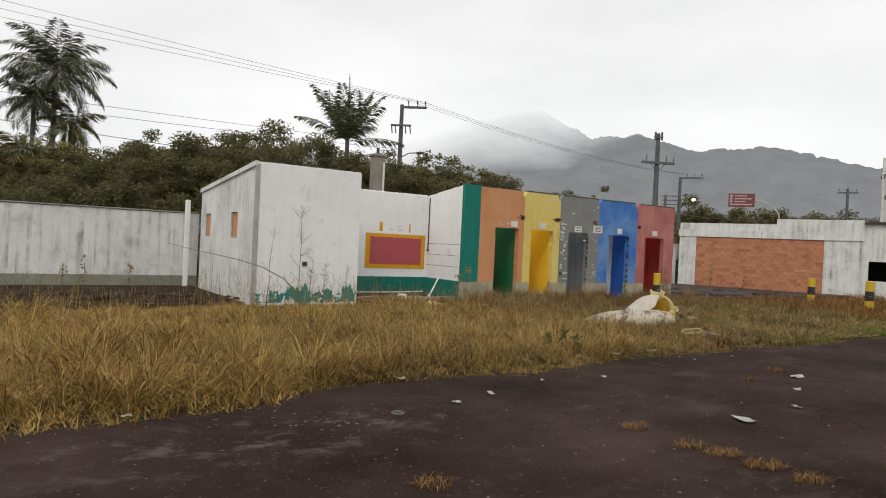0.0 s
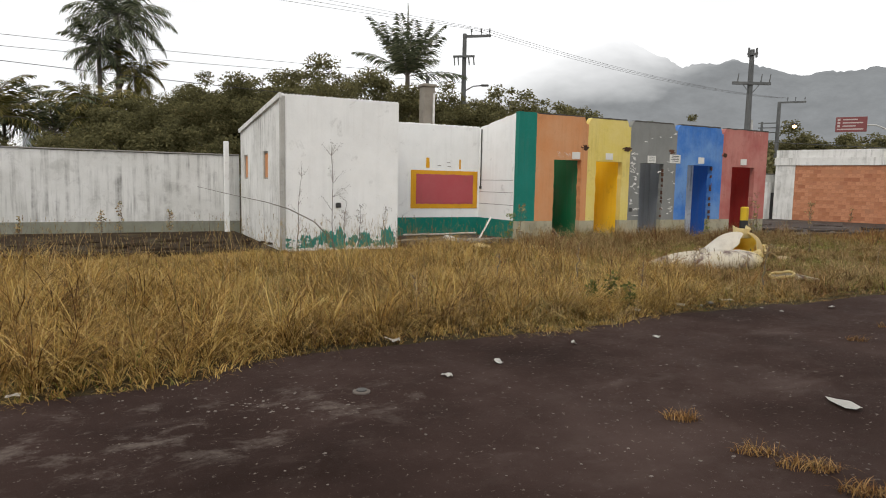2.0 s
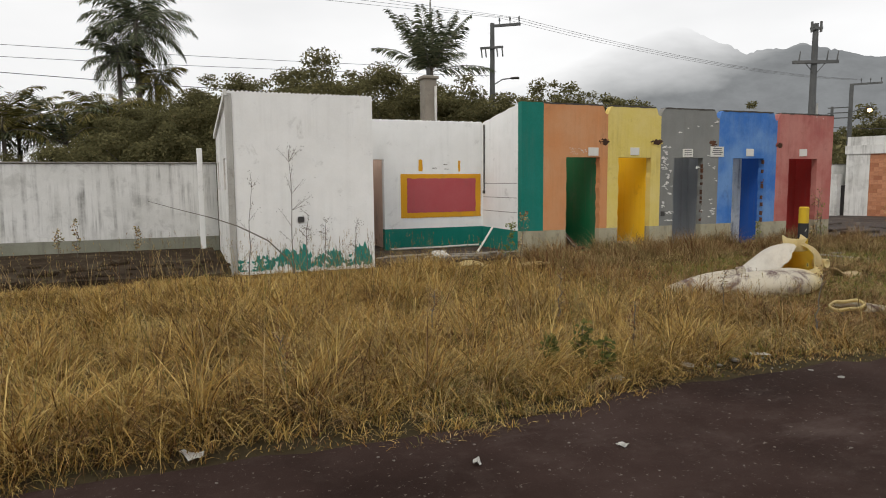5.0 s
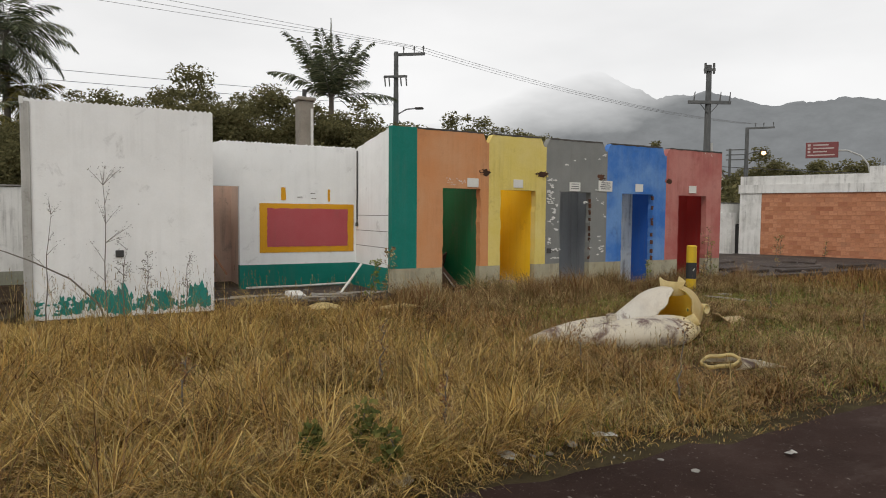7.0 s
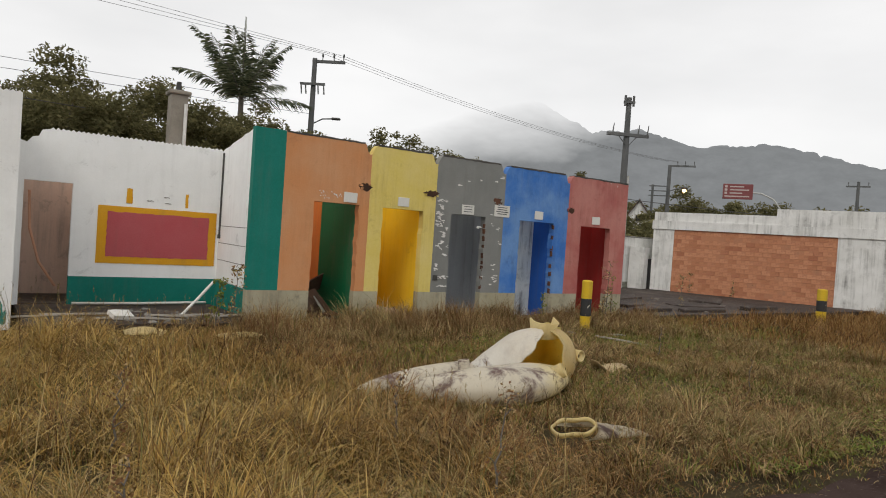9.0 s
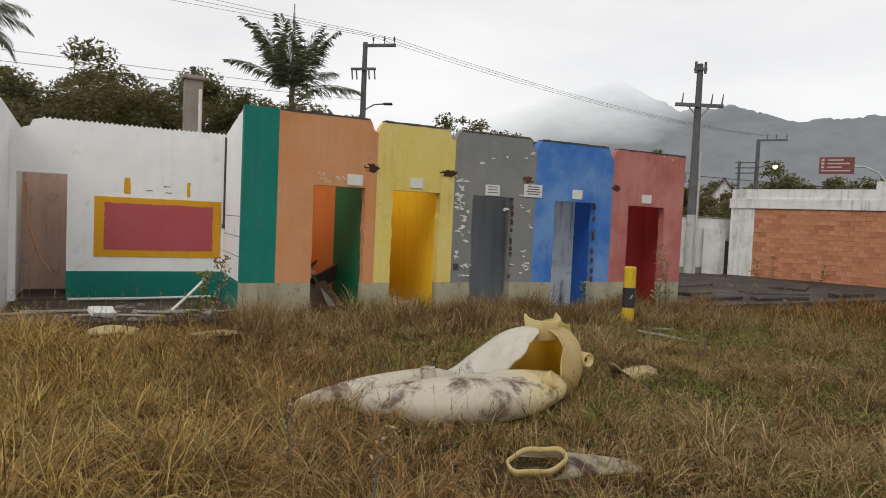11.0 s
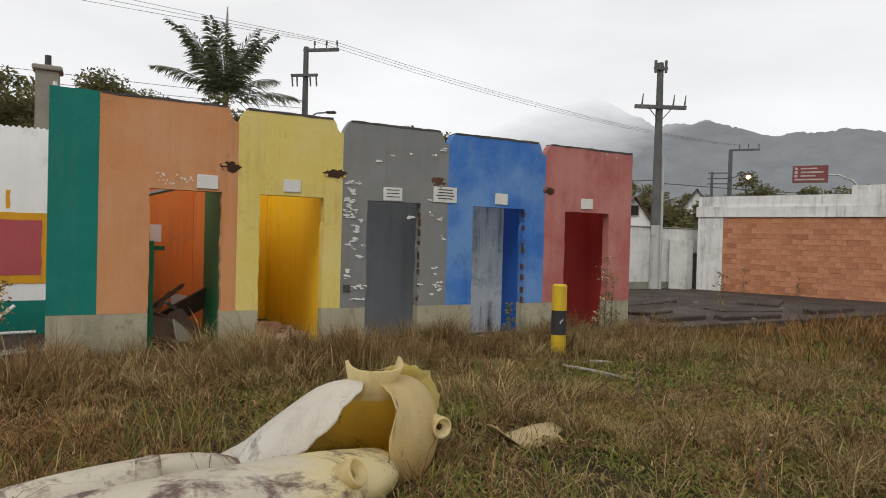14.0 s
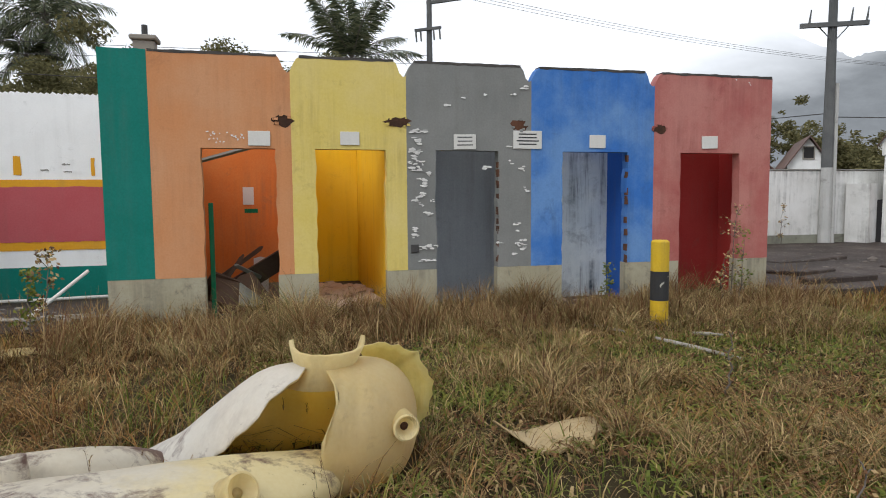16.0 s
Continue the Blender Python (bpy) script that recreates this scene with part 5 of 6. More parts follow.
palm(-19.8, 33.8, 7.1, 16, 1.8, 7, "palm with yellowing drooping fronds", 0.12, LEAF_PALM_OLIVE, lifts=(-1.0, 0.9), droop=1.2, leaflet=0.5)
for k, (x, y, z, ln) in enumerate(((-23.6, 25.6, 3.9, 2.6), (-21.8, 27.2, 3.6, 2.7), (-25.6, 24.4, 3.9, 2.8), (-18.6, 29.6, 3.8, 2.5), (-22.6, 24.4, 3.6, 2.9), (-20.9, 25.6, 3.7, 3.0), (-19.3, 27.0, 3.3, 2.8), (-18.0, 28.0, 3.7, 2.9), (-16.6, 29.0, 2.9, 2.4), (-24.8, 22.4, 3.5, 2.9), (-20.0, 30.5, 4.2, 2.8))):
    palm(x, y, z, 17, ln, 20 + k, "bushy cane palm with arching olive fronds", 0.09, LEAF_PALM_OLIVE if k % 2 else LEAF_PALM, lifts=(0.15, 1.5), droop=1.7, leaflet=0.55, dens=24)

for k, (x, y, h, sp) in enumerate(((-11.0, 26.5, 5.3, 3.3), (-8.0, 25.6, 5.25, 3.0), (-5.2, 27.5, 5.4, 2.9), (-13.8, 29.5, 4.9, 3.0), (-9.6, 30.5, 6.0, 3.4), (-2.5, 30.5, 5.0, 2.6), (-17.0, 27.0, 3.8, 2.4), (-26, 26, 3.8, 3.0), (-6.8, 31.5, 5.9, 3.0), (-0.2, 33, 4.6, 2.2), (-12.6, 28.4, 5.3, 3.2), (-15.6, 27.6, 4.7, 2.8), (-8.6, 28.6, 5.7, 3.0), (-4.2, 29.4, 5.3, 2.6), (-17.6, 30.5, 5.0, 3.0))):
    tree(x, y, h, sp, 100 + k, "dark broad-leaved tree with an open feathery crown behind the wall", 0.058, 2100, 0.3, clumps_n=95, flat=0.55)
for k, (x, y, h, sp) in enumerate(((-12.5, 24.0, 3.3, 2.4), (-9.5, 23.6, 3.4, 2.2), (-15.5, 24.0, 2.9, 2.4), (-6.2, 25.0, 3.6, 2.0), (-19, 23.5, 2.6, 2.2), (-3.8, 28.5, 3.8, 2.0), (-23, 21.5, 2.6, 2.2))):
    tree(x, y, h, sp, 140 + k, "dense dark shrub growing behind the boundary wall", 0.062, 2400, 0.12, clumps_n=70, flat=0.8, cat="shrub")
bare_tree(-13.2, 27.5, 4.6, 3, "leafless pale tree with fine branches")
bare_tree(-11.9, 27.8, 4.4, 4, "leafless pale tree with fine branches")
for k, (x, y, h, sp) in enumerate(((-4, 61, 8.6, 4.2), (0.2, 62, 9.6, 4.0), (3.6, 63, 8.4, 3.6), (7.5, 64, 7.6, 3.6), (-9, 60, 8.2, 4.2))):
    tree(x, y, h, sp, 160 + k, "broad dark tree far behind the booths", 0.14, 420, 0.25, clumps_n=70, flat=0.8)
palm(6.0, 61.5, 6.9, 12, 1.9, 41, "distant palm over the booth roofs", 0.12, lifts=(-0.2, 1.2), droop=1.6, dens=14)
palm(11.5, 62.0, 6.6, 12, 1.8, 42, "distant palm over the booth roofs", 0.12, lifts=(-0.2, 1.2), droop=1.6, dens=14)
for k, (x, y, h, sp) in enumerate(((15.5, 52, 4.6, 2.6), (17.3, 68, 7.0, 3.6), (25, 72, 6.6, 4.2), (30, 70, 6.9, 4.4), (36.5, 66, 6.6, 5.0), (42, 62, 6.6, 4.6), (14.5, 40, 3.3, 1.6), (47, 58, 6.2, 4.6))):
    tree(x, y, h, sp, 180 + k, "dull green tree beyond the white building", 0.14, 420, 0.2, clumps_n=70, flat=0.75)
tree(10.2, 52, 6.2, 2.4, 195, "round dark tree behind the houses", 0.12, 560, 0.3, clumps_n=60)

# ---- fallen fibreglass figure ----
FIBRE_IN = paint("yellow_inside_fibreglass", (0.90, 0.68, 0.14), (0.88, 0.72, 0.30), 0.5, 0, streak=0.35, dirt=(0.36, 0.2, 0.06), seed=80, rough=0.55, thin=0.75)
# u, b, z, half width, half height
LOBE = [
    (-0.02, -4.74, 0.1, 0.033, 0.03), (0.08, -4.834, 0.12, 0.099, 0.08), (0.26, -4.995, 0.145, 0.176, 0.135), (0.48, -5.12, 0.165, 0.253, 0.17), (0.8, -5.16, 0.175, 0.308, 0.19),
    (1.2, -5.13, 0.175, 0.33, 0.185), (1.45, -5.06, 0.165, 0.335, 0.17), (1.66, -4.96, 0.15, 0.31, 0.15), (1.84, -4.86, 0.13, 0.27, 0.13), (2.0, -4.76, 0.115, 0.2, 0.10), (2.1, -4.68, 0.1, 0.06, 0.04),
]
TAIL = [
    (-0.38, -4.50, 0.05, 0.012, 0.012), (-0.31, -4.51, 0.07, 0.055, 0.05), (-0.05, -4.56, 0.115, 0.10, 0.09), (0.30, -4.62, 0.15, 0.14, 0.13),
    (0.75, -4.62, 0.17, 0.17, 0.14), (1.05, -4.46, 0.13, 0.14, 0.10), (1.25, -4.34, 0.08, 0.05, 0.04),
]
# u, b, z, half width, half height, torn edge towards the yard, edge towards the booths (degrees from the top)
SHELL = [
    (0.98, -4.20, 0.0, 0.09, 0.07, 84, 90), (1.12, -4.24, 0.0, 0.17, 0.15, 84, 90), (1.26, -4.31, 0.01, 0.25, 0.22, 80, 92), (1.38, -4.36, 0.03, 0.30, 0.31, 70, 94), (1.52, -4.42, 0.05, 0.35, 0.41, 58, 96),
    (1.68, -4.47, 0.08, 0.40, 0.485, 44, 100), (1.83, -4.51, 0.12, 0.43, 0.485, 26, 104), (1.94, -4.52, 0.16, 0.44, 0.455, 4, 108), (2.02, -4.51, 0.19, 0.44, 0.43, 20, 112),
    (2.08, -4.50, 0.21, 0.43, 0.41, 70, 120), (2.16, -4.48, 0.22, 0.41, 0.39, 118, 140), (2.24, -4.46, 0.23, 0.39, 0.37, 165, 179.9), (2.34, -4.42, 0.24, 0.33, 0.33, 180, 179.9),
    (2.43, -4.38, 0.24, 0.26, 0.27, 180, 179.9), (2.50, -4.35, 0.24, 0.15, 0.17, 180, 179.9), (2.53, -4.34, 0.24, 0.03, 0.04, 180, 179.9),
]


def smooth_stations(rows, per=3):
    out = []
    for i in range(len(rows) - 1):
        p0, p1, p2, p3 = rows[max(0, i - 1)], rows[i], rows[i + 1], rows[min(len(rows) - 1, i + 2)]
        for q in range(per):
            t = q / per
            out.append(tuple(0.5 * (2 * b + (c - a) * t + (2 * a - 5 * b + 4 * c - d) * t * t + (3 * b - a - 3 * c + d) * t ** 3) for a, b, c, d in zip(p0, p1, p2, p3)))
    return out + [rows[-1]]


def closed_loft(bm, rows, index, n=32):
    prev = None
    for u, b, z, w, h in smooth_stations(rows):
        ring = []
        for i in range(n):
            th = 2 * math.pi * i / n
            lump = 1 + 0.07 * noise.noise((u * 2.3, math.cos(th) * 1.6, math.sin(th) * 1.6))
            ring.append(bm.verts.new((u, b - math.sin(th) * w * lump, max(-0.01, z + math.cos(th) * h * lump))))
        if prev:
            for i in range(n):
                f = bm.faces.new((prev[i], ring[i], ring[(i + 1) % n], prev[(i + 1) % n]))
                f.material_index = index
        prev = ring


def figure():
    r = random.Random(5)
    bm = bmesh.new()
    closed_loft(bm, LOBE, 1)
    closed_loft(bm, TAIL, 1)
    # hollow torso with a torn edge
    n = 48
    rows = smooth_stations(SHELL)
    outer, inner = [], []
    for u, b, z, w, h, e, far in rows:
        e, far = max(-25.0, min(180.0, e)), min(179.9, far)
        open_edge = e < 150
        a0, a1 = radians(-far), radians(e + (r.uniform(-4, 4) if open_edge else 0))
        ro, ri = [], []
        for i in range(n + 1):
            th = a0 + (a1 - a0) * i / n
            lump = 1 + 0.05 * noise.noise((u * 2.5, math.cos(th) * 1.7, math.sin(th) * 1.7 + 5))
            back = 0.24 * min(1.0, max(0.0, (math.degrees(th) - 45) / 45)) * max(0.0, 1 - max(0.0, u - 2.0) / 0.34) if u > 1.9 else 0.0
            for ring, k in ((ro, 0.0), (ri, 0.014)):
                ring.append(bm.verts.new((u - back, b - math.sin(th) * (w * lump - k), max(-0.01, z + math.cos(th) * (h * lump - k)))))
        outer.append(ro)
        inner.append(ri)
    for k in range(len(rows) - 1):
        for i in range(n):
            f = bm.faces.new((outer[k][i], outer[k + 1][i], outer[k + 1][i + 1], outer[k][i + 1]))
            f.material_index = 4 if rows[k][0] < 1.88 else 0
            f = bm.faces.new((inner[k][i], inner[k][i + 1], inner[k + 1][i + 1], inner[k + 1][i]))
            f.material_index = 2
        for i in (0, n):
            bm.faces.new((outer[k][i], inner[k][i], inner[k + 1][i], outer[k + 1][i]))
    # torn neck collar
    c = Vector((2.03, -4.46, 0.64))
    prev = None
    for k in range(25):
        f = k / 24
        th = radians(178 + 186 * f)
        d = Vector((math.cos(th), math.sin(th), 0))
        horn = 0.05 * (abs(2 * f - 1) ** 4) + 0.002 * math.sin(k * 2.1)
        rad = 0.165
        sec = [c + d * (rad + 0.06) + Vector((0, 0, -0.13)), c + d * rad + Vector((0, 0, -0.04)), c + d * (rad + 0.035) + Vector((0, 0, 0.04 + horn)), c + d * (rad + 0.012) + Vector((0, 0, 0.045 + horn)), c + d * (rad - 0.02) + Vector((0, 0, -0.04)), c + d * (rad + 0.02) + Vector((0, 0, -0.14))]
        sec = [bm.verts.new(p + Vector((0.10 * (p.z - 0.7), 0, 0))) for p in sec]
        if prev:
            for i in range(6):
                bm.faces.new((prev[i], sec[i], sec[(i + 1) % 6], prev[(i + 1) % 6]))
        else:
            bm.faces.new(sec)
        prev = sec
    bm.faces.new(prev[::-1])
    # ragged hollow flange behind the shoulder
    g = []
    for i in range(29):
        th = radians(112 - 205 * i / 28)
        rim = 0.31 * (1 + 0.07 * noise.noise((i * 0.9, 3.0, 1.0)) + (0.09 if i in (9, 14, 19, 23) else 0.0))
        row = []
        for j in range(7):
            f = j / 6
            row.append((2.34 + rim * f * math.cos(th), -4.06 - 0.16 * f ** 2.2, max(0.0, 0.33 + 0.97 * rim * f * math.sin(th))))
        g.append(row)
    sheets = [[[bm.verts.new((x, y + off, z)) for x, y, z in row] for row in g] for off in (0.0, 0.013)]
    for index, vs in ((5, sheets[0]), (0, sheets[1])):
        for i in range(28):
            for j in range(6):
                f = bm.faces.new((vs[i][j], vs[i + 1][j], vs[i + 1][j + 1], vs[i][j + 1]))
                f.material_index = index
    for i in range(28):
        bm.faces.new((sheets[0][i][6], sheets[0][i + 1][6], sheets[1][i + 1][6], sheets[1][i][6]))
    # arm stubs and a small knob
    for p, d, rr, ln in (((1.56, -5.17, 0.24), (0.55, -0.65, 0.5), 0.078, 0.13), ((2.38, -4.66, 0.31), (0.12, -0.97, 0.06), 0.07, 0.11), ((0.66, -4.82, 0.33), (-0.1, 0.1, 0.9), 0.06, 0.04)):
        p, d = Vector(p), Vector(d).normalized()
        done = set(bm.faces)
        tube(bm, [p - d * 0.08, p + d * ln * 0.6, p + d * ln], [rr * 1.08, rr, rr], 20, False)
        tube(bm, [p + d * ln, p + d * (ln + 0.004)], [rr, rr * 0.86], 20, False)
        tube(bm, [p + d * (ln + 0.004), p + d * (ln - 0.02), p + d * (ln - 0.04)], [rr * 0.86, rr * 0.62, rr * 0.3], 20, False)
        tube(bm, [p + d * (ln - 0.04), p + d * (ln - 0.05)], [rr * 0.3, rr * 0.1], 20)
        for f in bm.faces:
            if f not in done:
                q = f.calc_center_median()
                # Innermost disc takes the dark brown: shade of the hollow stub is painted.
                if p.x > 2 and (q - p).dot(d) > ln - 0.055 and ((q - p) - d * (q - p).dot(d)).length < rr * 0.3:
                    f.material_index = 3
                elif p.x < 1 or (p.x > 2 and (q - p).dot(d) > ln - 0.01):
                    f.material_index = 1
    bmesh.ops.recalc_face_normals(bm, faces=bm.faces)
    ob = mesh_ob("statue", bm, [FIBRE, FIBRE_WHITE, FIBRE_IN, BRICK_DARK, FIBRE_FLAP, FIBRE_EDGE], FM, smooth=True)
    return tagged(ob, "broken headless cream fibreglass figure lying in dry grass", "statue")


figure()


def shard(name, m, length, width, curl, seed, label, horn=0.0, mat=None):
    """A curved torn piece of fibreglass shell."""
    r = random.Random(seed)
    bm = bmesh.new()
    n, q = 36, 7
    ph = [r.uniform(0, 6.28) for _ in range(4)]
    up, dn = [], []
    for j in range(q + 1):
        ru, rd = [], []
        for i in range(n):
            th = 2 * math.pi * i / n
            jag = 1 + 0.18 * math.sin(2 * th + ph[0]) + 0.12 * math.sin(3 * th + ph[1]) + 0.07 * math.sin(7 * th + ph[2]) + 0.04 * math.sin(13 * th + ph[3])
            f = (j / q) * jag
            x, y = length / 2 * f * math.cos(th), width / 2 * f * math.sin(th)
            z = curl * max(0.0, 1 - (2 * y / width) ** 2 * 0.75) * (1 - 0.25 * (2 * x / length) ** 2) + 0.015 * math.sin(6 * x + ph[1])
            z += horn * max(0.0, -2 * x / length - 0.45) ** 2 * 3
            ru.append(bm.verts.new((x, y, max(0.01, z))))
            rd.append(bm.verts.new((x, y, max(0.01, z) - 0.012)))
        up.append(ru)
        dn.append(rd)
    for j in range(q):
        for i in range(n):
            i2 = (i + 1) % n
            bm.faces.new((up[j][i], up[j + 1][i], up[j + 1][i2], up[j][i2]))
            bm.faces.new((dn[j][i], dn[j][i2], dn[j + 1][i2], dn[j + 1][i]))
    for i in range(n):
        i2 = (i + 1) % n
        bm.faces.new((up[q][i], dn[q][i], dn[q][i2], up[q][i2]))
    bmesh.ops.remove_doubles(bm, verts=bm.verts, dist=0.0008)
    bmesh.ops.recalc_face_normals(bm, faces=bm.faces)
    return tagged(mesh_ob(name, bm, mat or FIBRE, m, smooth=True), label, "fragment", "figure fragments")


TAN = paint("tan_fibreglass", (0.40, 0.29, 0.14), (0.47, 0.37, 0.21), 0.6, 0, streak=0.6, dirt=(0.15, 0.09, 0.05), seed=84, rough=0.6)
shard("figure_fragment", FM @ pose(3.38, -4.35, -0.02, 0, 0, 12), 0.65, 0.45, 0.10, 1, "torn tan fibreglass shell piece on the ground", 0.07, TAN)
shard("figure_fragment", FM @ pose(-1.72, -1.1, 0.03, 0, 0, 30), 0.5, 0.4, 0.16, 3, "curved cream shell piece near the recess")
shard("figure_fragment", FM @ pose(-0.55, -1.3, 0.03, 0, 0, -20), 0.6, 0.35, 0.08, 4, "flat cream shell piece in the grass")

rg = thing("figure_sleeve", FM @ pose(0.74, -6.30, 0, 0, 0, -8) @ Matrix.Scale(0.82, 4), "cream fibreglass sleeve piece with a round open rim", "fragment")
bm = bmesh.new()
prev = None
for k in range(37):
    th = 2 * math.pi * k / 36
    c = Vector((0.23 * math.cos(th), 0.2 * math.sin(th), 0.13 + 0.04 * math.cos(th) + 0.01 * math.sin(5 * th)))
    d = Vector((math.cos(th), math.sin(th), 0))
    sec = [bm.verts.new(c + d * a + Vector((0, 0, b))) for a, b in ((0.014, 0), (0.008, 0.011), (-0.004, 0.009), (-0.008, -0.02), (0.008, -0.04))]
    if prev:
        for i in range(5):
            bm.faces.new((prev[i], sec[i], sec[(i + 1) % 5], prev[(i + 1) % 5]))
    prev = sec
bmesh.ops.recalc_face_normals(bm, faces=bm.faces)
part("rim", bm, FIBRE, rg, smooth=True)
bm = bmesh.new()
g = []
for i in range(15):
    f = i / 14
    row = []
    for j in range(13):
        th = radians(-105 + 210 * j / 12)
        w = 0.23 * (1 - 0.55 * f) + 0.03
        row.append(bm.verts.new((0.23 * math.cos(th) * (1 - f) + 0.95 * f, w * math.sin(th), max(0.0, (0.11 + 0.04 * math.cos(th)) * (1 - f) ** 0.8 * (0.55 + 0.45 * math.cos(th * 0.8)) + random.uniform(-0.004, 0.004)))))
    g.append(row)
for i in range(14):
    for j in range(12):
        bm.faces.new((g[i][j], g[i + 1][j], g[i + 1][j + 1], g[i][j + 1]))
bmesh.ops.solidify(bm, geom=bm.faces[:], thickness=0.012)
part("sleeve", bm, FIBRE_WHITE, rg, "stained white tapering sleeve", smooth=True)

GRIT = paint("grey_brown_grit", (0.12, 0.10, 0.085), (0.2, 0.17, 0.15), 0.8, 0, streak=0.3, seed=86, rough=0.95)

# ---- litter and stones on the asphalt ----
def scrap(x, y, w, h, seed, mat, label, name="paper_scrap", z=0.006):
    r = random.Random(seed)
    bm = bmesh.new()
    n = 9
    c = bm.verts.new((0, 0, 0.012))
    ring = [bm.verts.new((w * r.uniform(0.6, 1.1) * math.cos(6.283 * k / n), h * r.uniform(0.6, 1.1) * math.sin(6.283 * k / n), r.uniform(0, 0.03))) for k in range(n)]
    for k in range(n):
        bm.faces.new((c, ring[k], ring[(k + 1) % n]))
    bmesh.ops.solidify(bm, geom=bm.faces[:], thickness=0.003)
    tagged(mesh_ob(name, bm, mat, pose(x, y, z, 0, 0, r.uniform(0, 180))), label, "litter", "litter on the asphalt")


for k, (x, y, w, h) in enumerate(((2.86, 5.95, 0.16, 0.07), (4.68, 8.35, 0.18, 0.08), (3.7, 6.6, 0.07, 0.04), (4.45, 9.76, 0.05, 0.04), (0.55, 6.55, 0.08, 0.03), (-0.41, 7.08, 0.09, 0.06), (-2.46, 5.13, 0.06, 0.04), (4.2, 7.5, 0.06, 0.03), (2.0, 9.05, 0.15, 0.08), (2.6, 9.5, 0.13, 0.07), (3.3, 9.95, 0.09, 0.06), (1.2, 7.3, 0.05, 0.03), (2.0, 7.7, 0.05, 0.02), (0.2, 6.1, 0.06, 0.03))):
    scrap(x, y, w, h, k, SIGN_WHITE, "pale crumpled scrap lying on dark asphalt")
mh = thing("drain_cover", pose(-0.33, 5.66, 0.0), "small round iron cover set in asphalt", "drain cover")
part("rim", tube(bmesh.new(), [(0, 0, -0.02), (0, 0, 0.008), (0, 0, 0.012)], [0.06, 0.06, 0.052], 24), GRIT, mh)
part("lid", tube(bmesh.new(), [(0, 0, 0.0125), (0, 0, 0.02)], 0.036, 20), DARK_METAL, mh)
rubble("grit", 0, 0, 6.0, 4.2, 1100, 0.002, 0.012, GRIT, "small pale stones scattered over asphalt", pose(2.2, 5.0, 0), 0.0, 21, "gravel")
rubble("grit_edge", -1.0, 5.3, 0.9, 0.3, 60, 0.003, 0.014, GRIT, "crumbled concrete bits at the asphalt edge", pose(0, 0, 0), 0.0, 22, "gravel")
rubble("grit_verge", 2.9, 9.6, 1.0, 0.4, 30, 0.006, 0.04, CONCRETE, "pale broken plaster bits at the verge", pose(0, 0, 0, 0, 0, 0), 0.0, 23, "gravel")
rubble("slab_debris", 12.5, 2.2, 3.8, 2.6, 70, 0.01, 0.10, GRIT, "broken concrete lumps on the dark slab", FM, 0.10, 24)
rubble("slab_edge_debris", 11.5, -0.35, 3.0, 0.4, 45, 0.03, 0.12, SLAB, "broken dark lumps along the slab edge", FM, 0.0, 25)
rubble("apron_debris", -8.3, 1.0, 2.8, 1.2, 150, 0.02, 0.14, DIRT, "dark heaped debris beside the white block", FM, 0.07, 26)
for a, b in (((5.7, 18.6, 0.04), (6.05, 18.3, 0.05)), ((6.35, 18.1, 0.05), (7.1, 17.55, 0.03)), ((6.7, 18.55, 0.03), (7.0, 18.5, 0.04))):
    tagged(mesh_ob("old_pole", tube(bmesh.new(), [a, [(p + q) / 2 for p, q in zip(a, b)], b], [0.016, 0.022, 0.012], 7), TIMBER), "pale weathered stick lying in the grass", "stick", "sticks")
sb = thing("yellow_box", FM @ pose(14.3, 6.9, 0.1), "yellow metal box standing at the boundary wall", "box")
part("body", box(bmesh.new(), -0.17, 0.17, -0.15, 0.15, 0, 0.62, 0.015), LAMP_YELLOW, sb)
part("lid", box(bmesh.new(), -0.19, 0.19, -0.17, 0.17, 0.624, 0.66, 0.01), LAMP_YELLOW, sb)

# broken slabs and kerb lengths east of the booths
for k, (u, bb, w, d, h, a) in enumerate(((10.2, 0.3, 1.5, 0.22, 0.20, 6), (12.0, 0.1, 1.7, 0.22, 0.19, -4), (10.6, 1.6, 1.3, 0.8, 0.16, 20), (13.4, 1.3, 1.6, 0.7, 0.17, -12), (15.2, 0.4, 1.8, 0.24, 0.2, 3), (12.3, 3.2, 2.0, 0.5, 0.16, 9), (15.6, 2.4, 1.8, 0.9, 0.16, 30))):
    bm = box(bmesh.new(), -w / 2, w / 2, -d / 2, d / 2, -0.1, h, 0.02, 0.03)
    tagged(mesh_ob("broken_slab", bm, SLAB, FM @ pose(u, bb, 0, random.uniform(-2, 2), random.uniform(-2, 2), a)), "broken length of worn grey concrete slab", "slab", "broken slabs")

# ---- grass ----
def fnoise(x, y, s, seed):
    """Smooth value noise on arrays, 0 to 1."""
    r = np.random.default_rng(seed)
    tab = r.random((64, 64))
    a, b = x / s + 500.3, y / s + 500.7
    i, j = np.floor(a).astype(int), np.floor(b).astype(int)
    f, g = a - i, b - j
    f, g = f * f * (3 - 2 * f), g * g * (3 - 2 * g)
    t = lambda p, q: tab[p % 64, q % 64]
    return (t(i, j) * (1 - f) + t(i + 1, j) * f) * (1 - g) + (t(i, j + 1) * (1 - f) + t(i + 1, j + 1) * f) * g


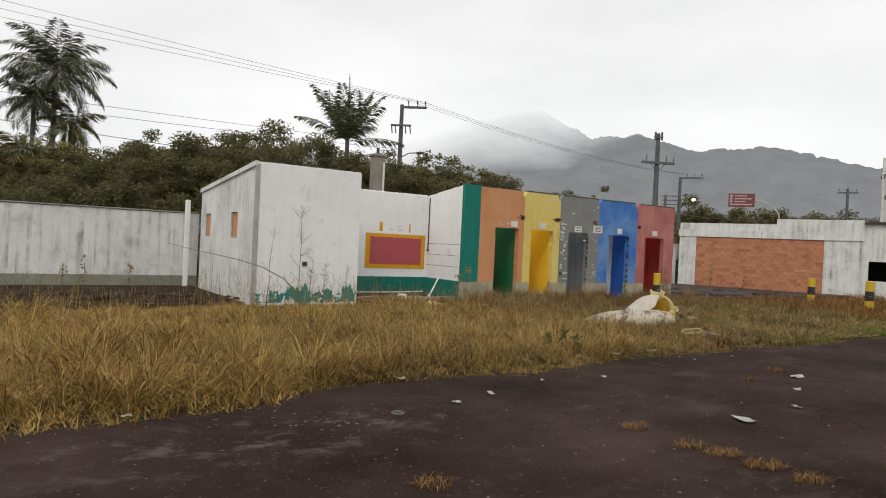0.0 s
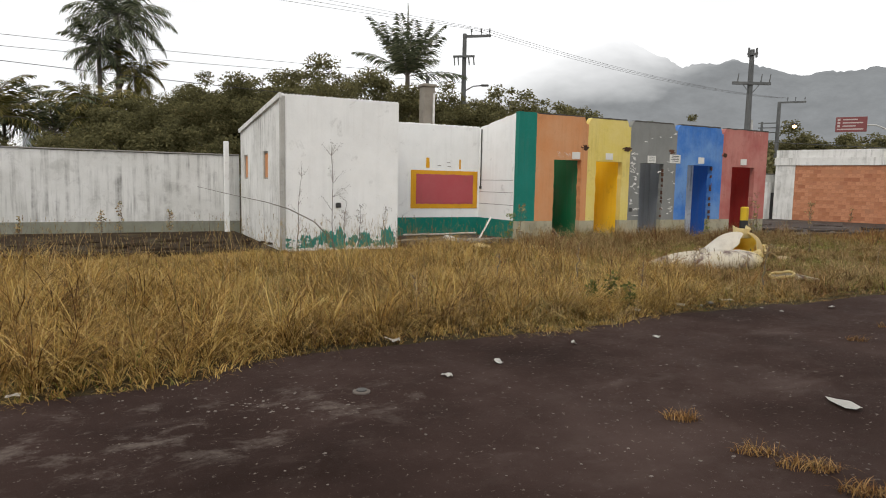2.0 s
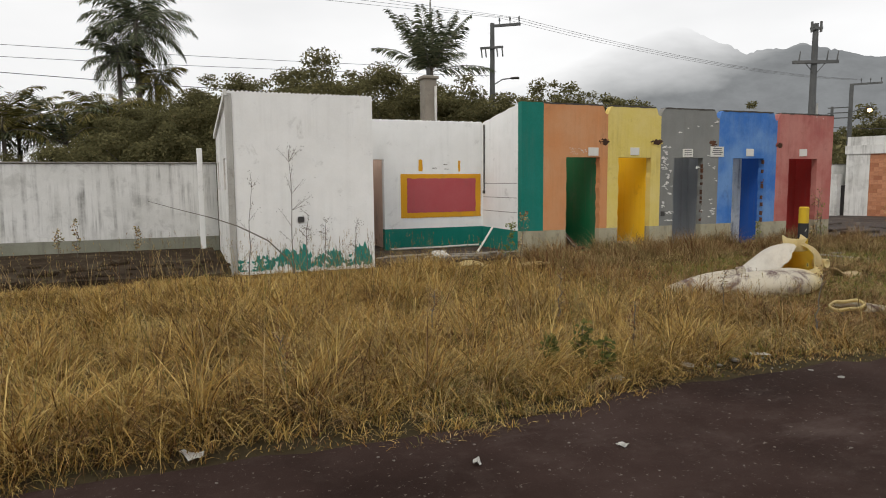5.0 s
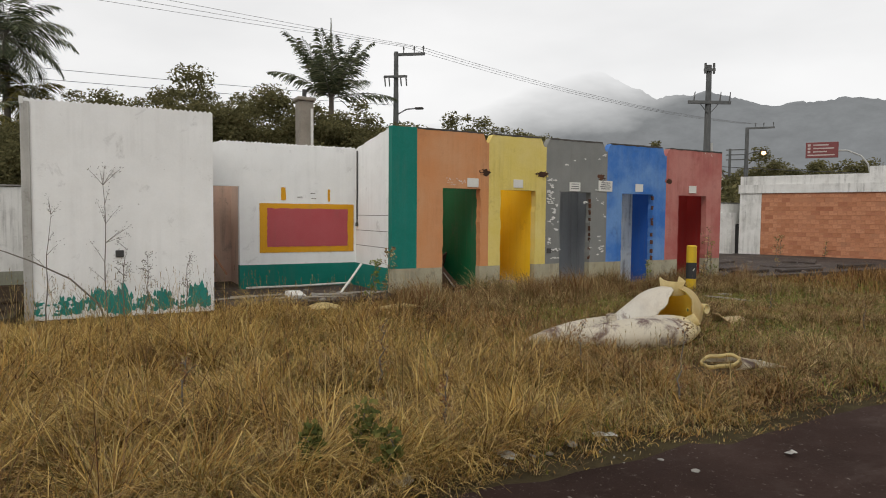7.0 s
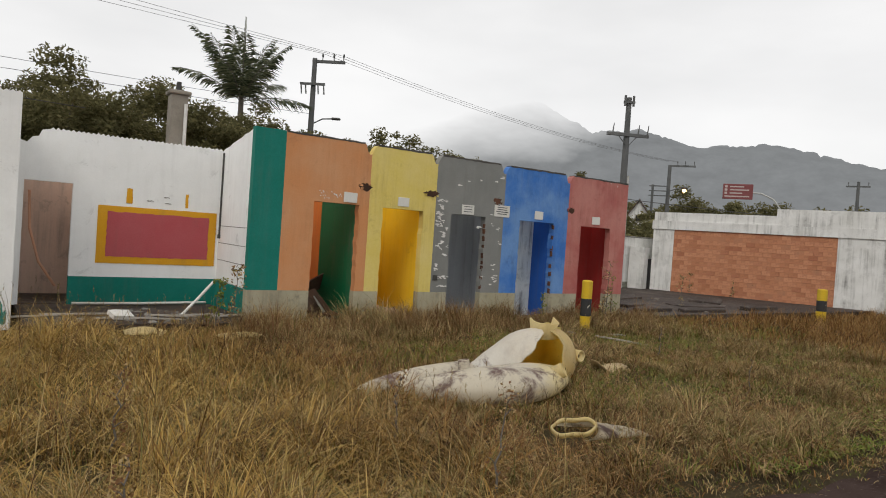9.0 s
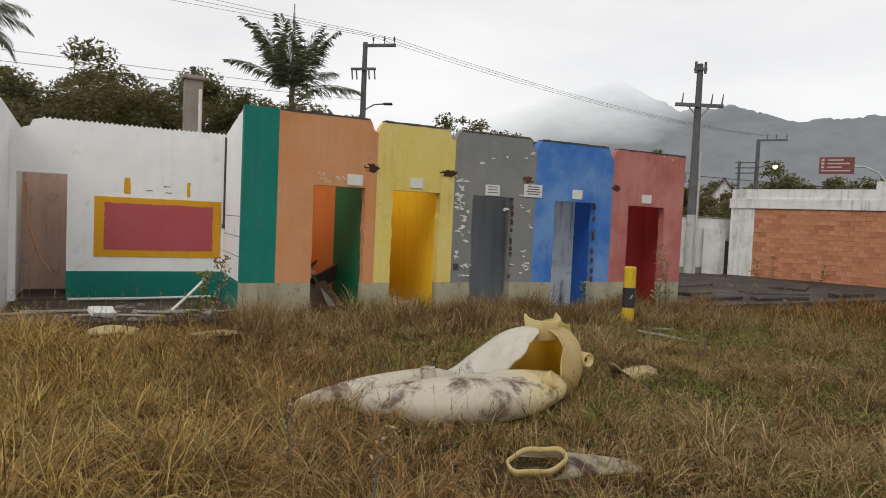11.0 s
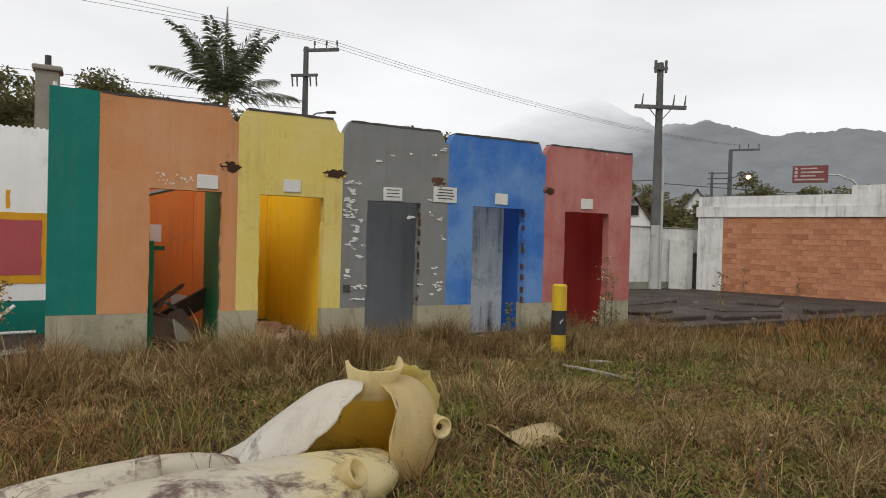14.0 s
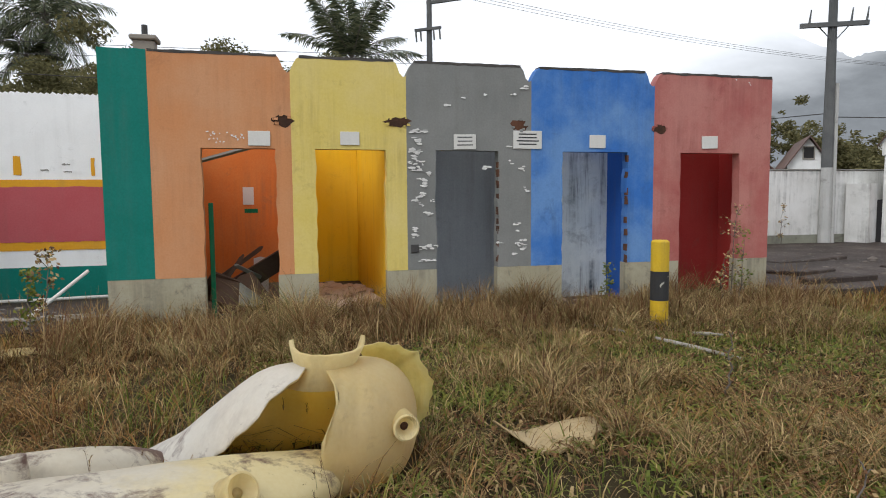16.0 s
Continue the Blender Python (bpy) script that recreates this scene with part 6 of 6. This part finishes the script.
def blades(rng, pts, h, w, lean, seg=3, az=None):
    """Blades as bent tapering strips. pts: n x 3 feet, h and w: n, lean: n. Returns vertices and faces as arrays."""
    n = len(pts)
    if az is None:
        az = rng.uniform(0, 2 * np.pi, n)
    fwd = np.stack((np.cos(az), np.sin(az), np.zeros(n)), 1)
    tw = az + np.pi / 2 + rng.uniform(-0.6, 0.6, n)
    side = np.stack((np.cos(tw), np.sin(tw), np.zeros(n)), 1)
    across = np.stack((-np.sin(az), np.cos(az), np.zeros(n)), 1) * (rng.normal(0, 0.24, n) * h)[:, None]
    rows = []
    for k in range(seg):
        f = k / seg
        p = pts + across * f ** 2 + fwd * (lean * h * f ** 1.8)[:, None] + np.array((0, 0, 1.0)) * (h * (f - 0.28 * lean * f ** 2.2))[:, None]
        ww = (w * (1 - 0.55 * f))[:, None] * 0.5
        rows.append(p - side * ww)
        rows.append(p + side * ww)
    tip = pts + across + fwd * (lean * h)[:, None] + np.array((0, 0, 1.0)) * (h * (1 - 0.28 * lean - 0.12 * lean ** 2))[:, None]
    rows.append(tip)
    m = 2 * seg + 1
    v = np.stack(rows, 1).reshape(-1, 3)
    base = np.arange(n) * m
    quads = [np.stack((base + 2 * k, base + 2 * k + 1, base + 2 * k + 3, base + 2 * k + 2), 1) for k in range(seg - 1)]
    tri = np.stack((base + m - 3, base + m - 2, base + m - 1), 1)
    return v, np.concatenate(quads), tri


def strips_ob(name, v, quads, tris, mat, m):
    me = bpy.data.meshes.new(name)
    nq, nt = len(quads), len(tris)
    me.vertices.add(len(v))
    me.vertices.foreach_set("co", v.astype(np.float32).ravel())
    me.loops.add(nq * 4 + nt * 3)
    me.loops.foreach_set("vertex_index", np.concatenate((quads.ravel(), tris.ravel())).astype(np.int32))
    me.polygons.add(nq + nt)
    me.polygons.foreach_set("loop_start", np.concatenate((np.arange(nq) * 4, nq * 4 + np.arange(nt) * 3)).astype(np.int32))
    me.update(calc_edges=True)
    me.materials.append(mat)
    ob = new(name, me)
    ob.matrix_basis = m
    return ob


EDGE_B = np.array([b for _, b in edge])


def edge_of(u):
    return np.interp(u, [p[0] for p in edge], EDGE_B)


def statue_free(u, b):
    hit = np.zeros(u.shape, bool)
    for rows in (LOBE, TAIL, SHELL):
        c = np.interp(u, [s[0] for s in rows], [s[1] for s in rows])
        w = np.interp(u, [s[0] for s in rows], [s[3] for s in rows])
        hit |= (u > rows[0][0]) & (u < rows[-1][0]) & (np.abs(b - c) < w * 0.9)
    ring = ((u - 0.72) ** 2 + (b + 6.25) ** 2 < 0.22 ** 2)
    return ~(hit | ring)


def tall(u, b):
    """1 in the tall dry meadow of the west, falling to 0 on the trodden ground before the booths."""
    return np.clip((1.2 - u) / 4.5, 0, 1)


def meadow(name, n, u0, u1, b0, b1, seed, mat, label, keep, height, width=(0.004, 0.009), lean=(0.15, 0.9), seg=3):
    rng = np.random.default_rng(seed)
    u = rng.uniform(u0, u1, n)
    b = rng.uniform(b0, b1, n)
    # tufts: pull part of the blades together; each tuft has its own height and spreads outwards
    cell = 0.23
    ci, cj = np.floor(u / cell).astype(int), np.floor(b / cell).astype(int)
    tab = np.random.default_rng(seed + 9).random((3, 97, 89))
    tx, ty = (ci + 0.5 + 0.9 * (tab[0, ci % 97, cj % 89] - 0.5)) * cell, (cj + 0.5 + 0.9 * (tab[1, ci % 97, cj % 89] - 0.5)) * cell
    vigour = 0.45 + 0.95 * tab[2, ci % 97, cj % 89]
    pull = rng.random(n)[:, None] ** 0.6 * 0.8 * np.clip(vigour, 0, 1)[:, None]
    ub = np.stack((u, b), 1) * (1 - pull) + np.stack((tx, ty), 1) * pull
    u, b = ub[:, 0] + rng.normal(0, 0.02, n), ub[:, 1] + rng.normal(0, 0.02, n)
    out = np.arctan2(b - ty, u - tx) + rng.normal(0, 0.5, n)
    flow = fnoise(u, b, 0.7, 71) * 12.0 + rng.normal(0, 0.45, n)
    pick = rng.random(n)
    az = np.where(pick < 0.5, out, np.where(pick < 0.86, flow, rng.uniform(0, 6.283, n)))
    spill = 0.34 * (fnoise(u, b, 0.8, 17) - 0.45)
    ok = (b > edge_of(u) + rng.uniform(-0.10, 0.28, n) - 0.02 + spill) & statue_free(u, b) & (rng.random(n) < keep(u, b))
    u, b, az, vigour = u[ok], b[ok], az[ok], vigour[ok]
    k = len(u)
    h = height(u, b) * rng.uniform(0.4, 1.25, k) * vigour
    shy = np.clip((b - edge_of(u)) / 0.5, 0.25, 1)
    shy = np.where(u < -3.0, shy * np.clip((-b - 0.3) / 1.8, 0.2, 1), shy)
    v, q, t = blades(rng, np.stack((u, b, np.full(k, -0.015)), 1), h * shy, rng.uniform(*width, k), rng.uniform(*lean, k), seg, az)
    return tagged(strips_ob(name, v, q, t, mat, FM), label, "grass", kind="stuff")


def inside(u, b):
    """Open ground: not within the building, the recess floor or on the slabs."""
    bld = ((u > -5.75) & (u < -3.05) & (b > -0.05)) | ((u >= -3.05) & (u <= -0.1) & (b > -0.35)) | ((u > -0.15) & (u < 8.7) & (b > -0.04))
    east = (u > 8.7) & (b > -0.45)
    west = (u < -5.7) & (b > -0.25 + 0.3 * np.sin(u * 1.7))
    return ~(bld | east | west)


def clump(u, b):
    c = fnoise(u, b, 1.3, 1) * 0.4 + fnoise(u, b, 0.42, 2) * 0.4 + fnoise(u, b, 0.17, 3) * 0.2
    return np.clip((c - 0.2) * 1.65, 0.03, 1)


bare = lambda u, b: np.clip((fnoise(u, b, 1.1, 5) * 0.6 + fnoise(u, b, 0.4, 6) * 0.4 - 0.36) * 4.5, 0.05, 1)
near = lambda u, b: np.clip((-3.2 - b) / 2.0, 0, 1) * np.clip((u + 7.5) / 2.0, 0, 1)
meadow("tall_grass", 285000, -19, 2.8, -8.4, 0.1, 11, GRASS, "tall dry straw-coloured meadow grass", lambda u, b: inside(u, b) * (0.12 + 0.88 * tall(u, b)) * np.clip(clump(u, b) * 2.0, 0.16, 1), lambda u, b: 0.12 + 0.48 * clump(u, b) * (0.4 + 0.6 * tall(u, b)), (0.004, 0.010), (0.45, 1.6))
meadow("fine_grass", 175000, -7.5, 4.5, -8.4, -3.0, 18, GRASS_DULL, "fine tangled brown and straw grass beside the asphalt", lambda u, b: inside(u, b) * near(u, b) * np.clip(clump(u, b) * 1.7, 0.1, 1) * (0.3 + 0.7 * tall(u, b)), lambda u, b: 0.09 + 0.32 * clump(u, b) * (0.5 + 0.5 * tall(u, b)), (0.003, 0.006), (0.4, 1.6), 4)
meadow("short_grass", 185000, -2.5, 9.5, -8.2, 0.2, 12, GRASS_DULL, "short trodden brown and green grass", lambda u, b: inside(u, b) * (1 - 0.8 * tall(u, b)) * bare(u, b), lambda u, b: 0.07 + 0.26 * clump(u, b) ** 1.5 + 0.48 * np.clip(1 - np.abs(b + 0.7) / 1.4, 0, 1) * fnoise(u, b, 0.5, 44), (0.004, 0.010), (0.35, 1.45))
meadow("green_weeds", 62000, -14, 12, -8.3, 0.0, 13, GRASS_GREEN, "patches of fresh green weeds among dry grass", lambda u, b: inside(u, b) * np.clip((fnoise(u, b, 1.4, 21) - 0.48 + 0.16 * (u > 2)) * 5 + 0.5 * (b < edge_of(u) + 0.6), 0.02, 1), lambda u, b: 0.06 + 0.20 * clump(u, b), (0.005, 0.012), (0.4, 1.4))
meadow("far_grass", 60000, 8.5, 26, -8.3, -0.2, 14, GRASS, "dry grass verge before the slab", lambda u, b: inside(u, b) * np.clip(clump(u, b) * 1.6, 0.3, 1), lambda u, b: 0.12 + 0.26 * clump(u, b), (0.007, 0.014))
meadow("straw_litter", 95000, -16, 9, -8.4, -0.3, 15, GRASS, "flattened straw lying on the ground", lambda u, b: inside(u, b) * (1 - 0.6 * tall(u, b) * (b > edge_of(u) + 0.7)) * np.where(u > 0.5, bare(u, b) * 0.7, 1), lambda u, b: 0.14 + 0.24 * clump(u, b), (0.004, 0.009), (1.3, 1.9))
meadow("wall_grass", 34000, -0.4, 8.7, -1.5, -0.05, 16, GRASS_RED, "reddish dry grass standing before the booths", lambda u, b: inside(u, b) * np.clip(fnoise(u, b, 0.7, 51) * 1.9 - 0.3, 0.05, 1), lambda u, b: 0.20 + 0.36 * fnoise(u, b, 0.45, 52), (0.004, 0.009), (0.15, 0.9))


# low leaves flat on the trodden ground
def ground_leaves(name, n, seed, mat, label, size):
    rng = np.random.default_rng(seed)
    u, b = rng.uniform(1.5, 9.0, n), rng.uniform(-7.6, -1.2, n)
    ok = inside(u, b) & statue_free(u, b) & (b > edge_of(u) + 0.1) & (rng.random(n) < np.clip((fnoise(u, b, 0.9, seed) * 0.6 + fnoise(u, b, 0.3, seed + 1) * 0.4 - 0.42) * 5, 0.02, 1))
    u, b = u[ok], b[ok]
    k = len(u)
    v, q, t = blades(rng, np.stack((u, b, rng.uniform(0.0, 0.035, k)), 1), rng.uniform(*size, k), rng.uniform(0.012, 0.026, k), rng.uniform(1.5, 2.1, k))
    tagged(strips_ob(name, v, q, t, mat, FM), label, "ground leaves", kind="stuff")


ground_leaves("dead_leaves", 26000, 81, GRASS_RED, "dark reddish dead leaves flat on the ground", (0.03, 0.07))
ground_leaves("creeping_weeds", 30000, 85, GRASS_GREEN, "low green creeping weeds on trodden ground", (0.03, 0.08))

# seed stalks standing above the meadow
def stalks():
    rng = np.random.default_rng(31)
    n = 9000
    u, b = rng.uniform(-16, 8.6, n), rng.uniform(-7.4, -0.1, n)
    ok = inside(u, b) & statue_free(u, b) & (b > edge_of(u) + 0.3) & (rng.random(n) < 0.15 + 0.5 * fnoise(u, b, 1.3, 33))
    u, b = u[ok], b[ok]
    k = len(u)
    v, q, t = blades(rng, np.stack((u, b, np.zeros(k)), 1), (0.30 + 0.35 * tall(u, b)) * rng.uniform(0.7, 1.35, k), rng.uniform(0.004, 0.007, k), rng.uniform(0.05, 0.45, k))
    # ears: short tufts at the top of each stalk
    tips = v.reshape(k, -1, 3)[:, -1]
    rep = 9
    feet = np.repeat(tips, rep, 0) - np.stack((np.zeros(k * rep), np.zeros(k * rep), rng.uniform(0, 0.09, k * rep)), 1)
    v2, q2, t2 = blades(rng, feet, rng.uniform(0.02, 0.045, k * rep), rng.uniform(0.003, 0.006, k * rep), rng.uniform(0.2, 0.8, k * rep))
    m = len(v)
    tagged(strips_ob("grass_seed_stalks", np.concatenate((v, v2)), np.concatenate((q, q2 + m)), np.concatenate((t, t2 + m)), GRASS_DULL, FM), "thin brown seed stalks above the dry meadow", "grass", kind="stuff")


stalks()


def weed(u, b, h, seed, label, branches=7, leaf=0.035, mat=None, lean=(0.05, 0.0)):
    """A thin dry weed: a stem, side twigs and small leaves."""
    r = random.Random(seed)
    t = thing("weed", FM @ pose(u, b, 0), label, "weed", "tall weeds")
    bm = bmesh.new()
    stem = [Vector((lean[0] * h * (k / 8) ** 2 + r.gauss(0, 0.012), lean[1] * h * (k / 8) ** 2 + r.gauss(0, 0.01), h * k / 8)) for k in range(9)]
    tube(bm, stem, [0.009 * (1 - 0.8 * k / 8) + 0.001 for k in range(9)], 5)
    lv, lf = [], []
    ends = [stem[-1]]
    for k in range(branches):
        p = stem[r.randint(2, 8)]
        a = r.uniform(0, 6.28)
        q = p + Vector((math.cos(a), 0.5 * math.sin(a), r.uniform(0.3, 1.2))).normalized() * h * r.uniform(0.06, 0.2)
        tube(bm, [p, p.lerp(q, 0.5) + Vector((0, 0, 0.01)), q], [0.004, 0.003, 0.001], 4)
        ends += [q, p.lerp(q, 0.6)]
    for e in ends:
        for _ in range(r.randint(3, 7)):
            d = Vector((r.gauss(0, 1), r.gauss(0, 0.6), r.gauss(0, 0.8))).normalized()
            s = d.orthogonal().normalized() * leaf * 0.3
            o = e + Vector((r.gauss(0, 0.02), r.gauss(0, 0.02), r.gauss(0, 0.03)))
            i = len(lv)
            lv += [tuple(o), tuple(o + d * leaf * 0.5 + s), tuple(o + d * leaf), tuple(o + d * leaf * 0.5 - s)]
            lf.append((i, i + 1, i + 2, i + 3))
    part("stem", bm, BARK, t)
    arrays_ob("leaves", lv, lf, mat or GRASS_DULL, parent=t)


weed(-4.66, -0.22, 2.2, 1, "tall dry weed climbing against the white wall", 15, 0.022, BARK, (0.0, 0.02))
weed(-4.45, -0.3, 1.0, 2, "dry twiggy weed against the white wall", 12, 0.024, BARK)
weed(-4.15, -0.35, 0.9, 3, "dry twiggy weed against the white wall", 14, 0.026, BARK)
weed(-5.4, -0.3, 1.5, 4, "thin dry weed at the corner of the white block", 8, 0.022, BARK)
weed(-3.6, -0.3, 0.8, 5, "dry weed at the wall foot", 10, 0.024, BARK)
for k, (u, b, h) in enumerate(((-8.5, 3.8, 0.8), (-8.9, 4.2, 0.6), (-12.5, 3.0, 1.0), (-7.4, 4.4, 0.6), (-10.5, 4.0, 0.5), (-14.5, 3.2, 0.7))):
    weed(u, b, h, 30 + k, "dry weed growing at the boundary wall", 8, 0.05)
for k, (u, b, h) in enumerate(((-0.5, -0.75, 0.9), (-0.7, -0.6, 0.7), (7.75, -0.35, 1.2), (7.95, -0.3, 0.9), (7.5, -0.5, 0.6), (5.9, -0.3, 0.5))):
    weed(u, b, h, 50 + k, "thin green-brown weed in front of the booths", 12, 0.05, GRASS_GREEN if k % 2 else GRASS_DULL)
for k, (u, b, h) in enumerate(((13.6, 6.8, 1.3), (15.0, 6.9, 1.1), (12.0, 0.8, 0.9), (17.8, 4.6, 0.8), (18.8, 3.5, 0.7), (19.7, 3.2, 0.7))):
    weed(u, b, h, 70 + k, "dry weed on the broken slab", 10, 0.06)
for k, (x, y, h) in enumerate(((4.0, 10.75, 0.6), (3.3, 11.6, 0.5), (1.5, 11.0, 0.55), (0.4, 9.6, 0.5), (-0.4, 8.2, 0.45), (2.2, 9.7, 0.5), (7.2, 14.2, 0.4), (6.9, 16.4, 0.45))):
    p = loc(x, y)
    weed(p.x, p.y, h, 90 + k, "reddish-brown dock weed standing in the meadow", 9, 0.028, GRASS_RED)
for k, (x, y, h) in enumerate(((1.75, 9.2, 0.34), (1.95, 9.05, 0.26), (1.5, 8.95, 0.28))):
    p = loc(x, y)
    weed(p.x, p.y, h, 120 + k, "low leafy green weed at the asphalt edge", 16, 0.05, WEED_LEAF)
bm = tube(bmesh.new(), [(-7.0, 1.9, 1.25), (-6.5, 1.1, 1.12), (-5.9, 0.1, 0.98), (-5.55, -0.3, 0.86), (-5.1, -0.45, 0.62), (-4.75, -0.5, 0.25), (-4.68, -0.5, 0.0)], [0.004, 0.006, 0.008, 0.010, 0.012, 0.013, 0.014], 6)
tagged(mesh_ob("arching_branch", bm, BARK, FM), "long bare branch arching past the white corner", "branch")

# tufts rooted in cracks of the asphalt
def tufts(spots, seed, mat, label, n=110, h=(0.03, 0.10)):
    rng = np.random.default_rng(seed)
    pts, hh = [], []
    for x, y, rx, ry, k in spots:
        a, d = rng.uniform(0, 6.28, k), np.sqrt(rng.random(k))
        pts.append(np.stack((x + rx * d * np.cos(a), y + ry * d * np.sin(a), np.full(k, -0.005)), 1))
    pts = np.concatenate(pts)
    k = len(pts)
    v, q, t = blades(rng, pts, rng.uniform(*h, k), rng.uniform(0.003, 0.006, k), rng.uniform(0.3, 1.4, k))
    tagged(strips_ob("crack_grass", v, q, t, mat, Matrix.Identity(4)), label, "grass", kind="stuff")


tufts([(1.72, 5.52, 0.10, 0.07, 160), (2.0, 5.05, 0.12, 0.05, 120), (2.2, 4.9, 0.16, 0.06, 200), (2.4, 4.65, 0.17, 0.07, 240), (2.6, 4.4, 0.15, 0.06, 160), (0.0, 4.0, 0.12, 0.1, 160), (0.05, 3.2, 0.1, 0.08, 100), (4.6, 8.7, 0.16, 0.06, 140), (3.9, 8.0, 0.1, 0.05, 70)], 61, GRASS, "dry tufts growing from cracks in the asphalt")

# ---- bricks of the infill wall, last ----
BW, BH, BD = 0.29, 0.165, 0.09
bm = box(bmesh.new(), -BW / 2 + 0.005, BW / 2 - 0.005, -BD, 0, -BH / 2 + 0.005, BH / 2 - 0.005, 0.006)
brick_me = bpy.data.meshes.new("brick")
bm.to_mesh(brick_me)
bm.free()
brick_me.materials.append(BRICK)
half_me = bpy.data.meshes.new("half_brick")
bm = box(bmesh.new(), -BW / 4 + 0.005, BW / 4 - 0.005, -BD, 0, -BH / 2 + 0.005, BH / 2 - 0.005, 0.006)
bm.to_mesh(half_me)
bm.free()
half_me.materials.append(BRICK)
r = random.Random(90)
rows_n = 15
for row in range(rows_n):
    z = 0.02 + BH * (row + 0.5)
    x = 0.0
    odd = row % 2
    while x < 5.5 - 0.05:
        w = BW / 2 if (x == 0.0 and odd) or 5.5 - x < BW * 0.75 else BW
        ob = bpy.data.objects.new("brick", brick_me if w == BW else half_me)
        scene.collection.objects.link(ob)
        ob.parent = brick_core
        lost = r.random() < 0.08
        ob.matrix_basis = pose(min(x + w / 2, 5.5 - w / 2), 0.028 + (0.05 if lost else r.uniform(-0.006, 0.008)) + BD * 0.72, z, r.uniform(-1, 1), r.uniform(-0.6, 0.6), r.uniform(-1, 1))
        x += w
